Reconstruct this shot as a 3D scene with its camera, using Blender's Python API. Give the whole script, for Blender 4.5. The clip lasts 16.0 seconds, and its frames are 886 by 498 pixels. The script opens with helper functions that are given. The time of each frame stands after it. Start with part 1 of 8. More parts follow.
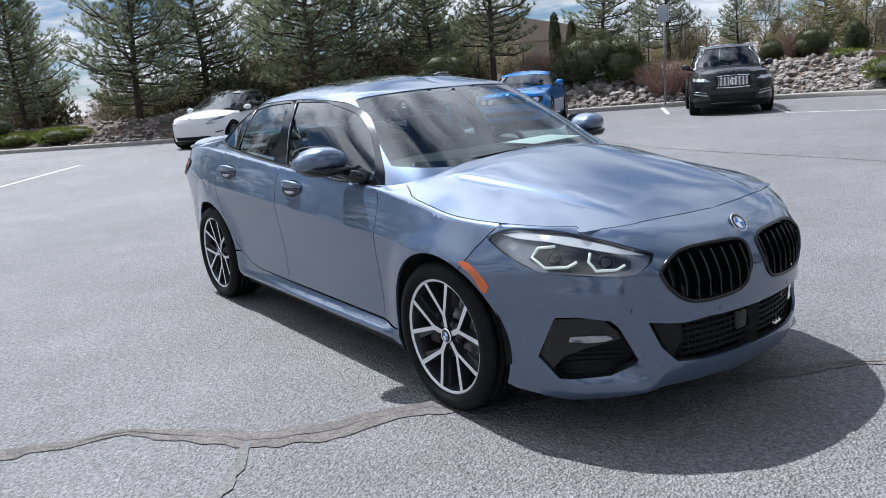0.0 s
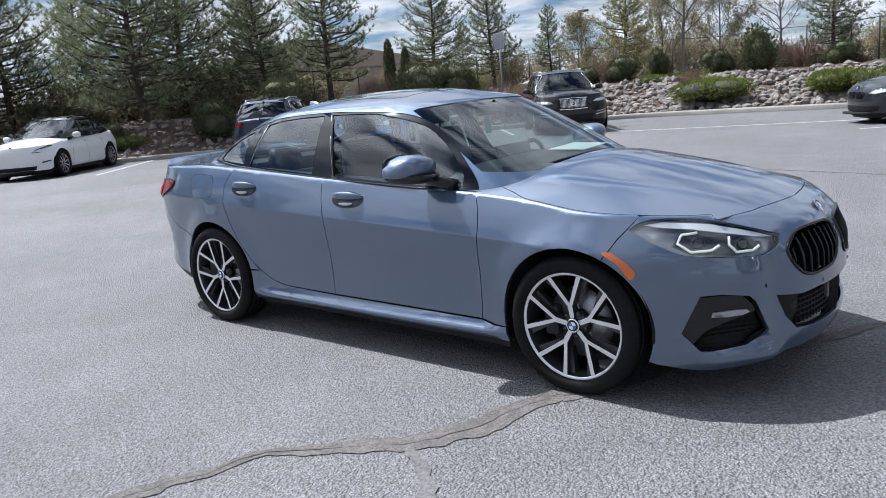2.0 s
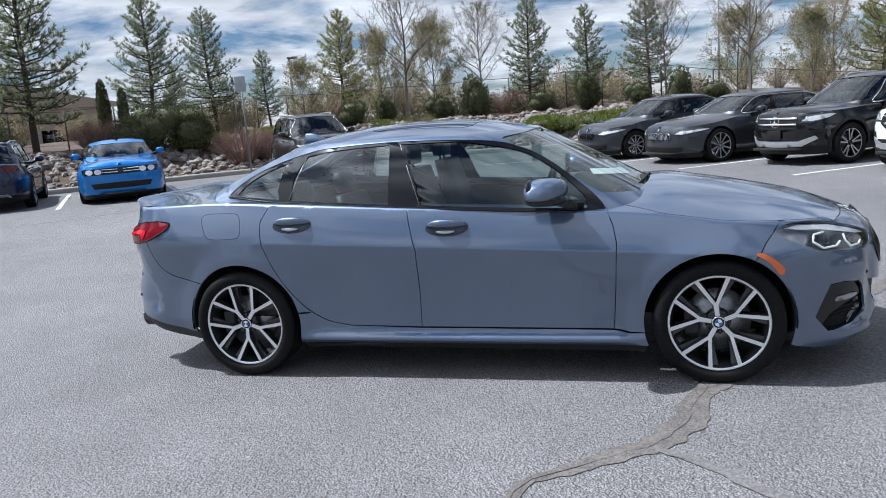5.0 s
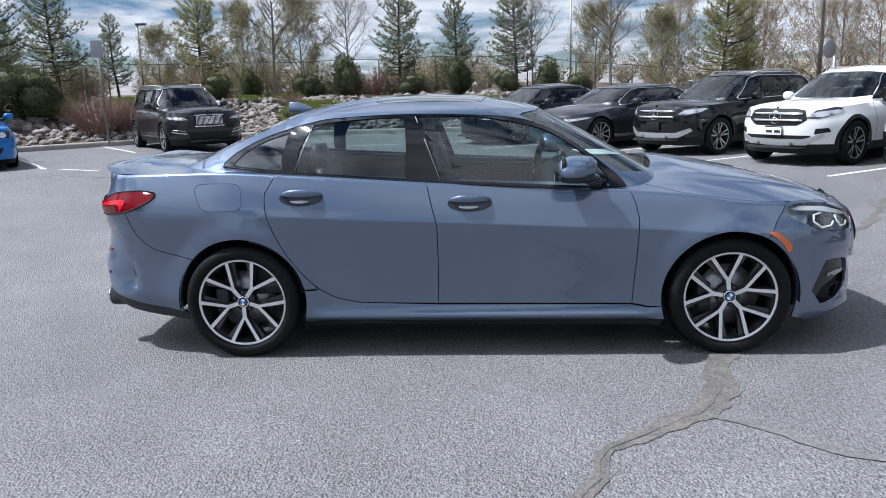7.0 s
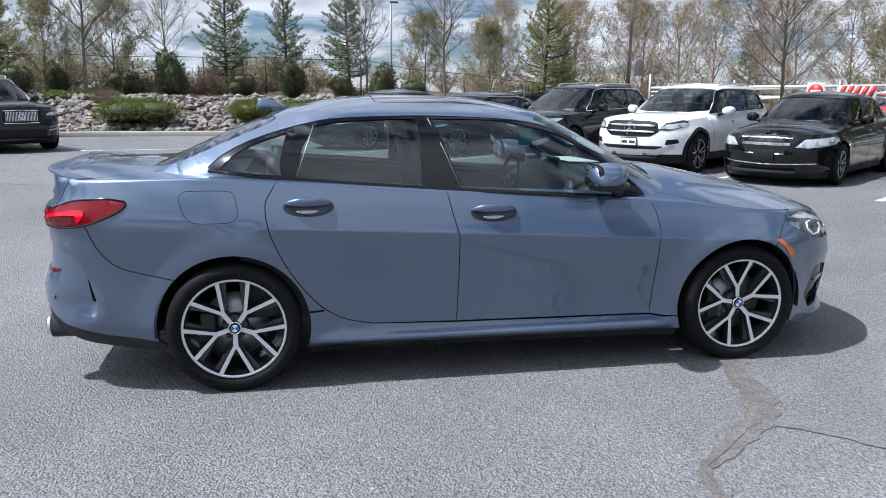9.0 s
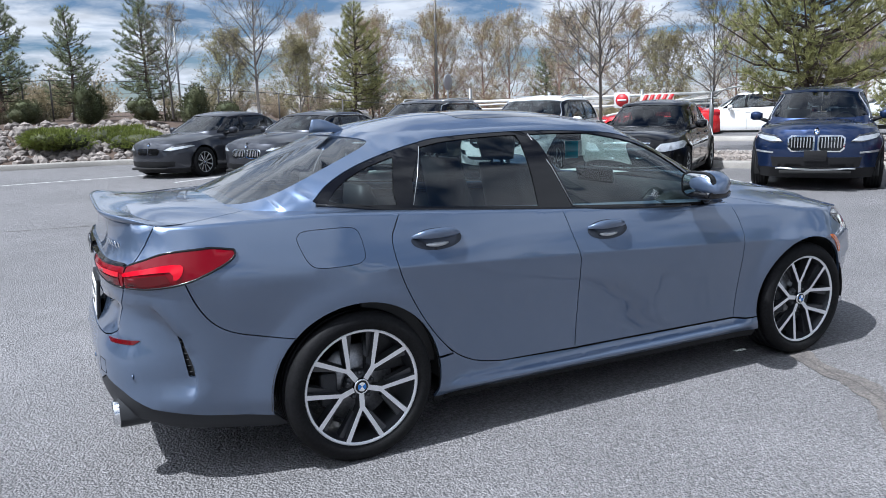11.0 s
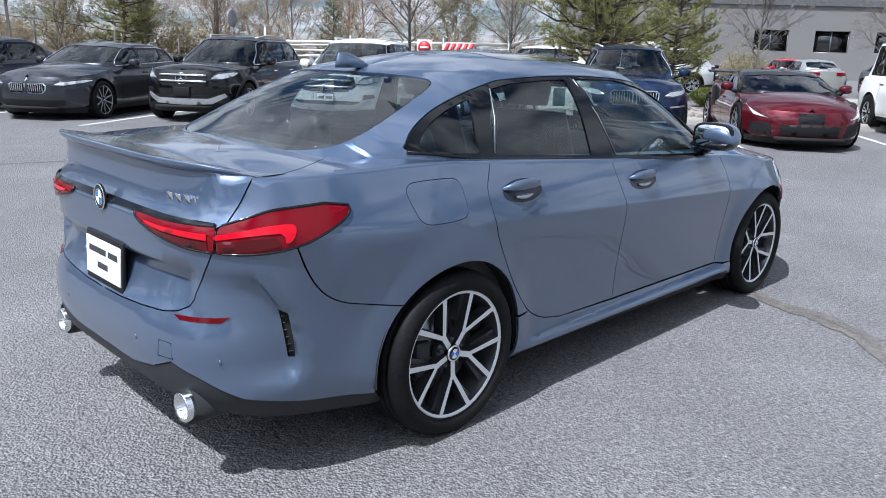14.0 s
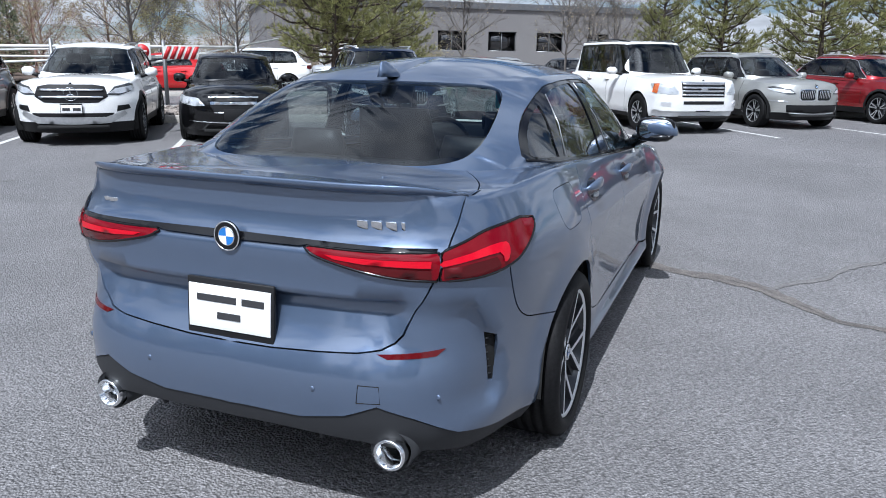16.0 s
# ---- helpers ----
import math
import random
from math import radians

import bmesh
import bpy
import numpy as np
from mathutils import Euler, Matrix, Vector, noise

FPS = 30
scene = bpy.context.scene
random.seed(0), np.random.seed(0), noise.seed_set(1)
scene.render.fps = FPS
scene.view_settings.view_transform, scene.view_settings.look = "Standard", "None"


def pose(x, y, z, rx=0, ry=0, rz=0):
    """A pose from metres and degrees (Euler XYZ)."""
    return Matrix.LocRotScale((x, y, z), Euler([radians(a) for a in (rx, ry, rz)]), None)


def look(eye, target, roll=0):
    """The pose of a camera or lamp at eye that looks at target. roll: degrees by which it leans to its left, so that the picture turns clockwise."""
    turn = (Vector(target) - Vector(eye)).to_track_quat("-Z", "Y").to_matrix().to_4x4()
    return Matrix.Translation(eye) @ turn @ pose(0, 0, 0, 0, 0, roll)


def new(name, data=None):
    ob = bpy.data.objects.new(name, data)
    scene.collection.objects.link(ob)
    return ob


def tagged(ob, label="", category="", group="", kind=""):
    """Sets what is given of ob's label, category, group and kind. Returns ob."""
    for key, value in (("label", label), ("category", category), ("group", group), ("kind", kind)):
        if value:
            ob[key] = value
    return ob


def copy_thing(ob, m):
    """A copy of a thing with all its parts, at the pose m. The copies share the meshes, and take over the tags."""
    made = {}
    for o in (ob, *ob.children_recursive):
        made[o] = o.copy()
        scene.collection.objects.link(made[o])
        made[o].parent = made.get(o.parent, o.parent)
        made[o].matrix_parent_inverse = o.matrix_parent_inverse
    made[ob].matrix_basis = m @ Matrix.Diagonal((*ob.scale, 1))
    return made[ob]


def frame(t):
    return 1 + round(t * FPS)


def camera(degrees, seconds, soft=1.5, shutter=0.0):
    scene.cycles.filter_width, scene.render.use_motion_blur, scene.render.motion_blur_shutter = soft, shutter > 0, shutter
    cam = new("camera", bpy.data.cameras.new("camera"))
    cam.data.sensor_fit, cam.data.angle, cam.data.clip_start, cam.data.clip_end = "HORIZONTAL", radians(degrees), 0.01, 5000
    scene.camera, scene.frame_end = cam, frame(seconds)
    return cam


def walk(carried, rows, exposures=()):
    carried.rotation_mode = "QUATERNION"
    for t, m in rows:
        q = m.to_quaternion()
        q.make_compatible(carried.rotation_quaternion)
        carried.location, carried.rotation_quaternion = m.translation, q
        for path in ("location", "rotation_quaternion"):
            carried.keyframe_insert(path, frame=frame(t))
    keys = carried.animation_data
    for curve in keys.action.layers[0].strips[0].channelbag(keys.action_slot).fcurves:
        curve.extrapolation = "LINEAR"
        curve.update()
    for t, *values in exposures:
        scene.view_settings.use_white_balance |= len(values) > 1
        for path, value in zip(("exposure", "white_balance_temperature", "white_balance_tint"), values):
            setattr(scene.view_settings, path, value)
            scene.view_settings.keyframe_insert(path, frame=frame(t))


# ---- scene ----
cam = camera(60.7, 16.0, .9)
PATH = [
    (0, (3.81, -2.589, 1.36), (2.218, -1.459, 0.928), -4.7),
    (0.5, (3.616, -2.817, 1.353), (2.1, -1.588, 0.915), -4.5),
    (1, (3.418, -3.08, 1.381), (1.985, -1.757, 0.937), -4.4),
    (1.5, (3.232, -3.456, 1.402), (1.874, -2.046, 0.993), -4.5),
    (2, (2.995, -3.68, 1.388), (1.735, -2.181, 0.982), -4.9),
    (2.5, (2.705, -3.902, 1.413), (1.539, -2.331, 0.996), -5.3),
    (3, (2.399, -4.213, 1.417), (1.341, -2.563, 1.019), -5.7),
    (3.5, (2.093, -4.394, 1.395), (1.161, -2.67, 0.997), -5.7),
    (3.7, (1.949, -4.454, 1.409), (1.073, -2.698, 1.022), -5.5),
    (5.8, (0.575, -4.978, 1.491), (0.21, -3.049, 1.111), -3.8),
    (6, (0.482, -5.028, 1.496), (0.156, -3.095, 1.103), -3.5),
    (6.5, (0.311, -4.996, 1.46), (0.077, -3.051, 1.06), -2.6),
    (7, (0.085, -4.861, 1.472), (-0.054, -2.911, 1.05), -1.8),
    (7.5, (-0.103, -4.786, 1.474), (-0.136, -2.833, 1.044), -1.1),
    (8, (-0.39, -4.764, 1.477), (-0.3, -2.811, 1.056), -0.5),
    (8.5, (-0.651, -4.676, 1.438), (-0.431, -2.729, 1.038), -0.1),
    (9, (-0.997, -4.479, 1.456), (-0.634, -2.556, 1.042), 0.3),
    (9.5, (-1.436, -4.365, 1.457), (-0.924, -2.466, 1.092), 0.3),
    (9.7, (-1.572, -4.309, 1.456), (-0.998, -2.427, 1.102), 0.1),
    (11.8, (-2.693, -3.277, 1.449), (-1.649, -1.618, 1.05), -1.8),
    (12, (-2.747, -3.212, 1.443), (-1.666, -1.577, 1.04), -1.7),
    (12.5, (-2.938, -3.043, 1.43), (-1.793, -1.461, 1.003), -1.0),
    (13, (-3.093, -2.948, 1.435), (-1.887, -1.421, 0.972), -0.1),
    (13.5, (-3.156, -2.87, 1.421), (-1.863, -1.423, 0.938), 0.9),
    (14, (-3.257, -2.681, 1.424), (-1.883, -1.321, 0.913), 1.6),
    (14.5, (-3.447, -2.383, 1.41), (-1.967, -1.135, 0.907), 1.8),
    (15, (-3.769, -2.088, 1.439), (-2.16, -0.998, 0.965), 1.6),
    (15.5, (-3.889, -1.77, 1.43), (-2.171, -0.866, 0.95), 1.2),
    (16, (-4.064, -1.406, 1.42), (-2.261, -0.694, 0.927), 0.8),
]
walk(cam, [(t, look(eye, target, roll)) for t, eye, target, roll in PATH],
     [(0, .52, 5690, 10), (3.5, .50, 5680, 10), (6.5, .46, 5610, 10), (9.5, .50, 5600, 10), (12.5, .54, 5550, 10), (14.5, .45, 5550, 10), (16, .30, 5550, 10)])

# ---------------------------------------------------------------- light
scene.view_settings.exposure = 0.0
world = bpy.data.worlds.new("sky")
scene.world = world
world.use_nodes = True
wn = world.node_tree
sky = wn.nodes.new("ShaderNodeTexSky")
sky.sky_type, sky.sun_disc = "NISHITA", False
sky.sun_elevation, sky.sun_rotation = radians(60), radians(-90)
sky.air_density, sky.dust_density, sky.ozone_density, sky.altitude = 1.0, .4, 4.0, 1300
co = wn.nodes.new("ShaderNodeTexCoord")
split = wn.nodes.new("ShaderNodeSeparateXYZ")
wn.links.new(co.outputs["Generated"], split.inputs["Vector"])
lift = wn.nodes.new("ShaderNodeMath")
lift.operation = "ADD"
lift.inputs[1].default_value = .16
wn.links.new(split.outputs["Z"], lift.inputs[0])
flat = wn.nodes.new("ShaderNodeVectorMath")
flat.operation = "DIVIDE"
both = wn.nodes.new("ShaderNodeCombineXYZ")
for k in range(3):
    wn.links.new(lift.outputs[0], both.inputs[k])
wn.links.new(co.outputs["Generated"], flat.inputs[0])
wn.links.new(both.outputs[0], flat.inputs[1])
cl = wn.nodes.new("ShaderNodeTexNoise")
cl.inputs["Scale"].default_value, cl.inputs["Detail"].default_value, cl.inputs["Roughness"].default_value, cl.inputs["Distortion"].default_value = 1.7, 9, .56, .3
wn.links.new(flat.outputs["Vector"], cl.inputs["Vector"])
cover = wn.nodes.new("ShaderNodeMapRange")
cover.inputs["From Min"].default_value, cover.inputs["From Max"].default_value = .395, .545
wn.links.new(cl.outputs["Fac"], cover.inputs["Value"])
cl2 = wn.nodes.new("ShaderNodeTexNoise")
cl2.inputs["Scale"].default_value, cl2.inputs["Detail"].default_value = 3.2, 6
wn.links.new(flat.outputs["Vector"], cl2.inputs["Vector"])
grey = wn.nodes.new("ShaderNodeMapRange")
grey.inputs["From Min"].default_value, grey.inputs["From Max"].default_value = .3, .7
grey.inputs["To Min"].default_value, grey.inputs["To Max"].default_value = 9.0, 15.5
wn.links.new(cl2.outputs["Fac"], grey.inputs["Value"])
high = wn.nodes.new("ShaderNodeMapRange")    # clouds overhead are thinner and greyer than those along the horizon
high.inputs["From Min"].default_value, high.inputs["From Max"].default_value, high.inputs["To Max"].default_value = .30, .55, 1.05
high.inputs["To Min"].default_value = 1.0
wn.links.new(split.outputs["Z"], high.inputs["Value"])
bright = wn.nodes.new("ShaderNodeMath")
bright.operation = "MULTIPLY"
wn.links.new(grey.outputs["Result"], bright.inputs[0])
wn.links.new(high.outputs["Result"], bright.inputs[1])
aim = wn.nodes.new("ShaderNodeVectorMath")    # clouds near the sun glow
aim.operation = "DOT_PRODUCT"
aim.inputs[1].default_value = (-.502, -.017, .865)
wn.links.new(co.outputs["Generated"], aim.inputs[0])
near_sun = wn.nodes.new("ShaderNodeMapRange")
near_sun.interpolation_type = "SMOOTHSTEP"
near_sun.inputs["From Min"].default_value, near_sun.inputs["From Max"].default_value = .62, .98
near_sun.inputs["To Min"].default_value, near_sun.inputs["To Max"].default_value = 1.0, 3.4
wn.links.new(aim.outputs["Value"], near_sun.inputs["Value"])
glow = wn.nodes.new("ShaderNodeMath")
glow.operation = "MULTIPLY"
wn.links.new(bright.outputs[0], glow.inputs[0])
wn.links.new(near_sun.outputs["Result"], glow.inputs[1])
white = wn.nodes.new("ShaderNodeCombineColor")
for k in range(3):
    wn.links.new(glow.outputs[0], white.inputs[k])
mixer = wn.nodes.new("ShaderNodeMix")
mixer.data_type = "RGBA"
wn.links.new(cover.outputs["Result"], mixer.inputs["Factor"])
wn.links.new(sky.outputs["Color"], mixer.inputs["A"])
wn.links.new(white.outputs["Color"], mixer.inputs["B"])
wn.links.new(mixer.outputs["Result"], wn.nodes["Background"].inputs["Color"])
wn.nodes["Background"].inputs["Strength"].default_value = .044
sun = new("sun", bpy.data.lights.new("sun", "SUN"))
sun.data.energy, sun.data.angle, sun.data.color = 5.0, radians(.6), (1, .955, .88)
sun.matrix_basis = look((-5.8, -.2, 10), (0, 0, 0))
# ---------------------------------------------------------------- shapes
def spl(*pts):
    """A smooth monotone curve through (x, y) points, as a function of arrays."""
    xs, ys = np.array(sorted(pts), float).T
    h, d = np.diff(xs), np.diff(ys) / np.diff(xs)
    m = np.zeros(len(xs))
    m[0], m[-1] = d[0], d[-1]
    for i in range(1, len(xs) - 1):
        if d[i - 1] * d[i] > 0:
            w1, w2 = 2 * h[i] + h[i - 1], h[i] + 2 * h[i - 1]
            m[i] = (w1 + w2) / (w1 / d[i - 1] + w2 / d[i])

    def f(x):
        x = np.clip(np.asarray(x, float), xs[0], xs[-1])
        i = np.clip(np.searchsorted(xs, x) - 1, 0, len(h) - 1)
        t = (x - xs[i]) / h[i]
        return ((1 + 2 * t) * (1 - t) ** 2 * ys[i] + t * (1 - t) ** 2 * h[i] * m[i]
                + t * t * (3 - 2 * t) * ys[i + 1] + t * t * (t - 1) * h[i] * m[i + 1])
    return f


class Shell:
    """Half of a closed wall round a car: s runs from the nose's middle along the side to the tail's middle, z is the height."""
    F = R = 1.3
    mod = None

    def __init__(self, nose, tail, width, front, rear, nf, nr):
        self.nose, self.tail, self.width, self.front, self.rear, self.nf, self.nr = nose, tail, width, front, rear, nf, nr

    def ends(self, z):
        return self.front(z), self.rear(z), self.nose(z), self.tail(z)

    def at(self, s, z):
        s, z = np.asarray(s, float), np.asarray(z, float)
        x0, x1, xn, xt = self.ends(z)
        side = x0 - x1
        x, y = x0 - (s - self.F), self.width(np.clip(x0 - (s - self.F), x1, x0), z)
        for mask, a, n, x00, sign, th in ((s < self.F, xn - x0, self.nf, x0, 1, s / self.F),
                                          (s > self.F + side, x1 - xt, self.nr, x1, -1, (self.F + side + self.R - s) / self.R)):
            th = np.clip(th, 0, 1) * np.pi / 2
            w = self.width(x00 + 0 * z, z)
            r = ((np.cos(th) / a) ** n + (np.sin(th) / w) ** n) ** (-1 / n)
            xx = x00 + sign * r * np.cos(th)
            yy = r * np.sin(th) * self.width(xx, z) / w
            x, y = np.where(mask, xx, x), np.where(mask, yy, y)
        p = np.stack([x, y, z + 0 * s], -1)
        return p if self.mod is None else p + self.mod(s, z, p)

    def x(self, x, z):
        """The s of a place on the side, by its x."""
        x0, x1, xn, xt = (float(v) for v in self.ends(z))
        if x1 <= x <= x0:
            return (self.F + x0 - x, z)
        a, n, b, base, sign = (xn - x0, self.nf, x - x0, x0, 1) if x > x0 else (x1 - xt, self.nr, x1 - x, x1, -1)
        w = float(self.width(base, z))
        y = w * max(0.0, 1 - min(1, b / a) ** n) ** (1 / n)
        th = math.atan2(y, b) / (math.pi / 2)
        return (self.F * th, z) if sign > 0 else (self.F + x0 - x1 + self.R * (1 - th), z)

    def y(self, y, z, back=False):
        """The s of a place on the nose or the tail, by its y."""
        x0, x1, xn, xt = (float(v) for v in self.ends(z))
        a, n, base = (x1 - xt, self.nr, x1) if back else (xn - x0, self.nf, x0)
        w = float(self.width(base, z))
        xx = base + (-a if back else a) * .7
        for _ in range(6):
            f = min(.9999, y / float(self.width(xx, z)))
            b = a * (1 - f ** n) ** (1 / n)
            xx = base + (-b if back else b)
        th = math.atan2(f * w, b) / (math.pi / 2)
        return (self.F * th, z) if not back else (self.F + x0 - x1 + self.R * (1 - th), z)

    def end(self, z):
        x0, x1, _, _ = self.ends(z)
        return (float(self.F + x0 - x1 + self.R), z)


def curve(pts, n=6, closed=False):
    """Points along a soft curve through the given ones."""
    p = np.array(pts, float)
    if closed:
        p = np.vstack([p[-1], p, p[:2]])
    else:
        p = np.vstack([2 * p[0] - p[1], p, 2 * p[-1] - p[-2]])
    out = []
    for i in range(1, len(p) - 2):
        a, b, c, d = p[i - 1:i + 3]
        for t in np.arange(n) / n:
            out.append(.5 * (2 * b + (c - a) * t + (2 * a - 5 * b + 4 * c - d) * t * t + (3 * b - a - 3 * c + d) * t ** 3))
    if not closed:
        out.append(p[-2])
    return [tuple(v) for v in out]
# ---------------------------------------------------------------- mesh helpers
from mathutils.geometry import delaunay_2d_cdt


def part(name, bm, material, parent=None, label="", smooth=True):
    """Links a bmesh as one mesh object, under a thing or a part."""
    me = bpy.data.meshes.new(name)
    if smooth:
        for f in bm.faces:
            f.smooth = True
    bm.to_mesh(me)
    bm.free()
    for m in (material if isinstance(material, (list, tuple)) else [material]):
        me.materials.append(m)
    ob = new(name, me)
    if parent is not None:
        ob.parent = parent
    if label:
        ob["label"] = label
    return ob


def thing(name, m, label, category, group="", kind=""):
    """An empty that stands for a whole thing."""
    ob = new(name)
    ob.empty_display_size = .2
    ob.matrix_basis = m
    return tagged(ob, label, category, group, kind)


def inside(p, poly):
    """Which points of p lie in the polygon."""
    x, y = p[:, 0], p[:, 1]
    hit = np.zeros(len(p), bool)
    for (x0, y0), (x1, y1) in zip(poly, np.roll(poly, -1, 0)):
        if y0 != y1:
            hit ^= ((y0 > y) != (y1 > y)) & (x < (x1 - x0) * (y - y0) / (y1 - y0) + x0)
    return hit


def loop_points(outline, h, gap):
    """A closed outline, cut to steps of h, and drawn in by the gap; a point with a third entry stays where it is (1: no cuts between two such, 2: on the middle line)."""
    out, fixed = [], []
    n = len(outline)
    for i in range(n):
        a, b = outline[i], outline[(i + 1) % n]
        fa, fb = (a[2] if len(a) > 2 else 0), (b[2] if len(b) > 2 else 0)
        k = 1 if fa == fb == 1 else max(1, math.ceil(math.hypot(b[0] - a[0], b[1] - a[1]) / h))
        for j in range(k):
            out.append((a[0] + (b[0] - a[0]) * j / k, a[1] + (b[1] - a[1]) * j / k))
            fixed.append(bool(fa) if j == 0 else fa > 0 and fb == 2 or fa == 2 and fb > 0)
    p, fixed = np.array(out), np.array(fixed)
    keep = np.hypot(*(p - np.roll(p, 1, 0)).T) > 1e-5
    p, fixed = p[keep], fixed[keep]
    area = np.sum(p[:, 0] * np.roll(p[:, 1], -1) - np.roll(p[:, 0], -1) * p[:, 1])
    if area < 0:
        p, fixed = p[::-1], fixed[::-1]
    if gap:
        t = np.roll(p, -1, 0) - np.roll(p, 1, 0)
        t /= np.hypot(*t.T)[:, None] + 1e-12
        p = p + np.where(fixed[:, None], 0, gap * np.stack([-t[:, 1], t[:, 0]], 1))
    return p


FEATURES = []    # (surface, points): lines along which a surface bends


def sheet(bm, f, outline, holes=(), h=.05, gap=0.0, off=0.0):
    """Fills an outline on the surface f(a, b) with triangles."""
    loops = [loop_points(outline, h, gap)] + [loop_points(o, h, -gap) for o in holes]
    lo, hi = loops[0].min(0), loops[0].max(0)
    gx, gy = np.meshgrid(np.arange(lo[0] + h * .5, hi[0], h), np.arange(lo[1] + h * .5, hi[1], h))
    gx[1::2] += h * .5
    g = np.stack([gx.ravel(), gy.ravel()], 1)
    edge = np.vstack(loops)
    if len(g):
        g = g[inside(g, loops[0])]
        for o in loops[1:]:
            g = g[~inside(g, o)]
    if len(g):
        far = np.full(len(g), 9.0)
        for i in range(0, len(edge), 200):
            far = np.minimum(far, np.hypot(g[:, None, 0] - edge[None, i:i + 200, 0], g[:, None, 1] - edge[None, i:i + 200, 1]).min(1))
        g = g[far > h * .55]
    q = [line for surf, line in FEATURES if surf == f]
    if q:
        q = np.vstack(q)
        q = q[inside(q, loops[0])]
        for o in loops[1:]:
            q = q[~inside(q, o)]
    if len(q):
        q = q[np.array([np.hypot(*(edge - v).T).min() for v in q]) > .012]
    if len(q) and len(g):
        near = np.full(len(g), 9.0)
        for i in range(0, len(q), 200):
            near = np.minimum(near, np.hypot(g[:, None, 0] - q[None, i:i + 200, 0], g[:, None, 1] - q[None, i:i + 200, 1]).min(1))
        g = np.vstack([g[near > .014], q])
    pts, edges, at = [tuple(v) for v in np.vstack([edge, g])] if len(g) else [tuple(v) for v in edge], [], 0
    for o in loops:
        edges += [(at + i, at + (i + 1) % len(o)) for i in range(len(o))]
        at += len(o)
    vs, _, fs, *_ = delaunay_2d_cdt([Vector(v) for v in pts], edges, [], 0, 1e-7)
    v2 = np.array([(v.x, v.y) for v in vs])
    tri = np.array([q for q in fs if len(q) == 3])
    c = v2[tri].mean(1)
    ok = inside(c, loops[0])
    for o in loops[1:]:
        ok &= ~inside(c, o)
    tri = tri[ok]
    p3 = f(v2[:, 0], v2[:, 1])
    if off:
        e = 1e-3
        n = np.cross(f(v2[:, 0] + e, v2[:, 1]) - f(v2[:, 0] - e, v2[:, 1]), f(v2[:, 0], v2[:, 1] + e) - f(v2[:, 0], v2[:, 1] - e))
        p3 = p3 + off * n / (np.linalg.norm(n, axis=1)[:, None] + 1e-12)
    a, b, d = v2[tri[:, 0]], v2[tri[:, 1]], v2[tri[:, 2]]
    turn = (b[:, 0] - a[:, 0]) * (d[:, 1] - a[:, 1]) - (b[:, 1] - a[:, 1]) * (d[:, 0] - a[:, 0])
    made = {}
    for t, w in zip(tri, turn):
        ids = t if w > 0 else t[::-1]
        for i in ids:
            if i not in made:
                made[i] = bm.verts.new(p3[i])
        try:
            bm.faces.new([made[i] for i in ids])
        except ValueError:
            pass
    return bm


def finish(bm, sides, rim=.012, weld=.0012):
    """The mesh of a panel: 'both' mirrors and welds it at y = 0, 'l' keeps it, 'r' mirrors it alone; its free edges get a rim inwards."""
    if sides == "both":
        old = list(bm.faces)
        twin = {}
        for f in old:
            q = []
            for v in reversed(f.verts):
                if v not in twin:
                    twin[v] = bm.verts.new((v.co.x, -v.co.y, v.co.z))
                q.append(twin[v])
            bm.faces.new(q)
    elif sides == "r":
        for v in bm.verts:
            v.co.y = -v.co.y
        bmesh.ops.reverse_faces(bm, faces=bm.faces[:])
    bmesh.ops.remove_doubles(bm, verts=bm.verts[:], dist=weld)
    if rim:
        bm.normal_update()
        edges = [e for e in bm.edges if len(e.link_faces) == 1 and not all(abs(v.co.y) < 2e-3 for v in e.verts)]
        deep = {}
        for e in edges:
            for v in e.verts:
                if v not in deep:
                    deep[v] = bm.verts.new(v.co - v.normal * rim)
        for e in edges:
            f = e.link_faces[0]
            a, b = e.verts
            for l in f.loops:
                if l.edge == e:
                    a, b = l.vert, l.link_loop_next.vert
            try:
                bm.faces.new((b, a, deep[a], deep[b]))
            except ValueError:
                pass
            e.smooth = False
    return bm


def box(bm, size, m=Matrix(), bevel=0.0, seg=2):
    """A box with soft edges."""
    made = bmesh.ops.create_cube(bm, size=1, matrix=m @ Matrix.Diagonal((*size, 1)))["verts"]
    if bevel:
        bmesh.ops.bevel(bm, geom=list({e for v in made for e in v.link_edges}), offset=bevel, segments=seg, affect="EDGES", profile=.5)
    return bm


def lathe(bm, profile, n=48, m=Matrix(), closed=False):
    """Turns a profile of (radius, along) round the y axis."""
    rings = []
    for i in range(n):
        a = 2 * math.pi * i / n
        rings.append([bm.verts.new(m @ Vector((r * math.cos(a), y, r * math.sin(a)))) for r, y in profile])
    k = len(profile)
    for i in range(n):
        p, q = rings[i], rings[(i + 1) % n]
        for j in range(k if closed else k - 1):
            bm.faces.new((p[j], p[(j + 1) % k], q[(j + 1) % k], q[j]))
    return bm


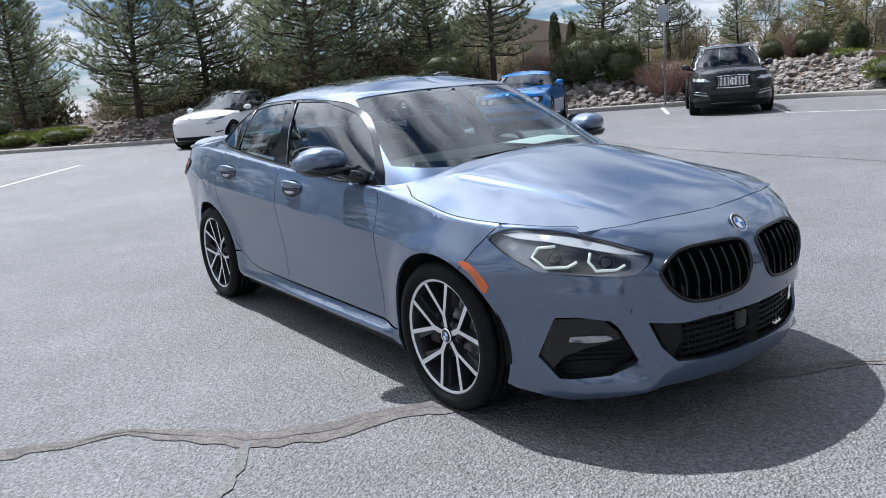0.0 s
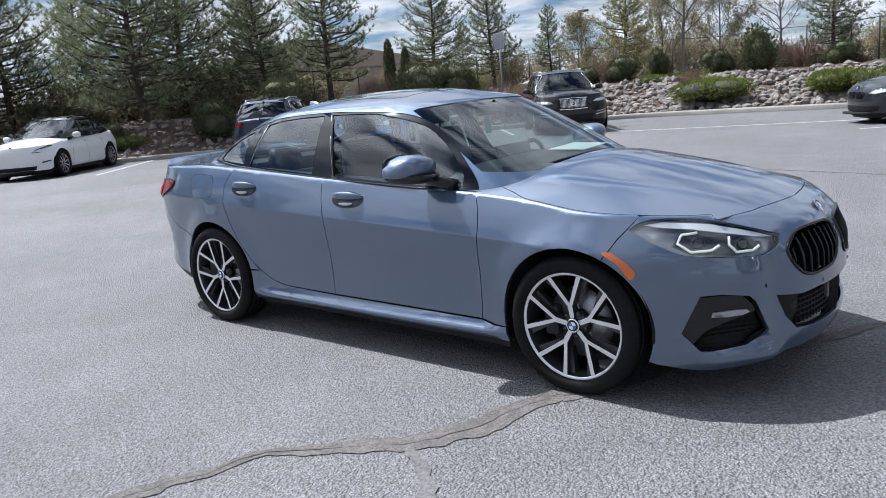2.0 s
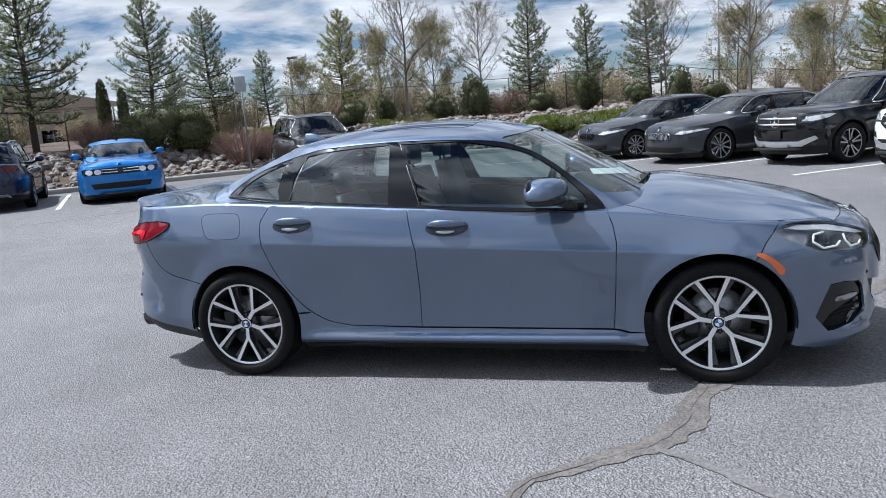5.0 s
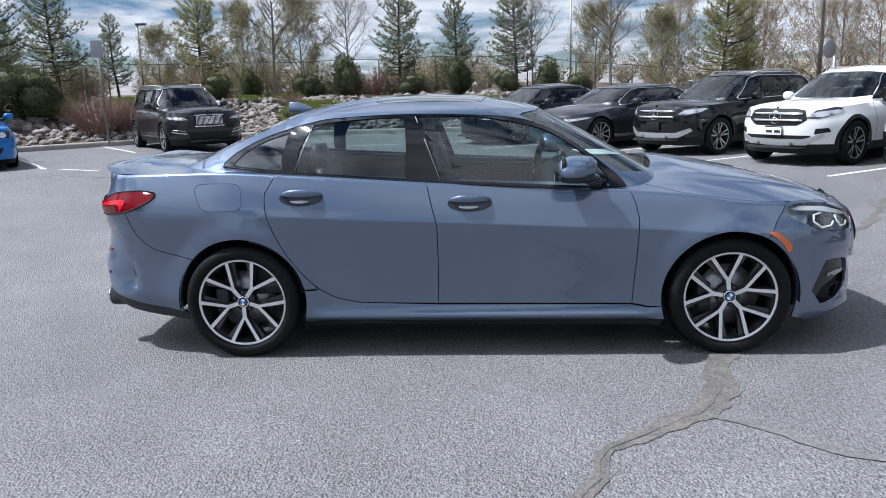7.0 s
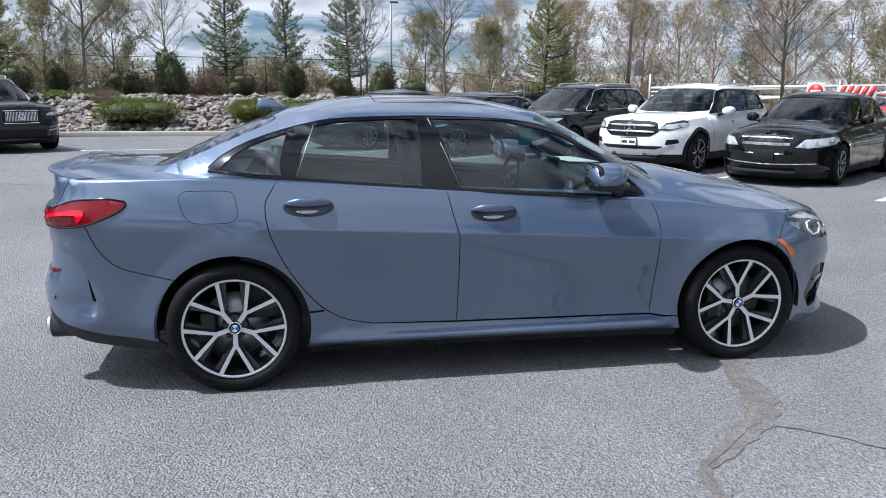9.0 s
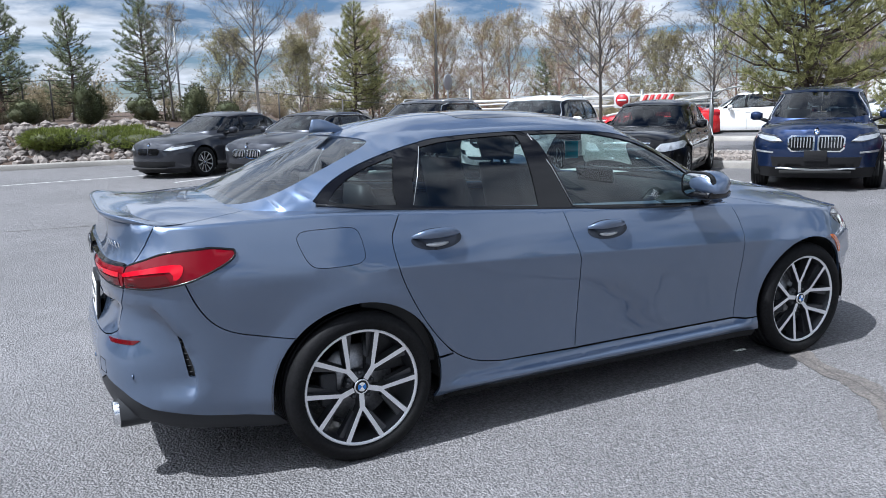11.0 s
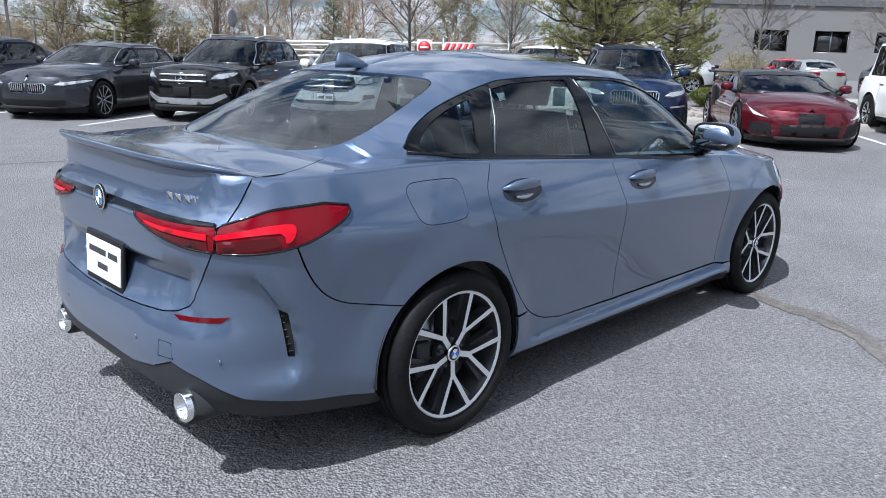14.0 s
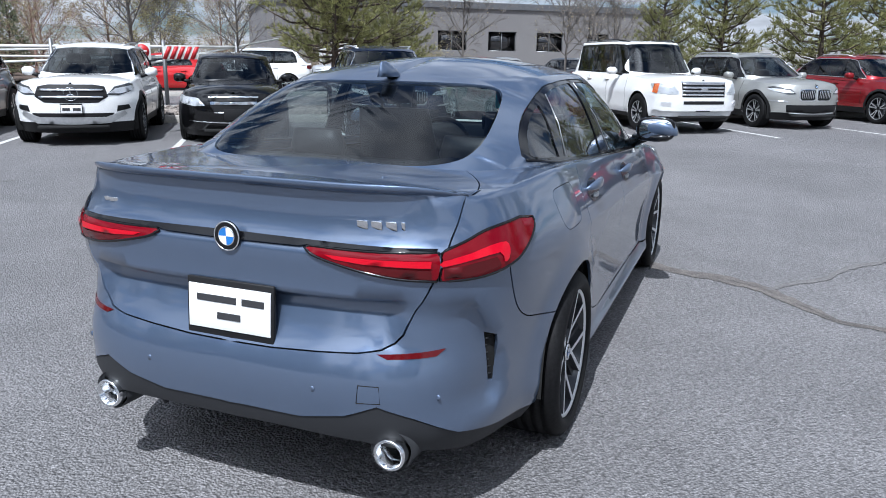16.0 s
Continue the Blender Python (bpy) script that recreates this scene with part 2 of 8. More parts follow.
def prism(bm, outline, depth, m=Matrix(), taper=1.0):
    """A slab with the given outline in x and z, from y = 0 to depth; the far face is scaled by taper."""
    c = np.mean(outline, 0)
    a = [bm.verts.new(m @ Vector((x, 0, z))) for x, z in outline]
    b = [bm.verts.new(m @ Vector((c[0] + (x - c[0]) * taper, depth, c[1] + (z - c[1]) * taper))) for x, z in outline]
    n = len(a)
    bm.faces.new(a)
    bm.faces.new(b[::-1])
    for i in range(n):
        bm.faces.new((a[i], b[i], b[(i + 1) % n], a[(i + 1) % n]))
    bmesh.ops.recalc_face_normals(bm, faces=bm.faces[:])
    return bm


def tube(bm, path, radii, n=8, cap=True):
    """A round bar along a path, with a radius at each point."""
    rings = []
    p = [Vector(v) for v in path]
    radii = radii if isinstance(radii, (list, tuple)) else [radii] * len(p)
    for i, c in enumerate(p):
        d = (p[min(i + 1, len(p) - 1)] - p[max(i - 1, 0)]).normalized()
        u = d.cross(Vector((0, 0, 1)) if abs(d.z) < .9 else Vector((1, 0, 0))).normalized()
        w = d.cross(u)
        rings.append([bm.verts.new(c + radii[i] * (u * math.cos(2 * math.pi * k / n) + w * math.sin(2 * math.pi * k / n))) for k in range(n)])
    for a, b in zip(rings, rings[1:]):
        for k in range(n):
            bm.faces.new((a[k], a[(k + 1) % n], b[(k + 1) % n], b[k]))
    if cap:
        bm.faces.new(rings[0][::-1])
        bm.faces.new(rings[-1])
    return bm


def blob(bm, m, rough=.1, seed=0, sub=2, freq=2.0):
    """A lumpy ball."""
    made = bmesh.ops.create_icosphere(bm, subdivisions=sub, radius=1)["verts"]
    for v in made:
        v.co = m @ (v.co * (1 + rough * noise.noise(v.co * freq + Vector((seed * 7.1, seed * 3.3, 0)))))
    return bm
# ---------------------------------------------------------------- materials
def mat(name, color, rough=.5, metal=0.0, coat=0.0, spec=.5, **more):
    """A principled material; more: grain=(size, amount, bump), tint=(size, second colour, sharpness)."""
    m = bpy.data.materials.new(name)
    m.use_nodes = True
    nt = m.node_tree
    b = nt.nodes["Principled BSDF"]
    b.inputs["Base Color"].default_value = (*color, 1)
    b.inputs["Roughness"].default_value, b.inputs["Metallic"].default_value = rough, metal
    b.inputs["Coat Weight"].default_value, b.inputs["Coat Roughness"].default_value = coat, more.get("coat_rough", .02)
    b.inputs["Specular IOR Level"].default_value = spec
    co = nt.nodes.new("ShaderNodeTexCoord").outputs["Object"]
    out = None
    if "tint" in more:
        size, second, sharp = more["tint"]
        n = nt.nodes.new("ShaderNodeTexNoise")
        n.inputs["Scale"].default_value, n.inputs["Detail"].default_value = 1 / size, 6
        nt.links.new(co, n.inputs["Vector"])
        r = nt.nodes.new("ShaderNodeMapRange")
        r.inputs["From Min"].default_value, r.inputs["From Max"].default_value = .5 - .5 / sharp, .5 + .5 / sharp
        nt.links.new(n.outputs["Fac"], r.inputs["Value"])
        x = nt.nodes.new("ShaderNodeMix")
        x.data_type = "RGBA"
        x.inputs["A"].default_value, x.inputs["B"].default_value = (*color, 1), (*second, 1)
        nt.links.new(r.outputs["Result"], x.inputs["Factor"])
        out = x.outputs["Result"]
    if "grain" in more:
        size, amount, bump = more["grain"]
        n = nt.nodes.new("ShaderNodeTexNoise")
        n.inputs["Scale"].default_value, n.inputs["Detail"].default_value = 1 / size, 5
        nt.links.new(co, n.inputs["Vector"])
        x = nt.nodes.new("ShaderNodeMix")
        x.data_type, x.blend_type = "RGBA", "MULTIPLY"
        x.inputs["Factor"].default_value = 1
        r = nt.nodes.new("ShaderNodeMapRange")
        r.inputs["From Min"].default_value, r.inputs["From Max"].default_value = .3, .7
        r.inputs["To Min"].default_value, r.inputs["To Max"].default_value = 1 - amount, 1 + amount
        nt.links.new(n.outputs["Fac"], r.inputs["Value"])
        c = nt.nodes.new("ShaderNodeCombineColor")
        for k in range(3):
            nt.links.new(r.outputs["Result"], c.inputs[k])
        if out is None:
            x.inputs["A"].default_value = (*color, 1)
        else:
            nt.links.new(out, x.inputs["A"])
        nt.links.new(c.outputs["Color"], x.inputs["B"])
        out = x.outputs["Result"]
        if bump:
            bn = nt.nodes.new("ShaderNodeBump")
            bn.inputs["Strength"].default_value, bn.inputs["Distance"].default_value = 1, bump
            nt.links.new(n.outputs["Fac"], bn.inputs["Height"])
            nt.links.new(bn.outputs["Normal"], b.inputs["Normal"])
    if "each" in more:
        oi = nt.nodes.new("ShaderNodeObjectInfo") if more["each"] == "object" else nt.nodes.new("ShaderNodeNewGeometry")
        socket = oi.outputs["Random"] if more["each"] == "object" else oi.outputs["Random Per Island"]
        r = nt.nodes.new("ShaderNodeMapRange")
        r.inputs["To Min"].default_value, r.inputs["To Max"].default_value = more.get("spread", (.6, 1.35))
        nt.links.new(socket, r.inputs["Value"])
        x = nt.nodes.new("ShaderNodeMix")
        x.data_type, x.blend_type = "RGBA", "MULTIPLY"
        x.inputs["Factor"].default_value = 1
        c = nt.nodes.new("ShaderNodeCombineColor")
        for k in range(3):
            nt.links.new(r.outputs["Result"], c.inputs[k])
        if out is None:
            x.inputs["A"].default_value = (*color, 1)
        else:
            nt.links.new(out, x.inputs["A"])
        nt.links.new(c.outputs["Color"], x.inputs["B"])
        out = x.outputs["Result"]
    if out is not None:
        nt.links.new(out, b.inputs["Base Color"])
    if "thin" in more:
        t = nt.nodes.new("ShaderNodeBsdfTranslucent")
        t.inputs["Color"].default_value = (*color, 1)
        if out is not None:
            nt.links.new(out, t.inputs["Color"])
        x = nt.nodes.new("ShaderNodeMixShader")
        x.inputs["Fac"].default_value = more["thin"]
        nt.links.new(b.outputs["BSDF"], x.inputs[1])
        nt.links.new(t.outputs["BSDF"], x.inputs[2])
        nt.links.new(x.outputs["Shader"], nt.nodes["Material Output"].inputs["Surface"])
    if "glow" in more:
        b.inputs["Emission Color"].default_value, b.inputs["Emission Strength"].default_value = (*more["glow"][0], 1), more["glow"][1]
    return m


def paint(name, color, metal=.35, rough=.32, gloss=1.46, spec=.1):
    """Car paint: flakes under a clear coat, with a faint ripple."""
    m = mat(name, color, rough, metal, coat=1.0, spec=spec, coat_rough=.026, grain=(.0012, .16, 0))
    m.node_tree.nodes["Principled BSDF"].inputs["Coat IOR"].default_value = gloss
    nt = m.node_tree
    b = nt.nodes["Principled BSDF"]
    co = nt.nodes.new("ShaderNodeTexCoord")
    n = nt.nodes.new("ShaderNodeTexNoise")
    n.inputs["Scale"].default_value, n.inputs["Detail"].default_value = 3.5, 2
    nt.links.new(co.outputs["Object"], n.inputs["Vector"])
    bn = nt.nodes.new("ShaderNodeBump")
    bn.inputs["Strength"].default_value, bn.inputs["Distance"].default_value = .25, .0008
    nt.links.new(n.outputs["Fac"], bn.inputs["Height"])
    nt.links.new(bn.outputs["Normal"], b.inputs["Coat Normal"])
    return m


def pane(name, tint, gloss=1.0, body=0.0, rough=0.0):
    """A thin pane: clear with a tint, and a mirror by its angle."""
    m = bpy.data.materials.new(name)
    m.use_nodes = True
    nt = m.node_tree
    nt.nodes.clear()
    o = nt.nodes.new("ShaderNodeOutputMaterial")
    t = nt.nodes.new("ShaderNodeBsdfTransparent")
    t.inputs["Color"].default_value = (*tint, 1)
    g = nt.nodes.new("ShaderNodeBsdfGlossy")
    g.inputs["Roughness"].default_value = rough
    g.inputs["Color"].default_value = (gloss, gloss, gloss, 1)
    lw = nt.nodes.new("ShaderNodeLayerWeight")
    up = nt.nodes.new("ShaderNodeMath")
    up.operation = "POWER"
    up.inputs[1].default_value = 4.6
    nt.links.new(lw.outputs["Facing"], up.inputs[0])
    fr = nt.nodes.new("ShaderNodeMapRange")
    fr.inputs["To Min"].default_value = .08
    nt.links.new(up.outputs[0], fr.inputs["Value"])
    mx = nt.nodes.new("ShaderNodeMixShader")
    nt.links.new(fr.outputs["Result"], mx.inputs["Fac"])
    first = t.outputs["BSDF"]
    if body:
        d = nt.nodes.new("ShaderNodeBsdfDiffuse")
        d.inputs["Color"].default_value = (*tint, 1)
        m2 = nt.nodes.new("ShaderNodeMixShader")
        m2.inputs["Fac"].default_value = body
        nt.links.new(t.outputs["BSDF"], m2.inputs[1])
        nt.links.new(d.outputs["BSDF"], m2.inputs[2])
        first = m2.outputs["Shader"]
    nt.links.new(first, mx.inputs[1])
    nt.links.new(g.outputs["BSDF"], mx.inputs[2])
    nt.links.new(mx.outputs["Shader"], o.inputs["Surface"])
    return m


PAINT = paint("paint_blue_grey", (.096, .132, .207), .52, .33, 1.8)
GLASS = pane("glass", (.60, .69, .68))
DARK_GLASS = pane("dark_glass", (.16, .18, .19))
SMOKED_GLASS = pane("smoked_glass", (.34, .38, .39))
BLACK_GLASS = mat("black_glass", (.006, .006, .007), .03, 0, 1)
GLOSS_BLACK = mat("gloss_black", (.005, .005, .006), .08, 0, 0)
PLASTIC = mat("black_plastic", (.012, .012, .013), .55, spec=.25, grain=(.002, .25, .0003))
GREY_PLASTIC = mat("grey_plastic", (.026, .027, .03), .55, spec=.3, grain=(.002, .2, .0002))
VOID = mat("wheel_well_black", (.006, .006, .006), .9)
RUBBER = mat("tyre_rubber", (.007, .007, .008), .6, spec=.12, grain=(.012, .3, .0006), tint=(.2, (.013, .013, .013), 2))
CHROME = mat("chrome", (.86, .87, .88), .14, 1)
MIRROR = mat("mirror_silver", (.80, .82, .83), .01, 1)
ALLOY = mat("machined_alloy", (.78, .785, .80), .30, .55, grain=(.0015, .08, 0))
ALLOY_DARK = mat("dark_alloy", (.035, .036, .04), .35, .4, .5)
SILVER = mat("silver_alloy", (.60, .61, .62), .36, .7, tint=(.05, (.48, .49, .5), 2))
DISC = mat("brake_disc", (.32, .32, .33), .38, .85, grain=(.01, .2, 0))
RED_LENS = mat("red_lens", (.15, .001, .006), .06, 0, 0, .3)
DEEP_RED = mat("deep_red_lens", (.085, .002, .004), .1, 0, 0)
BRIGHT_RED = mat("bright_red_lens", (.52, .002, .014), .08, 0, 0, .3)
AMBER = mat("amber_lens", (.62, .13, .015), .15, 0, 1)
LENS = pane("clear_lens", (.93, .94, .95))
LAMP_BOWL = mat("lamp_reflector", (.78, .79, .80), .3, .55)
LAMP_DARK = mat("lamp_housing", (.03, .03, .033), .3, .2)
LAMP_GREY = mat("lamp_inside", (.50, .51, .53), .25, .6, tint=(.09, (.22, .23, .25), 2))
DRL = mat("daytime_light", (.55, .57, .54), .2, glow=((.95, 1, .82), .18))
LEATHER = mat("dark_leather", (.016, .016, .017), .5, grain=(.01, .2, .0006))
PALE_LEATHER = mat("pale_leather", (.35, .31, .26), .55, grain=(.01, .15, .0006))
WHITE = mat("white_enamel", (.8, .8, .79), .35)
PLATE_INK = mat("plate_ink", (.035, .035, .038), .5)
BLUE_ENAMEL = mat("blue_enamel", (.02, .16, .50), .2, 0, 1)
CYAN_CARD = mat("cyan_card", (.03, .45, .55), .5)
PAPER = mat("paper", (.72, .74, .70), .7)

# ---------------------------------------------------------------- ground, kerbs, banks, lines
def asphalt():
    m = bpy.data.materials.new("asphalt")
    m.use_nodes = True
    nt = m.node_tree
    b = nt.nodes["Principled BSDF"]
    co = nt.nodes.new("ShaderNodeTexCoord").outputs["Object"]

    def field(kind, size, detail, lo, hi, a, z):
        n = nt.nodes.new("ShaderNodeTexVoronoi" if kind == "v" else "ShaderNodeTexNoise")
        n.inputs["Scale"].default_value = 1 / size
        if kind == "n":
            n.inputs["Detail"].default_value = detail
        nt.links.new(co, n.inputs["Vector"])
        r = nt.nodes.new("ShaderNodeMapRange")
        for k, v in zip(("From Min", "From Max", "To Min", "To Max"), (lo, hi, a, z)):
            r.inputs[k].default_value = v
        nt.links.new(n.outputs["Color" if kind == "v" else "Fac"], r.inputs["Value"])
        return n, r.outputs["Result"]

    def times(p, q):
        x = nt.nodes.new("ShaderNodeMath")
        x.operation = "MULTIPLY"
        nt.links.new(p, x.inputs[0])
        nt.links.new(q, x.inputs[1])
        return x.outputs[0]
    chips, c1 = field("v", .0105, 0, 0, 1, .76, 1.22)
    fine, c2 = field("n", .022, 3, .30, .70, .72, 1.28)
    _, c3 = field("n", .35, 4, .3, .7, .93, 1.07)
    _, c4 = field("n", 3.4, 5, .3, .7, .86, 1.14)
    grit, pale = field("v", .014, 0, .92, .97, 1.0, 1.5)
    _, worn = field("n", .9, 3, .45, .75, 1.0, 1.12)
    # shade in the hollows between chips, multiplied into the base colour
    pit_shade = nt.nodes.new("ShaderNodeMapRange")
    for k, v in zip(("From Min", "From Max", "To Min", "To Max"), (.35, .75, 1.06, .66)):
        pit_shade.inputs[k].default_value = v
    nt.links.new(chips.outputs["Distance"], pit_shade.inputs["Value"])
    f = times(times(times(times(c1, c2), c3), c4), pale)
    f = times(times(f, worn), pit_shade.outputs["Result"])
    x = nt.nodes.new("ShaderNodeMix")
    x.data_type, x.blend_type = "RGBA", "MULTIPLY"
    x.inputs["Factor"].default_value = 1
    x.inputs["A"].default_value = (.190, .184, .187, 1)
    c = nt.nodes.new("ShaderNodeCombineColor")
    for k in range(3):
        nt.links.new(f, c.inputs[k])
    nt.links.new(c.outputs["Color"], x.inputs["B"])
    nt.links.new(x.outputs["Result"], b.inputs["Base Color"])
    b.inputs["Roughness"].default_value, b.inputs["Specular IOR Level"].default_value = .62, .38
    bn = nt.nodes.new("ShaderNodeBump")
    bn.inputs["Strength"].default_value, bn.inputs["Distance"].default_value = 1.0, .010
    tall = nt.nodes.new("ShaderNodeMath")
    tall.operation = "SUBTRACT"
    nt.links.new(fine.outputs["Fac"], tall.inputs[0])
    nt.links.new(chips.outputs["Distance"], tall.inputs[1])
    nt.links.new(tall.outputs[0], bn.inputs["Height"])
    nt.links.new(bn.outputs["Normal"], b.inputs["Normal"])
    return m


ASPHALT = asphalt()
CONCRETE = mat("kerb_concrete", (.36, .34, .31), .85, tint=(.8, (.25, .235, .215), 2), grain=(.02, .25, .002))
LINE = mat("white_line_paint", (.66, .66, .64), .7, tint=(.06, (.40, .40, .395), 2.2), grain=(.01, .2, .001))
SEALER = mat("crack_filler", (.150, .134, .122), .9, tint=(.09, (.095, .087, .083), 2.5), grain=(.012, .45, .006))
OLD_SEALER = mat("old_crack_filler", (.125, .117, .113), .9, tint=(.05, (.15, .145, .145), 2), grain=(.012, .4, .003))
CRACK = mat("open_crack", (.11, .10, .095), .95, grain=(.02, .4, .004))
SOIL = mat("brown_mulch", (.105, .07, .05), .95, tint=(.25, (.06, .042, .032), 2), grain=(.03, .5, .02))
STONE = mat("pale_stone", (.265, .228, .20), .85, tint=(.12, (.18, .162, .15), 2), grain=(.03, .25, .006), each="object", spread=(.55, 1.35))
STONES = mat("pale_stones", (.265, .228, .20), .85, tint=(.12, (.175, .157, .145), 2), grain=(.03, .25, .006), each="island", spread=(.5, 1.35))
GRAVEL = mat("pale_gravel", (.34, .29, .25), .9, tint=(.3, (.26, .225, .20), 2), grain=(.05, .45, .03))

bm = bmesh.new()
bm.faces.new([bm.verts.new(v) for v in ((-900, -900, 0), (900, -900, 0), (900, 900, 0), (-900, 900, 0))])
tagged(part("ground", bm, ASPHALT), "grey weathered asphalt of the car park", "ground", kind="structure")
KERB = curve([(-46, -14), (-29.5, .5), (-24, 5), (-20.4, 9), (-16.5, 12.8), (-13.3, 15.7), (-10.5, 18), (-8.5, 19.6), (-6.5, 20.0), (-3, 19.9), (-.3, 19.7), (2.2, 18.4), (4.4, 15.6), (8.6, 9.85), (12.0, 5.15), (15.6, .4), (20, -5.5), (28, -16)], 8)
kp = np.array(KERB)
kt = np.gradient(kp, axis=0)
kt /= np.linalg.norm(kt, axis=1)[:, None]
kn = np.stack([-kt[:, 1], kt[:, 0]], 1)
TURN_AT = int(np.argmin(np.hypot(kp[:, 0] - 3.0, kp[:, 1] - 17.4)))


def outward(i, d):
    return kp[i] + kn[i] * d


def bank_height(i, d):
    """Height of the planted bank d metres behind the kerb."""
    k = np.clip((TURN_AT - i) / 12, 0, 1) * (.55 + .45 * np.clip((i - 8) / 10, 0, 1))
    t = np.clip((d - .2) / 3.4, 0, 1)
    return .12 + k * (1.0 * t * t * (3 - 2 * t) + .35 * np.clip((d - 3) / 20, 0, 1)) + .05 * math.sin(i * .9 + d * 1.7) * min(1, d)


def sweep(bm, idx, d, profile):
    """A profile of (outwards, up) drawn along the kerb's line."""
    rows = [[bm.verts.new((*(outward(i, d + a)), z)) for a, z in profile] for i in idx]
    for p, q in zip(rows, rows[1:]):
        for j in range(len(profile) - 1):
            bm.faces.new((p[j], q[j], q[j + 1], p[j + 1]))
    bmesh.ops.recalc_face_normals(bm, faces=bm.faces[:])


edge = [(-.01, 0), (0, .11), (.02, .14), (.05, .152), (.15, .152), (.155, .02)]
bm = bmesh.new()
sweep(bm, range(len(kp)), 0, edge)
tagged(part("kerb", bm, CONCRETE), "pale worn concrete kerb along the car park", "kerb", kind="structure")
isl = range(TURN_AT + 3, len(kp))
bm = bmesh.new()
sweep(bm, isl, 3.3, [(0, .02), (.005, .152), (.10, .152), (.13, .14), (.15, .11), (.16, 0)])
tagged(part("kerb", bm, CONCRETE), "pale concrete kerb on the far side of the gravel strip", "kerb", kind="structure")
bm = bmesh.new()
sweep(bm, isl, 10.5, [(0, 0), (.01, .13), (1.3, .13), (1.31, 0)])
tagged(part("pavement", bm, CONCRETE), "pale concrete pavement across the road", "pavement", kind="structure")
bm = bmesh.new()
ds = [.15, .4, .8, 1.3, 1.9, 2.6, 3.4, 4.5, 6, 9, 14, 22, 34]
rows = [[bm.verts.new((*outward(i, d), bank_height(i, d))) for d in ds] for i in range(0, TURN_AT + 4)]
for p, q in zip(rows, rows[1:]):
    for j in range(len(ds) - 1):
        bm.faces.new((p[j], q[j], q[j + 1], p[j + 1]))
bmesh.ops.recalc_face_normals(bm, faces=bm.faces[:])
bank = tagged(part("bank", bm, SOIL), "planted bank of brown mulch behind the kerb", "bank", kind="structure")
bm = bmesh.new()
sweep(bm, isl, .15, [(0, .115), (.8, .13), (1.6, .16), (2.4, .13), (3.15, .115)])
strip_bed = tagged(part("gravel_bed", bm, GRAVEL), "flat pale gravel strip behind the kerb", "gravel", kind="structure")


def band(name, pts, width, z, material, label, category, jag=0.0, parent=None):
    """A flat ribbon on the ground, its edges uneven by jag."""
    p = np.array(pts, float)
    t = np.gradient(p, axis=0)
    t /= np.linalg.norm(t, axis=1)[:, None]
    n = np.stack([-t[:, 1], t[:, 0]], 1)
    bm = bmesh.new()
    rows = []
    for k in range(len(p)):
        w = width(k / (len(p) - 1)) if callable(width) else width
        a, b = p[k] + n[k] * (w / 2 + random.uniform(-jag, jag)), p[k] - n[k] * (w / 2 + random.uniform(-jag, jag))
        rows.append((bm.verts.new((*a, z)), bm.verts.new((*b, z))))
    for (a, b), (c, d) in zip(rows, rows[1:]):
        bm.faces.new((a, b, d, c))
    bmesh.ops.recalc_face_normals(bm, faces=bm.faces[:])
    if bm.faces[0].normal.z < 0:
        bmesh.ops.reverse_faces(bm, faces=bm.faces[:])
    ob = part(name, bm, material, parent, smooth=False)
    return tagged(ob, label, category, kind="structure")


def straight(a, b, n=24):
    return [(a[0] + (b[0] - a[0]) * i / n, a[1] + (b[1] - a[1]) * i / n) for i in range(n + 1)]


for k in range(0, 10):
    a = (-.17 + 1.704 * k, 12.92 - 2.134 * k)
    band("parking_line", straight(a, (a[0] + 5.3 * math.cos(radians(34)), a[1] + 5.3 * math.sin(radians(34)))), .10, .004, LINE, "worn white painted parking line on asphalt", "line", .004)
for a, b in (((-5.9, 14.46), (.6, 15.55)), ((-5.9, 14.46), (-8.2, 17.4)), ((-9.4, 10.55), (-12.6, 14.4)), ((-14.25, 7.8), (-17.3, 11.8)), ((-9.3, 14.5), (-11.6, 17.2)), ((-13.6, -.95), (-17.4, 1.3)), ((-11.8, 9.2), (-14.9, 13.1)), ((-16.7, 5.9), (-19.9, 9.4)),
             ((-9.0, 10.47), (-7.9, 9.92))):
    band("parking_line", straight(a, b), .10, .004, LINE, "worn white painted parking line on asphalt", "line", .004)


def noisy(pts, amp, step=.045):
    """The curve through the points at even steps, wandering by amp."""
    q = np.array(curve(pts, 9))
    d = np.concatenate([[0], np.cumsum(np.hypot(*np.diff(q, axis=0).T))])
    u = np.linspace(0, d[-1], int(d[-1] / step))
    w = np.array([[noise.noise(Vector((v * 4.1, 7.3 + k * 9, 0))) + .6 * noise.noise(Vector((v * 13.0, 3.1 + k * 5, 0))) for k in (0, 1)] for v in u])
    return [(np.interp(v, d, q[:, 0]) + amp * a, np.interp(v, d, q[:, 1]) + amp * b) for v, (a, b) in zip(u, w)]



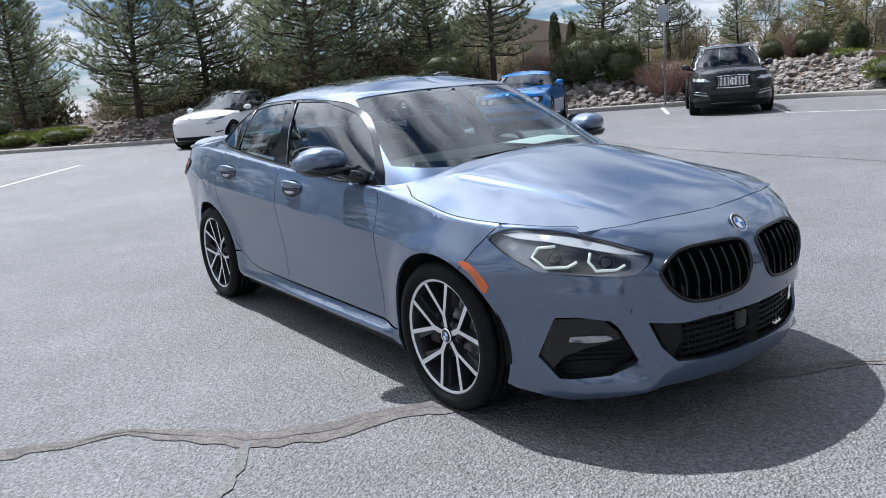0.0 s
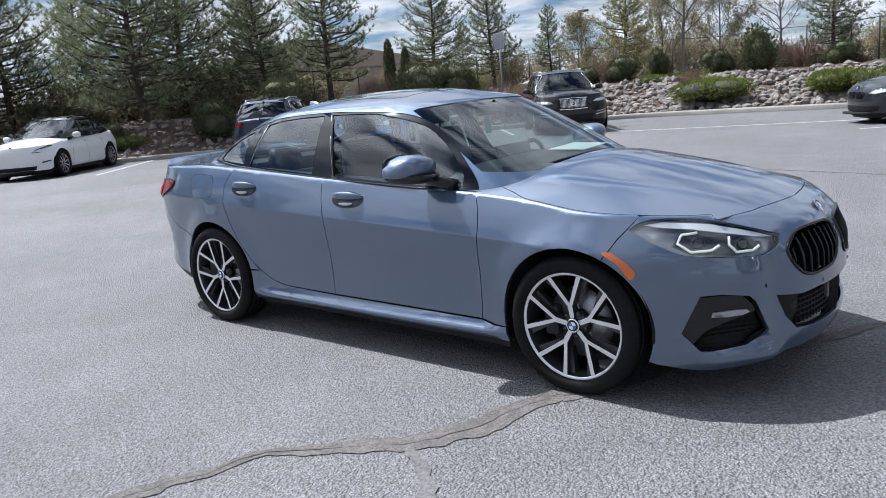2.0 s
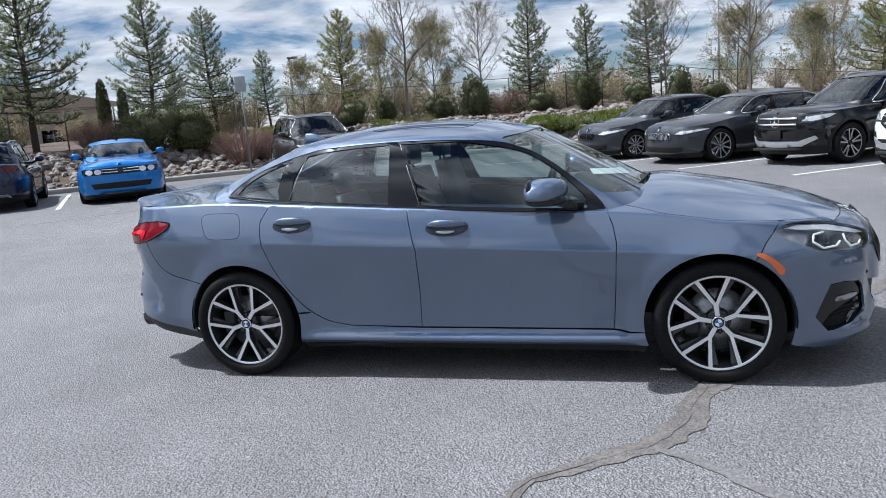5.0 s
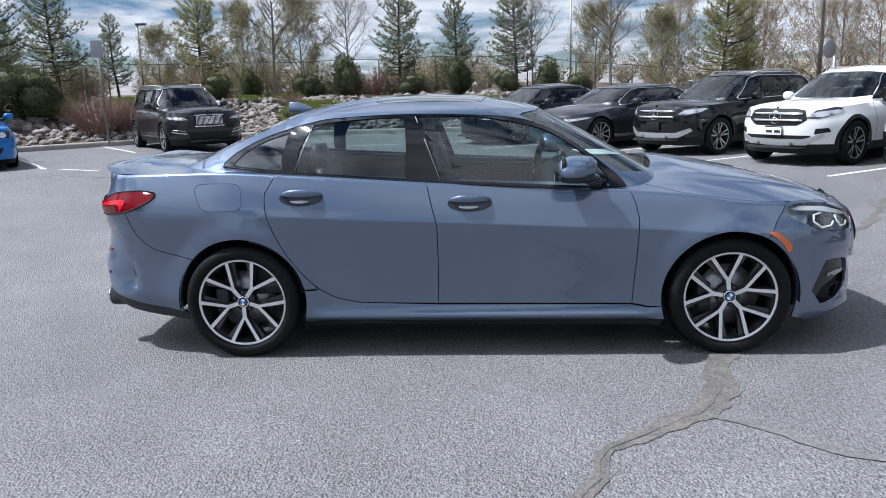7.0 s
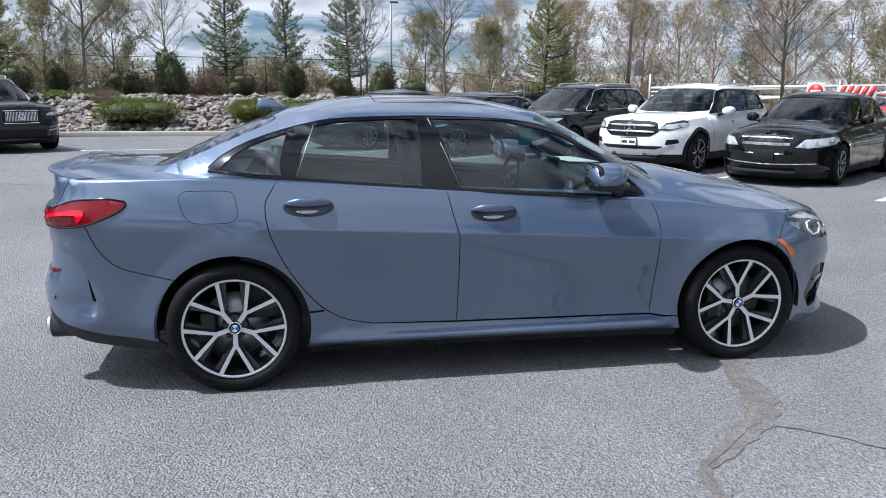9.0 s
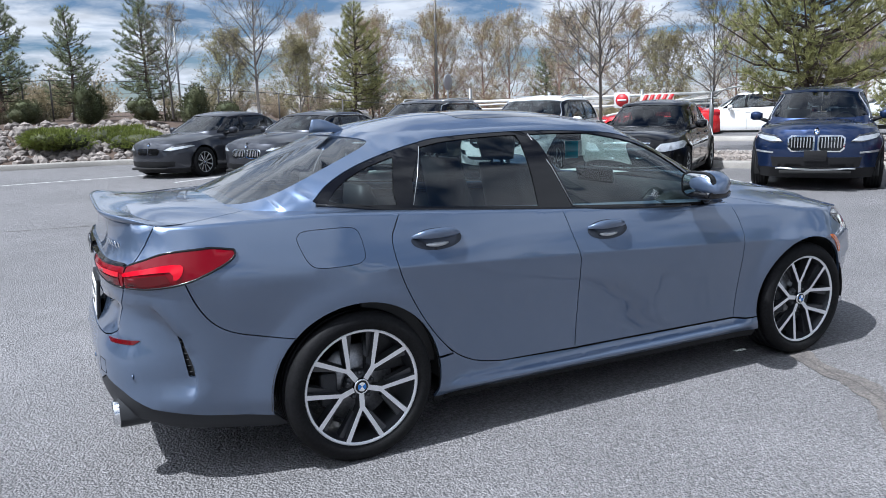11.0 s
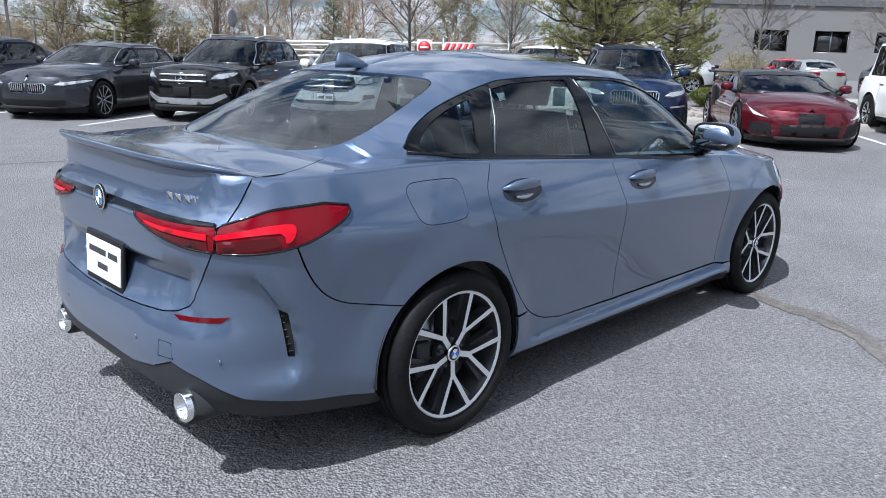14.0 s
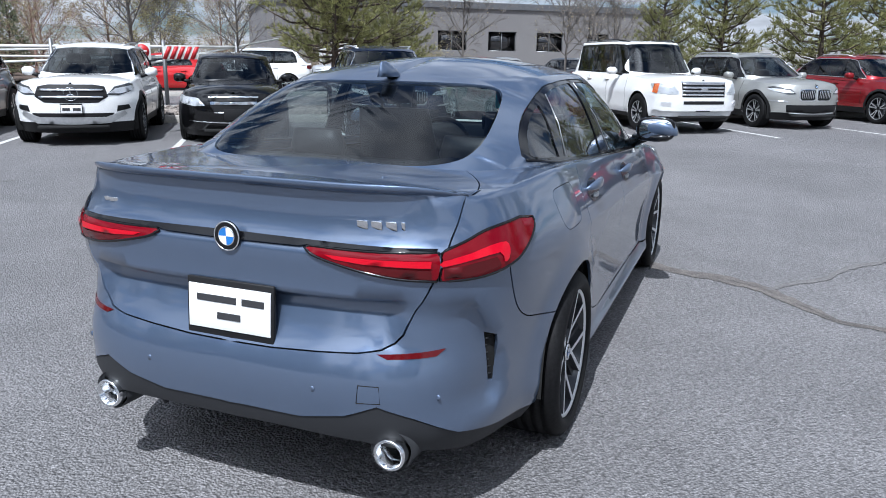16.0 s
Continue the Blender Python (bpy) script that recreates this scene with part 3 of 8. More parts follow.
main = [(4.74, 4.44), (3.92, 2.99), (3.47, 2.42), (2.7, 1.3), (2.0, .2), (1.55, -.5), (1.34, -.86), (1.25, -.99), (1.16, -1.3), (1.0, -1.61), (.87, -1.71), (.68, -1.85), (.52, -2.03), (.43, -2.26), (.36, -2.5), (.2, -3.0), (-.2, -3.9), (-.9, -5.2), (-1.6, -7)]
fork = [(1.0, -1.63), (1.13, -1.74), (1.3, -1.87), (1.46, -2.02), (1.72, -2.14), (2.12, -2.43), (2.8, -2.9), (3.8, -3.4), (5.5, -4.4)]
wide = lambda t: .06 + .05 * math.sin(t * 37) ** 2 + .10 * math.exp(-((t - .515) / .025) ** 2)
band("crack_filler", noisy(main, .045), wide, .004, SEALER, "long tan filled crack across the asphalt", "crack", .011)
band("crack", noisy(main, .045), lambda t: .003 + .004 * math.sin(t * 51) ** 2, .007, CRACK, "thin dark open line in the filled crack", "crack", .001)
band("crack_filler", noisy(fork, .03), lambda t: .045 + .02 * math.sin(t * 23) ** 2, .005, OLD_SEALER, "tan filled side branch of the crack", "crack", .008)
band("crack", noisy([(-8, 10.1), (-9.5, 7.5), (-11, 6.0), (-14, 2.5)], .02), .03, .004, CRACK, "dark hairline crack in the asphalt", "crack", .008)
band("crack", noisy([(2.0, 6.2), (-.5, 7.0), (-4, 7.6), (-8, 9.0)], .02), .03, .004, CRACK, "dark hairline crack in the asphalt", "crack", .008)

# ---------------------------------------------------------------- trees, bushes, stones
BARK = mat("pine_bark", (.085, .062, .048), .95, tint=(.1, (.05, .038, .032), 2), grain=(.03, .4, .02))
GREY_BARK = mat("grey_bark", (.16, .14, .125), .9, tint=(.15, (.10, .088, .08), 2), grain=(.02, .3, .008))
NEEDLES = mat("pine_needles", (.165, .198, .112), .7, each="island", spread=(.45, 1.55), tint=(1.2, (.215, .23, .13), 1.6), thin=.5)
PALE_NEEDLES = mat("pale_pine_needles", (.26, .275, .105), .7, each="island", spread=(.5, 1.5), tint=(1.2, (.27, .25, .11), 1.6), thin=.45)
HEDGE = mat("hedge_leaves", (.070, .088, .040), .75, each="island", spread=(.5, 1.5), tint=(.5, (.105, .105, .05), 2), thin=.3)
JUNIPER = mat("juniper_leaves", (.13, .17, .032), .7, each="island", spread=(.5, 1.5), tint=(.5, (.18, .20, .045), 2), thin=.35)
TWIGS = mat("brown_twigs", (.27, .175, .14), .9, each="island", spread=(.6, 1.4), thin=.2)
BUDS = mat("pale_buds", (.42, .33, .24), .8, each="island", spread=(.6, 1.4), tint=(2, (.38, .36, .17), 1.6), thin=.45)
OLIVE = mat("olive_leaves", (.33, .315, .14), .8, each="island", spread=(.5, 1.5), tint=(2, (.27, .225, .14), 1.6), thin=.45)
SCRUB = mat("scrub_leaves", (.155, .165, .085), .8, each="island", spread=(.5, 1.5), tint=(2, (.17, .135, .095), 1.6), thin=.35)
# far woods: distance haze is put into the lighter base colour
DISTANT = mat("distant_bare_woods", (.38, .30, .235), .9, each="island", spread=(.6, 1.4), tint=(6, (.34, .31, .17), 2), thin=.35)


def raw(name, verts, faces, material, parent=None, label=""):
    me = bpy.data.meshes.new(name)
    me.from_pydata(np.asarray(verts).tolist(), [], np.asarray(faces).tolist())
    me.materials.append(material)
    ob = new(name, me)
    ob.parent = parent
    if label:
        ob["label"] = label
    return ob


def bars(segments, n=5):
    """Vertices and faces of tapered bars (from, to, radius, radius)."""
    vs, fs = [], []
    for a, b, r0, r1 in segments:
        a, b = np.array(a), np.array(b)
        d = (b - a) / (np.linalg.norm(b - a) + 1e-9)
        u = np.cross(d, (0, 0, 1) if abs(d[2]) < .9 else (1, 0, 0))
        u /= np.linalg.norm(u)
        w = np.cross(d, u)
        k = len(vs)
        for p, r in ((a, r0), (b, r1)):
            for j in range(n):
                t = 2 * math.pi * j / n
                vs.append(p + r * (u * math.cos(t) + w * math.sin(t)))
        fs += [(k + j, k + (j + 1) % n, k + n + (j + 1) % n) for j in range(n)] + [(k + j, k + n + (j + 1) % n, k + n + j) for j in range(n)]
    return vs, fs


def blades(points, ways, length, width, count, spread, rng):
    """Tufts of thin triangles: one tuft at each point, round its way."""
    p = np.repeat(np.array(points), count, 0)
    d = np.repeat(np.array(ways), count, 0) + rng.normal(0, spread, (len(p), 3))
    d /= np.linalg.norm(d, axis=1)[:, None] + 1e-9
    s = np.cross(d, rng.normal(0, 1, (len(p), 3)))
    s /= np.linalg.norm(s, axis=1)[:, None] + 1e-9
    L = length * rng.uniform(.6, 1.25, (len(p), 1))
    v = np.stack([p - s * width / 2, p + s * width / 2, p + d * L], 1).reshape(-1, 3)
    return v, np.arange(len(v)).reshape(-1, 3)


def pine(name, label, H, R, seed, needles, base=.12, thick=1.0, dense=1.0):
    """A pine: tapered trunk, whorled limbs, tufts of needles with gaps."""
    rng = np.random.default_rng(seed)
    tree = thing(name, Matrix(), label, "tree", "pines")
    seg, pts, ways = [], [], []
    lean = rng.normal(0, .012, 2)
    top = lambda z: np.array([lean[0] * z + .06 * math.sin(z * .9 + seed), lean[1] * z + .05 * math.cos(z * .8), z])
    for i in range(12):
        seg.append((top(H * i / 12), top(H * (i + 1) / 12), (.02 + .016 * H * (1 - i / 12)) * thick, (.02 + .016 * H * (1 - (i + 1) / 12)) * thick))
    n = int(H * 13 * dense)
    for i in range(n):
        f = base + (1 - base) * (i + rng.uniform(0, .8)) / n
        z = H * f
        g = (f - base) / (1 - base)
        L = R * (min(1, .62 + g * 2.2) * (1 - g) ** .72) * rng.uniform(.55, 1.18) + .12
        a = i * 2.399 + rng.normal(0, .5)
        rise = rng.uniform(-.12, .25) + .75 * g
        d = np.array([math.cos(a), math.sin(a), rise])
        p0 = top(z)
        mid_ = p0 + d * L * .55 + np.array([0, 0, -.06 * L])
        tip = p0 + d * L + np.array([0, 0, .10 * L])
        r = .012 + .014 * L
        seg += [(p0, mid_, r, r * .65), (mid_, tip, r * .65, .004)]
        k = max(3, int(L * 10 * dense))
        for j in range(k):
            t = .30 + .70 * (j + rng.uniform(0, 1)) / k
            q = p0 + (mid_ - p0) * (t / .55) if t < .55 else mid_ + (tip - mid_) * ((t - .55) / .45)
            side = np.cross(d, (0, 0, 1))
            side /= np.linalg.norm(side)
            o = side * rng.uniform(-1, 1) * L * .30 * (1.15 - t * .6) + np.array([0, 0, rng.uniform(-.03, .12) * L])
            pts.append(q + o)
            w = d * .7 + o / (np.linalg.norm(o) + .05) * .6 + np.array([0, 0, .5])
            ways.append(w / np.linalg.norm(w))
            if rng.uniform() < .5:
                seg.append((q, q + o, .006, .003))
    raw("trunk", *bars(seg), BARK, tree, "brown bark trunk and limbs")
    raw("crown", *blades(pts, ways, .20, .022, 15, .55, rng), needles, tree, "open clumps of needles")
    return tree


def bare_tree(name, label, H, seed, leaf, leaves=900, spread=1.0, size=.035, bark=None, clear=.26):
    """A broad-leaved tree in early spring: rising limbs, branches along them, fine twigs with buds."""
    rng = np.random.default_rng(seed)
    tree = thing(name, Matrix(), label, "tree", "bare trees")
    seg, tips = [], []
    stem = lambda z: np.array([.05 * math.sin(z * .9 + seed) * z / H * 2, .05 * math.cos(z * .7 + seed) * z / H * 2, z])
    for i in range(10):
        seg.append((stem(H * i / 10), stem(H * (i + 1) / 10), .0125 * H * (1 - i / 10) ** 1.1 + .005, .0125 * H * (1 - (i + 1) / 10) ** 1.1 + .005))
    n = 26
    for i in range(n):
        g = (i + rng.uniform(0, .7)) / n
        z = H * (clear + (1 - clear) * g * .92)
        L = H * .40 * spread * (1 - g) ** .6 * (.75 + .5 * min(1, g * 3)) * rng.uniform(.75, 1.15) + .15
        a = i * 2.4 + rng.normal(0, .35)
        up = .75 + .8 * g
        d = np.array([math.cos(a), math.sin(a), up])
        d /= np.linalg.norm(d)
        p, r = stem(z), .0045 * H * (1 - g) + .006
        for j in range(6):
            q = p + d * L / 6
            seg.append((p, q, r, r * .8))
            d = d + rng.normal(0, .10, 3) + np.array([0, 0, .06])
            d /= np.linalg.norm(d)
            p, r = q, r * .8
            for _ in range(2 if j else 1):
                b = d + rng.normal(0, .55, 3) + np.array([0, 0, .15])
                b /= np.linalg.norm(b)
                l2 = L * .34 * rng.uniform(.6, 1.2) * (1.1 - j * .10)
                e1 = p + b * l2 * .5
                b2 = b + rng.normal(0, .2, 3)
                e2 = e1 + b2 / np.linalg.norm(b2) * l2 * .5
                seg += [(p, e1, r * .55, r * .4), (e1, e2, r * .4, .003)]
                tips += [e1, e2]
                for _ in range(7):
                    w = p + (e2 - p) * rng.uniform(.25, 1.0)
                    e3 = w + b * rng.uniform(.12, .3) + rng.normal(0, .14, 3)
                    seg.append((w, e3, .0045, .002))
                    tips += [e3, (w + e3) / 2]
    raw("trunk", *bars(seg, 3), bark or GREY_BARK, tree, "grey trunk and bare twigs")
    t = np.array(tips)[rng.integers(0, len(tips), leaves)] + rng.normal(0, .07, (leaves, 3))
    raw("crown", *blades(t, rng.normal(0, 1, (leaves, 3)), size, size, 2, .8, rng), leaf, tree, "sparse early leaves and buds")
    return tree


def bush(name, label, size, seed, leaf, count=2600, length=.07, width=.035, up=.3, lobes=1, rough=.12, apart=.5):
    """A dense bush: dark inside, with small leaves all over its lumpy outline."""
    rng = np.random.default_rng(seed)
    ob = thing(name, Matrix(), label, "bush", "bushes")
    pts, ways = [], []
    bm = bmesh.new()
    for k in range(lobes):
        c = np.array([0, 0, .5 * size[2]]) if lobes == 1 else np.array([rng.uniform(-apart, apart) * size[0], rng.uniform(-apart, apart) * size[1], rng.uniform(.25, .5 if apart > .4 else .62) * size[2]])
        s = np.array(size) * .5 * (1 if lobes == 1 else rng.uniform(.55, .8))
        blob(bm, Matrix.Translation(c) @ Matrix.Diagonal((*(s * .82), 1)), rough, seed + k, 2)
        n = count // lobes
        d = rng.normal(0, 1, (n, 3))
        d /= np.linalg.norm(d, axis=1)[:, None]
        if lobes == 1 and size[2] < 2.2:
            d = d / (np.abs(d) ** 2.8).sum(1)[:, None] ** (1 / 2.8)
        bump = np.array([noise.noise(Vector(v) * 2.3 + Vector((seed + k, 0, 0))) for v in d])[:, None]
        p = c + d * s * (1 + rough * 1.2 * bump) * rng.uniform(.86, 1.05, (n, 1))
        ok = p[:, 2] > .01
        pts.append(p[ok])
        ways.append((d + np.array([0, 0, up]))[ok])
    for v in bm.verts:
        v.co.z = max(v.co.z, .0)
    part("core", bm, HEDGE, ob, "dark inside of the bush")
    raw("foliage", *blades(np.vstack(pts), np.vstack(ways), length, width, 3, .5, rng), leaf, ob, "small dense leaves")
    return ob


def twig_bush(name, label, H, W, seed, material, n=260):
    """A leafless shrub of fine rising stems."""
    rng = np.random.default_rng(seed)
    seg = []
    for _ in range(n):
        a, r = rng.uniform(0, 6.28), W * .5 * math.sqrt(rng.uniform(0, 1))
        p = np.array([math.cos(a) * r * .35, math.sin(a) * r * .35, 0])
        q = np.array([math.cos(a) * r, math.sin(a) * r, H * rng.uniform(.55, 1) * (1 - .35 * (2 * r / W) ** 2)])
        m = (p + q) / 2 + rng.normal(0, .05, 3)
        seg += [(p, m, .010, .007), (m, q, .007, .003)]
        for _ in range(3):
            e = q + rng.normal(0, .14, 3)
            seg.append((m + (q - m) * rng.uniform(.2, .9), e, .005, .002))
    ob = raw(name, *bars(seg, 3), material)
    return tagged(ob, label, "shrub", "bushes")


def put(ob, rows):
    """Stands the thing at the first row (x, y, z, turn, scale) and copies of it at the others."""
    for k, (x, y, z, turn, s) in enumerate(rows):
        m = pose(x, y, z, 0, 0, turn) @ Matrix.Scale(s, 4)
        if k == 0:
            ob.matrix_basis = m
        else:
            copy_thing(ob, m)


put(pine("pine_tree", "dark green tall dense pine on the planted bank", 7.8, 2.9, 3, NEEDLES, .08, 1.0, 1.35), [(-23.3, 11.3, 1.0, 0, 1.08), (-28.4, 5.9, .7, 140, 1.0), (-29.9, 9.3, 1.0, 250, .98), (-25.1, 14.2, 1.2, 80, 1.0), (-34.7, 2.6, .7, 30, .86)])
# last six, out of view, are added to darken reflections in the saloon's side
put(pine("pine_tree", "dark green pine with open clumps of needles", 6.6, 2.1, 8, NEEDLES, .14, 1.0, 1.25), [(-22.7, 16.5, 1.2, 0, 1.0), (-19.4, 17.0, 1.2, 110, 1.05), (-17.6, 21.2, 1.3, 200, .82), (-17.0, 24.6, 1.3, 300, .78), (-31.5, 13.5, 1.2, 20, 1.0), (-26.5, 19, 1.2, 320, 1.05), (-39, 4, .7, 60, .95), (-23, -8.5, 0, 15, 1.35), (-21.5, -12, 0, 75, 1.45), (-19, -15, 0, 200, 1.35), (-25, -6, 0, 290, 1.3), (14, -19, 0, 40, 1.25), (18, -16, 0, 130, 1.2)])
put(pine("pine_tree", "slim grey-green young pine with gaps between its limbs", 5.6, 1.55, 15, NEEDLES, .14, .9, 1.3), [(-17.6, 30.6, 1.4, 0, .66), (-3.7, 26.9, 1.2, 60, 1.25), (-1.5, 27.8, 1.2, 190, 1.08), (1.0, 26.5, 1.2, 260, 1.22), (10.9, 29.2, .9, 20, .80), (17.4, 24.9, .0, 100, 1.0), (-20.5, 27, 1.4, 120, .85)])
put(pine("pine_tree", "yellow-green pine with soft needles", 5.6, 1.9, 22, PALE_NEEDLES, .08, .9, 1.4), [(-13.4, 30.6, 1.2, 40, .95), (9.5, 27.7, .8, 90, .92), (20.2, 10.1, 0, 10, .95), (27.2, -.1, 0, 60, 1.25), (27.4, -3.6, 0, 170, 1.3), (29.2, -6.2, 0, 250, 1.35), (31.0, -10.2, 0, 300, 1.3), (24.8, 1.8, 0, 30, .9)])
put(pine("pine_tree", "broad pale green pine with low spreading branches on the gravel strip", 6.0, 2.5, 31, PALE_NEEDLES, .20, 1.0, 1.5), [(13.35, 8.45, .13, 30, 1.0)])
put(bare_tree("bare_tree", "bare spring tree with a slim grey trunk", 5.9, 5, BUDS, 2600, 1.0), [(-8.3, 24.6, 1.1, 0, 1.0), (4.4, 23.9, .8, 70, .98), (1.6, 25.2, 1.2, 150, .66), (-6.5, 30.5, 1.2, 200, .85)])
put(bare_tree("bare_tree", "small bare tree with thin grey twigs", 4.8, 9, BUDS, 900, 1.05), [(10.48, 12.36, .12, 0, 1.08), (14.3, 12.2, 0, 80, .85), (24.1, 9.0, 0, 200, 1.0), (23.1, 3.8, 0, 300, 1.0), (17.6, 2.2, .12, 20, .62), (28.5, 6.0, 0, 120, 1.05)])
put(bare_tree("budding_tree", "budding tree with a haze of olive leaves", 4.6, 13, OLIVE, 8500, 1.35, .058, None, .05), [(-8.0, 27.5, 1.2, 40, .85), (4.5, 29.0, .9, 100, .9), (-10.6, 28.0, 1.2, 10, .95), (7.0, 27.5, .5, 310, .9), (19.5, 19.5, 0, 50, .95), (-13.5, 26, 1.2, 60, .7), (25.8, 12.6, 0, 0, .55)])
put(bare_tree("brown_tree", "brown leafless tree with dense fine twigs", 5.4, 17, BUDS, 5500, 1.15, .045, TWIGS, .08), [(13.0, 27.0, .0, 0, 1.0), (14.6, 25.4, .0, 90, .9), (16.4, 22.4, .0, 180, .9), (11.5, 31, .0, 280, 1.0), (18.5, 29.5, .0, 30, 1.05), (21.5, 24.0, .0, 120, 1.0), (16.0, 32.0, .0, 220, 1.05), (24.5, 20.5, 0, 20, .9), (22.5, 29, 0, 100, 1.1), (8.6, 31.5, .5, 60, .95), (27.5, 17.0, 0, 200, .85), (13.2, 34, 0, 0, 1.1)])
put(bush("round_bush", "dark green rounded clipped bush", (2.3, 2.1, 1.9), 2, HEDGE, 5200, .10, .032, .5, 7, .3, .24), [(-15.1, 17.6, .95, 0, .95), (-14.5, 18.7, 1.0, 90, .90), (-19.4, 14.6, 1.0, 40, .88), (-20.2, 12.0, .5, 120, .85), (-22.7, 9.5, .45, 200, .55), (-31.0, 1.0, .3, 0, .7), (-10.4, 24, 1.2, 30, .62), (-7.0, 24.3, 1.2, 130, .55), (-11.2, 22.6, 1.1, 250, .48), (-3.0, 25.4, 1.2, 10, .5), (.5, 25.0, 1.2, 100, .5), (3.2, 23.6, 1.0, 200, .5)])
put(bush("tall_round_bush", "tall dark green rounded evergreen bush", (1.15, 1.1, 1.75), 6, HEDGE, 3600, .09, .03, .6, 6, .3, .17), [(-5.3, 23.7, 1.15, 0, 1.0), (-1.1, 23.8, 1.15, 60, .82), (2.0, 22.9, 1.0, 150, .84), (-9.2, 24.6, 1.2, 60, .7)])
put(bush("low_bush", "spreading yellow-green juniper bush", (2.5, 2.0, .95), 11, JUNIPER, 3600, .12, .03, .7, 5, .2), [(-5.5, 21.6, .45, 0, .95), (-2.9, 21.7, .45, 120, .95), (-.6, 21.8, .45, 220, .95), (.5, 21.0, .40, 300, .80), (-14.0, 19.2, .9, 40, .80), (-12.8, 20.4, .95, 200, .7), (-29.0, 3.4, .25, 90, .85), (-30.0, 2.0, .25, 10, .75), (-22.3, 10.1, .35, 60, .7), (-9.3, 23.2, .95, 140, .6), (-7.5, 23.4, .95, 250, .6),
                                                                                                                       (18.8, 7.8, .0, 0, .80), (20.3, 7.5, .0, 90, .62), (21.6, 5.9, .0, 190, .62), (17.7, 7.0, 0, 140, .55)])
put(bush("cypress_bush", "slender dark green columnar cypress", (.42, .42, 2.3), 19, HEDGE, 1500, .08, .03, .9), [(-18.3, 19.3, 1.3, 0, 1.0), (-17.7, 19.6, 1.3, 70, .85)])
put(twig_bush("bare_shrub", "brown leafless shrub with fine rising stems", 1.25, 2.2, 4, TWIGS), [(-12.2, 18.2, .35, 0, 1.0), (-11.5, 18.8, .4, 90, .8), (-10.9, 24.0, 1.1, 200, .8), (-16.8, 18.5, 1.1, 120, .9), (-17.4, 17.6, 1.1, 220, .9), (-4.5, 26, 1.2, 20, .8), (-25.5, 8.2, .5, 0, .5), (9.3, 11.6, .13, 0, .45), (-7.2, 22.6, .8, 40, .5)])

# far belt of bare woods and evergreens behind the fence
rng = np.random.default_rng(77)
seg, ends = [], []
for _ in range(70):
    a, r = rng.uniform(0, 6.28), rng.uniform(0, 1) ** .6
    p = np.array([math.cos(a) * .2, math.sin(a) * .2, 0])
    q = np.array([math.cos(a) * r * 1.5, math.sin(a) * r * 1.5, rng.uniform(1.0, 3.0) * (1 - .35 * r)])
    seg.append((p, q, .014, .004))
    for _ in range(5):
        s = p + (q - p) * rng.uniform(.3, .98)
        e = s + rng.normal(0, .30, 3) + np.array([0, 0, .15])
        seg.append((s, e, .007, .003))
        ends += [e, (s + e) / 2]
bv, bf_ = (np.array(v) for v in bars(seg, 3))
lv, lf = blades(np.array(ends), rng.normal(0, 1, (len(ends), 3)), .12, .08, 3, .8, rng)
bv, bf_ = np.vstack([bv, lv]), np.vstack([bf_, lf + len(bv)])
V, F, at = [], [], 0
for i in range(125):
    k = int(rng.integers(4, len(kp) - 8))
    d = rng.uniform(9, 30) if k < TURN_AT else rng.uniform(26, 46)
    if k < 26:
        d = rng.uniform(7, 24)
    x, y = outward(k, d)
    if k >= TURN_AT - 6 and math.hypot(x - 20, y - 12) < 15 or y < 14 and x > 12:
        continue
    c, s = math.cos(i), math.sin(i)
    sc = rng.uniform(.5, 1.0)
    v = bv @ np.array([[c, s, 0], [-s, c, 0], [0, 0, 1]]) * sc + np.array([x, y, bank_height(k, d) - .05 if k < TURN_AT else 0])
    V.append(v)
    F.append(bf_ + at)
    at += len(v)
tagged(raw("far_woods", np.vstack(V), np.vstack(F), DISTANT), "distant belt of brown and olive scrub", "woods", kind="stuff")

# olive scrub close behind the stones of the bank
ends = []
for _ in range(26):
    a, r = rng.uniform(0, 6.28), rng.uniform(0, 1) ** .5 * .9
    top = np.array([math.cos(a) * r, math.sin(a) * r, rng.uniform(.7, 1.9) * (1 - .4 * r)])
    ends += [top * np.array([1, 1, rng.uniform(.25, 1.0)]) + rng.normal(0, .14, 3) for _ in range(16)]
ends = np.array(ends)
lv, lf = blades(ends, rng.normal(0, 1, (len(ends), 3)) + np.array([0, 0, .6]), .16, .055, 5, .8, rng)
V, F, at = [], [], 0
for i in range(60):
    k = int(rng.integers(34, TURN_AT + 6))
    d = rng.uniform(5.5, 12)
    x, y = outward(k, d)
    if x < -13.5 or x > 3.5:
        continue
    sc = rng.uniform(.4, .85)
    c, s = math.cos(i), math.sin(i)
    v = lv @ np.array([[c, s, 0], [-s, c, 0], [0, 0, 1]]) * sc + np.array([x, y, bank_height(k, d) - .3])
    V.append(v)
    F.append(lf + at)
    at += len(v)
for i in range(70):
    k = int(rng.integers(3, 32))
    d = rng.uniform(7, 15)
    x, y = outward(k, d)
    sc = rng.uniform(.9, 1.8)
    c, s = math.cos(i), math.sin(i)
    v = lv @ np.array([[c, s, 0], [-s, c, 0], [0, 0, 1]]) * sc + np.array([x, y, bank_height(k, d) - .3])
    V.append(v)
    F.append(lf + at)
    at += len(v)
tagged(raw("scrub", np.vstack(V), np.vstack(F), SCRUB), "olive and brown scrub on the bank behind the stones", "scrub", kind="stuff")
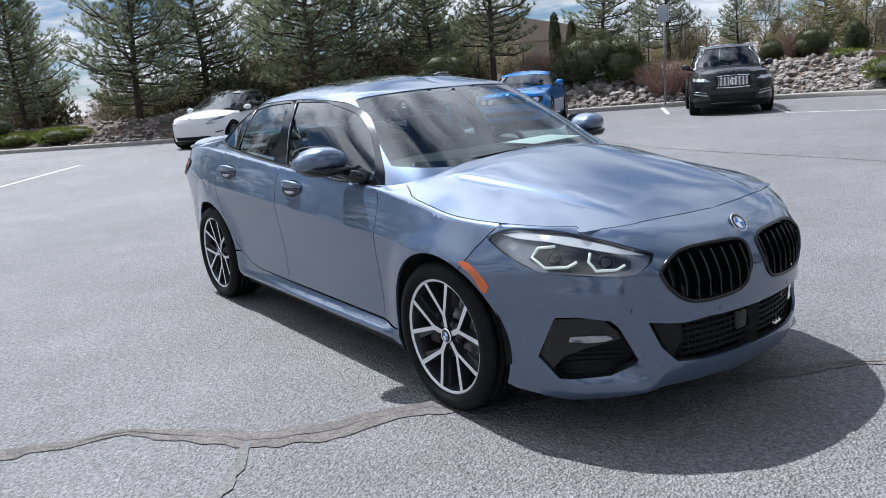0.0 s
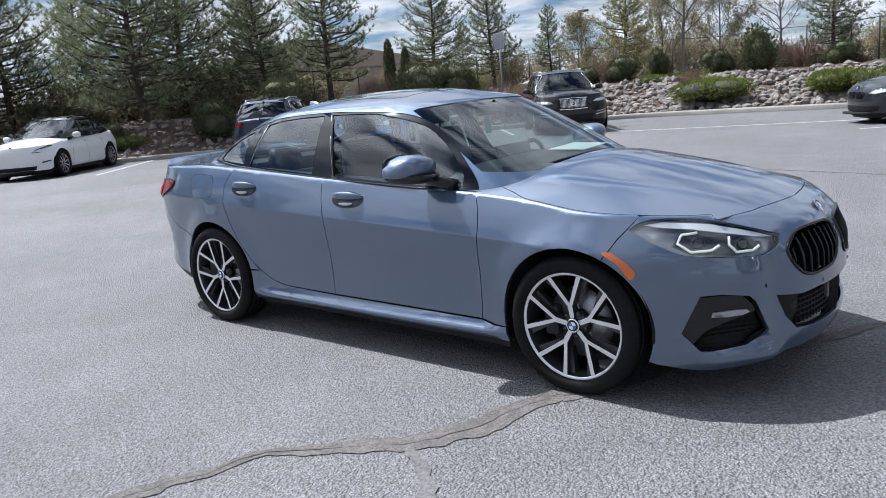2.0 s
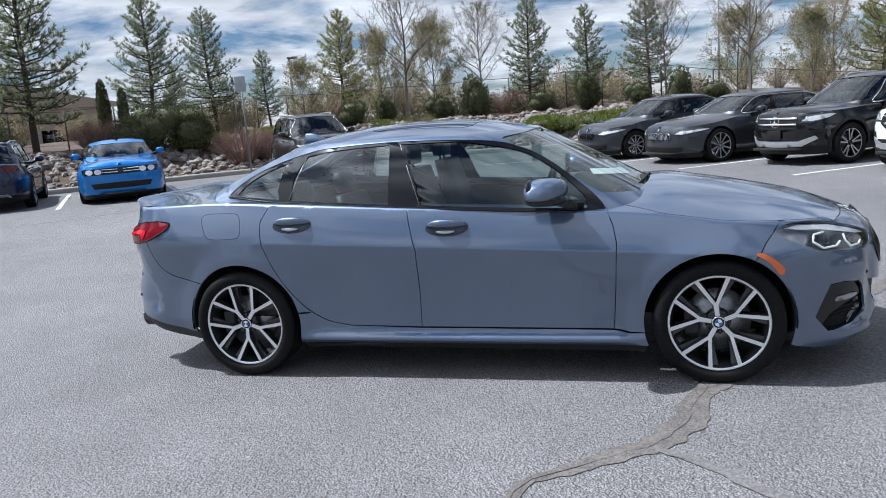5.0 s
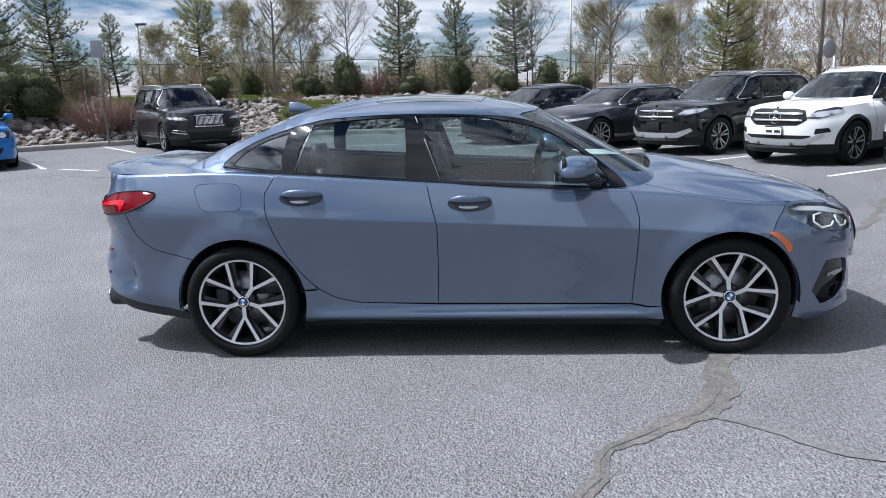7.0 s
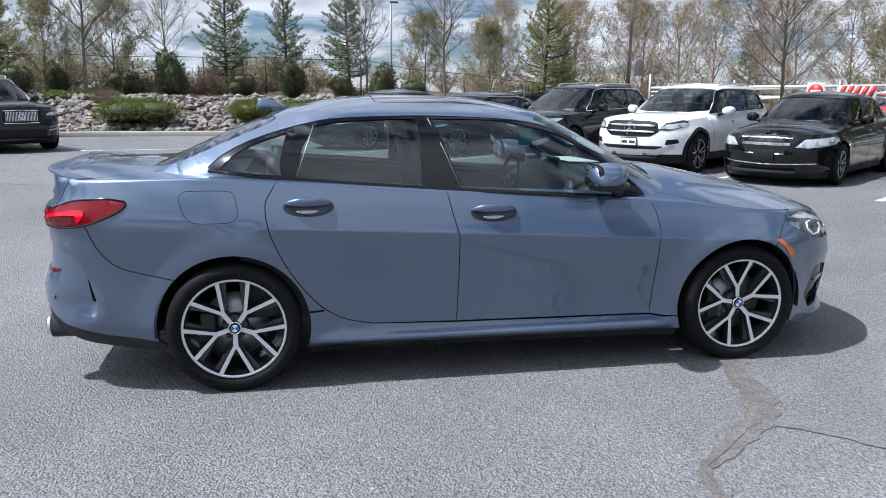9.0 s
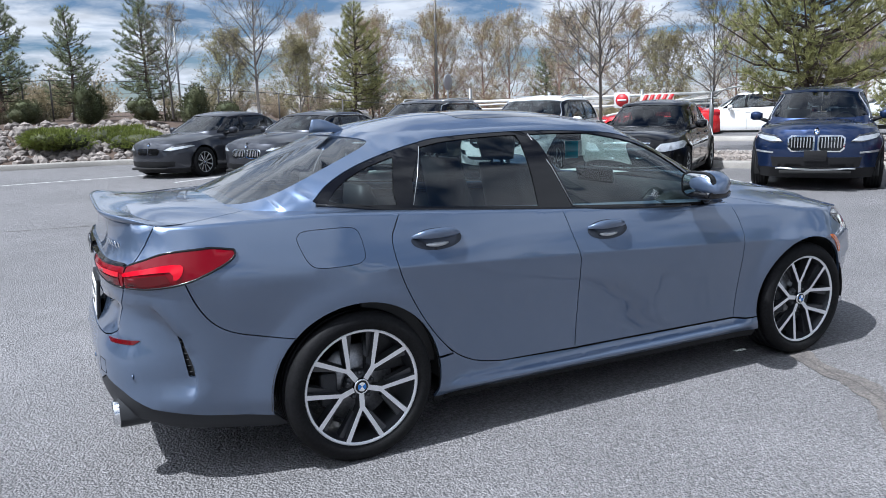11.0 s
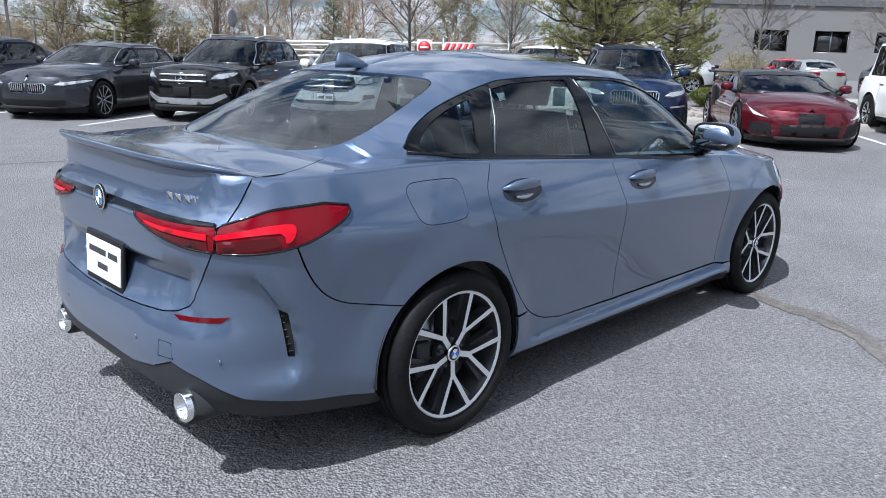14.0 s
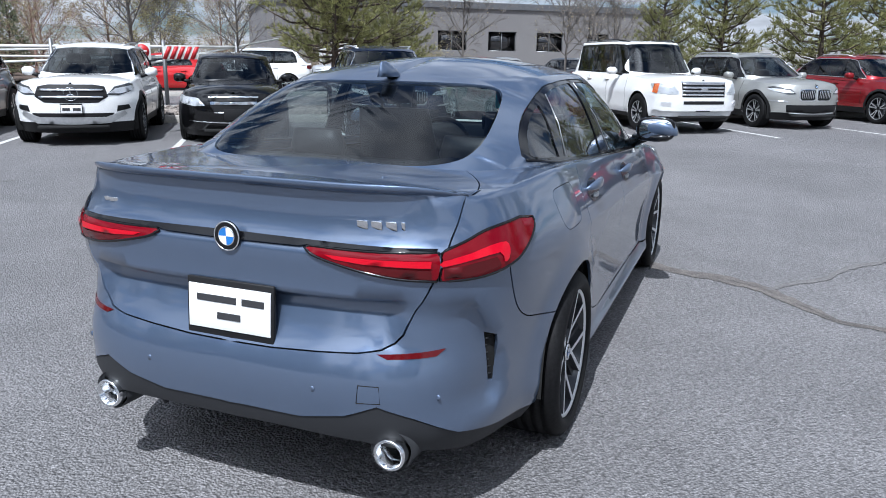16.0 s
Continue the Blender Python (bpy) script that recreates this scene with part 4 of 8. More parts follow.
# ---------------------------------------------------------------- car parts
class Deck:
    """The upper face of a car's body between its shoulder lines."""

    ridge = None

    def __init__(self, body, shoulder, mid, power=2.0):
        self.body, self.shoulder, self.mid, self.power = body, shoulder, mid, power
        end = body.end(.8)[0]
        s = np.concatenate([np.linspace(0, body.F, 34), np.linspace(body.F, end - body.R, 70)[1:-1], np.linspace(end - body.R, end, 34)])
        z = np.full(len(s), .9)
        for _ in range(12):
            z = .5 * z + .5 * shoulder(body.at(s, z)[:, 0])
        p = body.at(s, z)
        self.s, self.z, self.x, self.y = s, z, p[:, 0], p[:, 1]

    def line(self, xa, xb):
        """The shoulder's points from xa back to xb, as rows of s, z, x, y."""
        rows = np.stack([self.s, self.z, self.x, self.y], 1)
        f = lambda v: np.array([np.interp(-v, -self.x, rows[:, k]) for k in range(4)])
        keep = [r for r in rows if xb + 1e-4 < r[2] < xa - 1e-4]
        head = [rows[0]] if xa > self.x[0] else [f(xa)]
        last = [rows[-1]] if xb < self.x[-1] else [f(xb)]
        if xa > self.x[0]:
            keep = keep[1:]
        return np.array(head + keep + last)

    def on_body(self, xa, xb):
        return [(r[0], r[1], 1) for r in self.line(xa, xb)]

    def on_top(self, xa, xb):
        return [(r[2], r[3], 1) for r in self.line(xa, xb)]

    def half(self, x):
        return np.interp(-np.asarray(x), -self.x, self.y)

    def at(self, x, y):
        x, y = np.asarray(x, float), np.asarray(y, float)
        h = np.interp(-x, -self.x, self.y)
        zs = np.interp(-x, -self.x, self.z)
        mid = np.maximum(self.mid(x), zs)
        lift = 0 if self.ridge is None else self.ridge(x, np.abs(y))
        return np.stack([x, y, lift + mid - (mid - zs) * np.clip(np.abs(y) / np.maximum(h, .02), 0, 1.2) ** self.power], -1)


def arch(cx, cz, r, a0, a1, n=24):
    """Points of a wheel arch, in x and z."""
    return [(cx + r * math.cos(radians(a0 + (a1 - a0) * i / n)), cz + r * math.sin(radians(a0 + (a1 - a0) * i / n))) for i in range(n + 1)]


def roof_cap(top, rail, crown):
    """The roof over a greenhouse: its outline from front to rear, and its surface."""
    end = top.end(rail)[0]
    s = np.concatenate([np.linspace(0, top.F, 20), np.linspace(top.F, end - top.R, 14)[1:-1], np.linspace(end - top.R, end, 20)])
    p = top.at(s, np.full(len(s), rail))
    xf, xr = p[0, 0], p[-1, 0]

    def f(x, y):
        x, y = np.asarray(x, float), np.asarray(y, float)
        u = np.clip((x - (xf + xr) / 2) / ((xf - xr) / 2), -1, 1)
        h = np.maximum(np.interp(-x, -p[:, 0], p[:, 1]), .02)
        v = np.clip(np.abs(y) / h, 0, 1)
        return np.stack([x, y, rail + crown * (1 - np.abs(u) ** 2.4) * (1 - v ** 2.3)], -1)
    return s, p, f


WHEELS = {}


def spoke_bar(bm, a, b, w0, w1, y0, y1, depth=.035, spread=1.7):
    """A tapered bar of a wheel from a to b (in x and z) with a bright face and dark flanks."""
    a, b = Vector((a[0], 0, a[1])), Vector((b[0], 0, b[1]))
    side = Vector((0, 1, 0)).cross((b - a).normalized())
    v = []
    for p, w, y in ((a, w0, y0), (b, w1, y1)):
        for k, d in ((-1, 0), (1, 0), (spread, depth), (-spread, depth)):
            v.append(bm.verts.new(p + side * (w / 2 * k) + Vector((0, y - d, 0))))
    faces = [bm.faces.new((v[0], v[1], v[5], v[4]))]
    for q in ((1, 2, 6, 5), (3, 0, 4, 7), (2, 3, 7, 6), (4, 5, 6, 7), (3, 2, 1, 0)):
        bm.faces.new([v[i] for i in q]).material_index = 1
    return faces


def wheel_meshes(kind, r, rim, width):
    """The meshes of one kind of wheel, made once: its axle is y and its outer side +y."""
    key = (kind, r, rim, width)
    if key in WHEELS:
        return WHEELS[key]
    made, h = {}, width / 2
    bm = bmesh.new()
    prof = [(rim - .004, h * .80), (rim + .006, h * .98), (rim + (r - rim) * .30, h * 1.06), (rim + (r - rim) * .62, h * 1.04), (r - .012, h * .93), (r - .003, h * .80)]
    for g in (.52, .18, -.18, -.52):
        prof += [(r, h * (g + .06)), (r - .007, h * (g + .05)), (r - .007, h * (g - .05)), (r, h * (g - .06))]
    prof += [(r - .003, -h * .80), (r - .012, -h * .93), (rim + (r - rim) * .5, -h * 1.04), (rim, -h * .85)]
    lathe(bm, prof, 56 if kind == "hero" else 32)
    made["tyre"] = (bm, RUBBER, "black rubber road tyre")
    bm = bmesh.new()
    lathe(bm, [(rim - .011, h * .86), (rim - .003, h * .93), (rim + .002, h * .90), (rim + .001, h * .78)], 56 if kind == "hero" else 32)
    bright = ALLOY if kind == "hero" else SILVER
    made["rim_lip"] = (bm, bright, "bright alloy rim edge")
    bm = bmesh.new()
    lathe(bm, [(rim - .011, h * .86), (rim - .024, h * .55), (rim - .034, -h * .7), (rim - .02, -h * .9)], 40)
    made["barrel"] = (bm, ALLOY_DARK, "dark wheel barrel")
    bm = bmesh.new()
    lathe(bm, [(.03, h * .12), (rim * .66, h * .12), (rim * .66, -h * .05), (.03, -h * .05)], 36)
    made["brake_disc"] = (bm, DISC, "grey brake disc")
    bm = bmesh.new()
    box(bm, (rim * .30, .09, rim * .58), pose(rim * .52, h * .1, 0, 0, 0, 0), .015)
    made["brake_caliper"] = (bm, GREY_PLASTIC, "grey brake caliper")
    bm = bmesh.new()
    yh, yr = h * .70, h * .88
    if kind == "hero":
        for k in range(5):
            a = radians(94 + 72 * k)
            d = lambda ang, rr: (rr * math.cos(a + radians(ang)), rr * math.sin(a + radians(ang)))
            for sg in (-1, 1):
                spoke_bar(bm, d(sg * 3.2, .096), d(sg * 18.6, rim - .008), .0165, .0205, yh + .0035, yr, .045, 1.55)
                for f in spoke_bar(bm, d(sg * 15.5, .12), d(sg * 25, rim - .018), .008, .024, yh - .024, yr - .022, .03, 1.4):
                    f.material_index = 1
            spoke_bar(bm, d(0, .034), d(0, .106), .022, .024, yh, yh + .004, .035, 1.5)
            lathe(bm, [(.0005, .0008), (.004, .0008), (.004, -.003)], 8, Matrix.Translation((*d(0, .062)[:1], yh + .002, d(0, .062)[1])))
    else:
        n = {"five": 5, "ten": 10, "seven": 7}[kind]
        for k in range(n):
            a = 2 * math.pi * k / n + math.pi / 2
            d = lambda ang, rr: (rr * math.cos(a + radians(ang)), rr * math.sin(a + radians(ang)))
            if kind == "five":
                for sg in (-1, 1):
                    spoke_bar(bm, d(sg * 9, .05), d(sg * 11, rim - .012), .026, .030, yh, yr, .04, 1.3)
            else:
                spoke_bar(bm, d(0, .05), d(0, rim - .012), .026 if n == 10 else .034, .03 if n == 10 else .05, yh, yr, .035, 1.3)
    made["spokes"] = (bm, (bright, ALLOY_DARK), "machined bright wheel spokes with dark flanks")
    bm = bmesh.new()
    lathe(bm, [(.0005, yh - .012), (.050, yh - .014), (.062, yh - .022), (.066, yh - .045)], 30)
    for k in range(5):
        a = radians(58 + 72 * k)
        lathe(bm, [(.0005, .012), (.009, .012), (.009, -.01)], 8, Matrix.Translation((.054 * math.cos(a), yh - .016, .054 * math.sin(a))))
    made["hub"] = (bm, ALLOY_DARK, "dark hub with wheel bolts")
    bm = bmesh.new()
    lathe(bm, [(.0005, yh + .009), (.026, yh + .008), (.033, yh + .003), (.034, yh - .004)], 28)
    made["hub_cap"] = (bm, GLOSS_BLACK, "round black hub cap")
    if kind != "five":
        for nm, q, starts in (("cap_white_field", WHITE, (90, 270)), ("cap_blue_field", BLUE_ENAMEL, (0, 180))):
            bm = bmesh.new()
            for a in starts:
                sector(bm, .019, a, a + 90, yh + .0105, Matrix(), 5)
            made[nm] = (bm, q, "plain field of the hub badge")
        bm = bmesh.new()
        lathe(bm, [(.027, yh + .008), (.030, yh + .0105), (.033, yh + .004)], 28)
        made["cap_ring"] = (bm, CHROME, "thin bright ring")
    out = {}
    for name, (bm, m, label) in made.items():
        bmesh.ops.recalc_face_normals(bm, faces=bm.faces[:])
        for f in bm.faces:
            f.smooth = name not in ("spokes", "brake_caliper")
        me = bpy.data.meshes.new(name)
        bm.to_mesh(me)
        bm.free()
        for q in (m if isinstance(m, tuple) else [m]):
            me.materials.append(q)
        out[name] = (me, label)
    WHEELS[key] = out
    return out


def wheel(car, kind, r, rim, width, x, y, side, steer=0.0, spin=0.0):
    """One wheel of a car: the tyre carries the other pieces. side: 1 left, -1 right; spin turns it on its axle."""
    ms = wheel_meshes(kind, r, rim, width)
    ob = new("wheel", ms["tyre"][0])
    ob.parent, ob["label"] = car, "road wheel with a black tyre"
    ob.matrix_basis = pose(x, side * y, r - .004, 0, 0, (0 if side > 0 else 180) + steer) @ Matrix.Rotation(radians(spin), 4, "Y")
    for name in list(ms)[1:]:
        o = new(name, ms[name][0])
        o.parent, o["label"] = ob, ms[name][1]
        if name == "brake_caliper":
            o.matrix_basis = Matrix.Rotation(radians(-spin), 4, "Y")
    return ob


def sector(bm, r, a0, a1, y, m, n=7):
    vs = [bm.verts.new(m @ Vector((0, y, 0)))] + [bm.verts.new(m @ Vector((r * math.cos(radians(a0 + (a1 - a0) * i / n)), y, r * math.sin(radians(a0 + (a1 - a0) * i / n))))) for i in range(n + 1)]
    bm.faces.new(vs)


def roundel(parent, m, r):
    """A round maker's badge as plain coloured fields; it faces +y of m."""
    bm = bmesh.new()
    lathe(bm, [(.0005, .004), (r * .86, .0045), (r * .97, .004), (r, .001), (r, -.004)], 32, m)
    bmesh.ops.recalc_face_normals(bm, faces=bm.faces[:])
    ob = part("badge", bm, GLOSS_BLACK, parent, "round black badge with blue and white fields")
    for name, material, starts in (("badge_white_field", WHITE, (90, 270)), ("badge_blue_field", BLUE_ENAMEL, (0, 180))):
        bm = bmesh.new()
        for a in starts:
            sector(bm, r * .58, a, a + 90, .0062, m)
        bmesh.ops.recalc_face_normals(bm, faces=bm.faces[:])
        part(name, bm, material, ob)
    bm = bmesh.new()
    lathe(bm, [(r * .90, .0045), (r * .95, .007), (r, .004)], 32, m)
    part("badge_ring", bm, CHROME, ob)
    bm = bmesh.new()
    lathe(bm, [(r * .56, .005), (r * .6, .0075), (r * .64, .005)], 32, m)
    part("badge_inner_ring", bm, CHROME, ob)
    return ob


def loft(bm, sections, n=20, power=2.6):
    """Rounded sections (centre, half a, half b, axis a, axis b) joined to a closed skin."""
    rings = []
    for c, a, b, u, v in sections:
        ring = []
        for k in range(n):
            t = 2 * math.pi * k / n
            ct, st = math.cos(t), math.sin(t)
            ring.append(bm.verts.new(Vector(c) + Vector(u) * (a * math.copysign(abs(ct) ** (2 / power), ct)) + Vector(v) * (b * math.copysign(abs(st) ** (2 / power), st))))
        rings.append(ring)
    for p, q in zip(rings, rings[1:]):
        for k in range(n):
            bm.faces.new((p[k], p[(k + 1) % n], q[(k + 1) % n], q[k]))
    bm.faces.new(rings[0][::-1])
    bm.faces.new(rings[-1])
    bmesh.ops.recalc_face_normals(bm, faces=bm.faces[:])
    return bm


def seat(parent, x, y, z, leather, wide=.5, s=1.0):
    """A car seat with its headrest."""
    bm = bmesh.new()
    X, Y, Z = (1, 0, 0), (0, 1, 0), (0, 0, 1)
    loft(bm, [((x - .22 * s, y, z), .10 * s, wide * .46, Z, Y), ((x, y, z + .02), .12 * s, wide * .5, Z, Y), ((x + .28 * s, y, z + .03), .09 * s, wide * .47, Z, Y)], 16, 3.5)
    back = [((x - .20 - .16 * t, y, z + .05 + .62 * t * s), .085 - .03 * t, wide * (.5 - .10 * t * t), X, Y) for t in (0, .35, .7, 1)]
    loft(bm, back, 16, 3.2)
    ob = part("seat", bm, leather, parent, "dark leather car seat" if leather is LEATHER else "pale leather car seat")
    bm = bmesh.new()
    hx = x - .40
    loft(bm, [((hx + .01, y, z + .70 * s), .05, .11, X, Y), ((hx, y, z + .78 * s), .06, .135, X, Y), ((hx - .01, y, z + .88 * s), .04, .11, X, Y)], 14, 3)
    tube(bm, [(hx + .02, y - .05, z + .6 * s), (hx, y - .05, z + .72 * s)], .007, 6)
    tube(bm, [(hx + .02, y + .05, z + .6 * s), (hx, y + .05, z + .72 * s)], .007, 6)
    part("headrest", bm, leather, ob)
    return ob


def number_plate(parent, m, rows=1, frame=True, w=.305, h=.152, pale=True):
    """A plate in a black holder; its writing is plain bars. It faces +y of m."""
    bm = bmesh.new()
    box(bm, (w + .012, .014, h + .014), m @ pose(0, -.004, 0), .004)
    ob = part("number_plate", bm, PLASTIC, parent, "number plate in a black plastic frame")
    if not pale:
        return ob
    bm = bmesh.new()
    box(bm, (w - .006, .004, h * .80 if frame else h - .01), m @ pose(0, .005, .004 if frame else 0), .001)
    pl = part("plate", bm, WHITE, ob, "white plate")
    bars_at = ((-.088, .080, .032, .021), (.045, .145, .032, .021), (0, .085, -.020, .021)) if rows == 2 else ((-.075, .11, 0, .045), (.075, .11, 0, .045))
    for x0, ww, z0, hh in bars_at:
        bm = bmesh.new()
        box(bm, (ww, .002, hh), m @ pose(x0, .008, z0))
        part("plate_bar", bm, PLATE_INK, pl, "dark bar for the plate's writing", smooth=False)
    return ob
# ---------------------------------------------------------------- the saloon's surfaces
def crease(x):
    return .70 + (.84 - np.asarray(x)) * .052


low_drop = spl((-.64, .10), (-.57, .055), (-.50, .036), (-.44, .036), (-.34, .034), (-.2, .022), (-.08, .006), (0, 0))
x_taper = spl((-2.4, .93), (-2.0, .945), (-1.7, .968), (-1.35, .996), (-.9, .995), (0, .985), (.8, .985), (1.25, .998), (1.7, 1.0), (2.3, 1.0))


def hero_width(x, z):
    x, z = np.asarray(x, float), np.asarray(z, float)
    k = z - crease(x)
    drop = np.where(k > 0, .30 * k + .42 * k * k, low_drop(np.minimum(k, 0)))
    flare = .040 * np.exp(-((z - .230) / .030) ** 2) * np.clip((1.0 - np.abs(x)) / .12, 0, 1)
    for ax in (1.335, -1.335):
        r = np.hypot(x - ax, z - .318)
        flare = flare + .021 * np.exp(-((r - .37) / .065) ** 2)
    return .884 * x_taper(x) - drop + flare


HERO_NOSE = spl((.12, 2.10), (.16, 2.17), (.22, 2.215), (.32, 2.225), (.45, 2.232), (.58, 2.228), (.66, 2.20), (.72, 2.16), (.78, 2.08), (.84, 1.98))
HERO_TAIL = spl((.14, -2.15), (.20, -2.20), (.27, -2.255), (.36, -2.290), (.46, -2.300), (.53, -2.294), (.575, -2.272), (.60, -2.264), (.66, -2.257), (.73, -2.250), (.80, -2.249),
                (.84, -2.256), (.872, -2.254), (.894, -2.236), (.93, -2.216), (.98, -2.208), (1.03, -2.210), (1.06, -2.214), (1.09, -2.214))
hero_body = Shell(HERO_NOSE, HERO_TAIL, hero_width, lambda z: 1.30 + 0 * np.asarray(z), lambda z: -1.38 + 0 * np.asarray(z), 2.35, 4.6)
ease = lambda t: np.clip(t, 0, 1) ** 2 * (3 - 2 * np.clip(t, 0, 1))
FLANK = [(-2.095, .742), (-2.06, .692), (-2.015, .619), (-1.975, .514), (-1.960, .43), (-1.975, .36)]
flank_s = spl(*[(z, hero_body.x(x, z)[0]) for x, z in FLANK])


def hero_mod(s, z, p):
    """The sculpted places of the body: the plate's recess, the bumper's hollow corners, the blades of the front lip."""
    x, y = p[..., 0], np.abs(p[..., 1])
    out = -np.interp(z - .04 * y * y, [.585, .605, .66, .722, .736], [0, .014, .030, .044, 0]) * ease((.58 - y) / .05) * (x < -2)
    u = s - flank_s(z)
    win = ease((z - .36) / .06) * ease((.752 - z) / .05)
    out = out + np.where(x < -1.7, win * (.006 * np.exp(-(u / .04) ** 2) - .034 * ease(u / .022) * np.exp(-(np.maximum(u, 0) / .17) ** 2)), 0)
    lip = np.exp(-((z - .185) / .038) ** 2) - .6 * np.exp(-((z - .26) / .03) ** 2)
    out = out + np.where(x > 1.7, .028 * lip * ease((y - .42) / .08) * ease((.74 - y) / .08), 0)
    out = out + np.where(x > 1.6, -.020 * np.exp(-((y - .505 - .10 * (z - .45)) / .045) ** 2) * ease((z - .27) / .08) * ease((.63 - z) / .06)
                         + .012 * np.exp(-((z - .535 - .05 * (y - .6)) / .028) ** 2) * ease((y - .50) / .08) * ease((.82 - y) / .06), 0)
    base = np.where(x < 0, -1.38, 1.30)
    dx, dy = x - base, p[..., 1]
    n = np.hypot(dx, dy) + 1e-9
    return np.stack([out * dx / n, out * dy / n, 0 * out], -1)


hero_body.mod = hero_mod
shoulder = spl((2.25, .745), (2.1, .757), (1.9, .790), (1.69, .806), (1.4, .825), (1.1, .868), (.82, .893), (-.3, .962), (-1.13, 1.020), (-1.5, 1.04), (-1.8, 1.035), (-2.02, 1.030), (-2.10, 1.046), (-2.17, 1.057), (-2.3, 1.060))
deck_mid = spl((2.25, .73), (2.1, .762), (2.0, .800), (1.66, .893), (1.33, .963), (1.1, 1.00), (.9, 1.01), (.5, 1.0), (-1.0, 1.04), (-1.6, 1.06), (-1.9, 1.068), (-2.08, 1.070), (-2.15, 1.067), (-2.200, 1.061), (-2.3, 1.060))
GH_NOSE = spl((.86, 1.16), (.951, 1.045), (1.032, .905), (1.229, .55), (1.30, .415), (1.36, .27), (1.40, .1))
GH_TAIL = spl((.9, -2.0), (1.04, -1.80), (1.10, -1.665), (1.15, -1.56), (1.22, -1.40), (1.30, -1.20), (1.335, -1.10), (1.37, -.98))
gh_half = spl((.86, .825), (.95, .785), (1.03, .755), (1.15, .705), (1.25, .650), (1.31, .600), (1.34, .570), (1.4, .5))
gh_taper = spl((-2.0, .90), (-1.5, .93), (-1.1, .97), (-.6, 1.0), (.3, 1.0), (.8, .985), (1.2, .97))
hero_top = Shell(GH_NOSE, GH_TAIL, lambda x, z: gh_half(z) * gh_taper(x), lambda z: GH_NOSE(z) - .78, lambda z: GH_TAIL(z) + .58, 3.7, 3.6)
RAIL = 1.335
# ---------------------------------------------------------------- the blue-grey saloon
B, G = hero_body, hero_top
hero_deck = Deck(B, shoulder, deck_mid)
D = hero_deck
D.ridge = lambda x, y: .011 * ease((.60 - .20 * (x - 1.0) - y) / .038) * ease((x - .95) / .2) * ease((2.06 - x) / .25)
for d in (-.007, 0, .007):
    FEATURES.append((B.at, np.array([B.x(x, float(crease(x)) + d) for x in np.arange(-1.20, 1.50, .022)])))
    FEATURES.append((B.at, np.array([(float(flank_s(z)) + .011 + 1.6 * d, z) for z in np.arange(.37, .75, .016)])))
for z in (.200, .214, .226, .236, .246, .258, .270):
    FEATURES.append((B.at, np.array([B.x(x, z) for x in np.arange(-.93, .94, .03)])))
for z in (.862, .872, .883, .894, .906):
    FEATURES.append((B.at, np.array([B.y(y, z, True) for y in np.arange(.01, .64, .022)])))
for d in (-.012, .001, .014):
    FEATURES.append((B.at, np.array([B.y(y, .724 + d + .04 * y * y, True) for y in np.arange(.01, .58, .02)])))
for d in (-.040, -.028, -.014, .002):
    FEATURES.append((D.at, np.array([(x, .60 - .20 * (x - 1.0) + d) for x in np.arange(1.10, 1.97, .025)])))
for d in (.014, .028, .044):
    edge_line = D.line(1.62, -2.0)
    FEATURES.append((B.at, np.array([(r[0], r[1] - d) for r in edge_line])))
    FEATURES.append((D.at, np.array([(r[2], r[3] - d) for r in edge_line])))
saloon = thing("saloon_car", pose(0, 0, 0), "blue-grey metallic four-door coupe saloon standing on the asphalt", "car")
bx = lambda *pts: [B.x(x, z) for x, z in pts]
gx = lambda *pts: [G.x(x, z) for x, z in pts]
fy = lambda *pts: [B.y(y, z) for y, z in pts]
ry = lambda *pts: [B.y(y, z, True) for y, z in pts]
STEP = .035


def panel(name, pieces, sides, material=PAINT, parent=saloon, label="", gap=.0022, h=STEP, rim=.012, off=0.0):
    """A panel, or a pair of them, out of pieces (surface, outline, holes)."""
    made = []
    for side in (("both",) if sides == "both" else ("r", "l")):
        bm = bmesh.new()
        for f, outline, holes in pieces:
            sheet(bm, f, outline, holes, h, gap, off)
        finish(bm, side, rim)
        made.append(part(name, bm, material, parent, label))
    return made


door_f = [(.82, .282), (.836, .5), (.848, .746), (.832, .83)]
door_b = [(-.262, .86), (-.229, .736), (-.229, .5), (-.237, .294)]
door_r = curve([(-1.14, .975), (-1.169, .91), (-1.15, .78), (-1.082, .626), (-1.0, .50), (-.908, .399), (-.80, .335), (-.66, .305)], 4)
R_ARCH = .362
archf = lambda a0, a1: bx(*arch(1.335, .318, R_ARCH, a0, a1))
archr = lambda a0, a1: bx(*arch(-1.335, .318, R_ARCH, a0, a1))
inner = lambda xa, xb, d: [(x, float(D.half(x)) - d) for x in np.linspace(xa, xb, 8)]

# doors
front_doors = panel("front_door", [(B.at, D.on_body(.806, -.284) + bx(*door_b) + bx(*door_f), ()), (D.at, D.on_top(.806, -.284) + inner(-.284, .806, .10), ())], "two")
rear_doors = panel("rear_door", [(B.at, D.on_body(-.284, -1.112) + bx(*door_r) + bx((-.237, .294)) + bx(*door_b[::-1][1:]), ()),
                                 (D.at, D.on_top(-.284, -1.112) + inner(-1.112, -.284, .10), ())], "two")

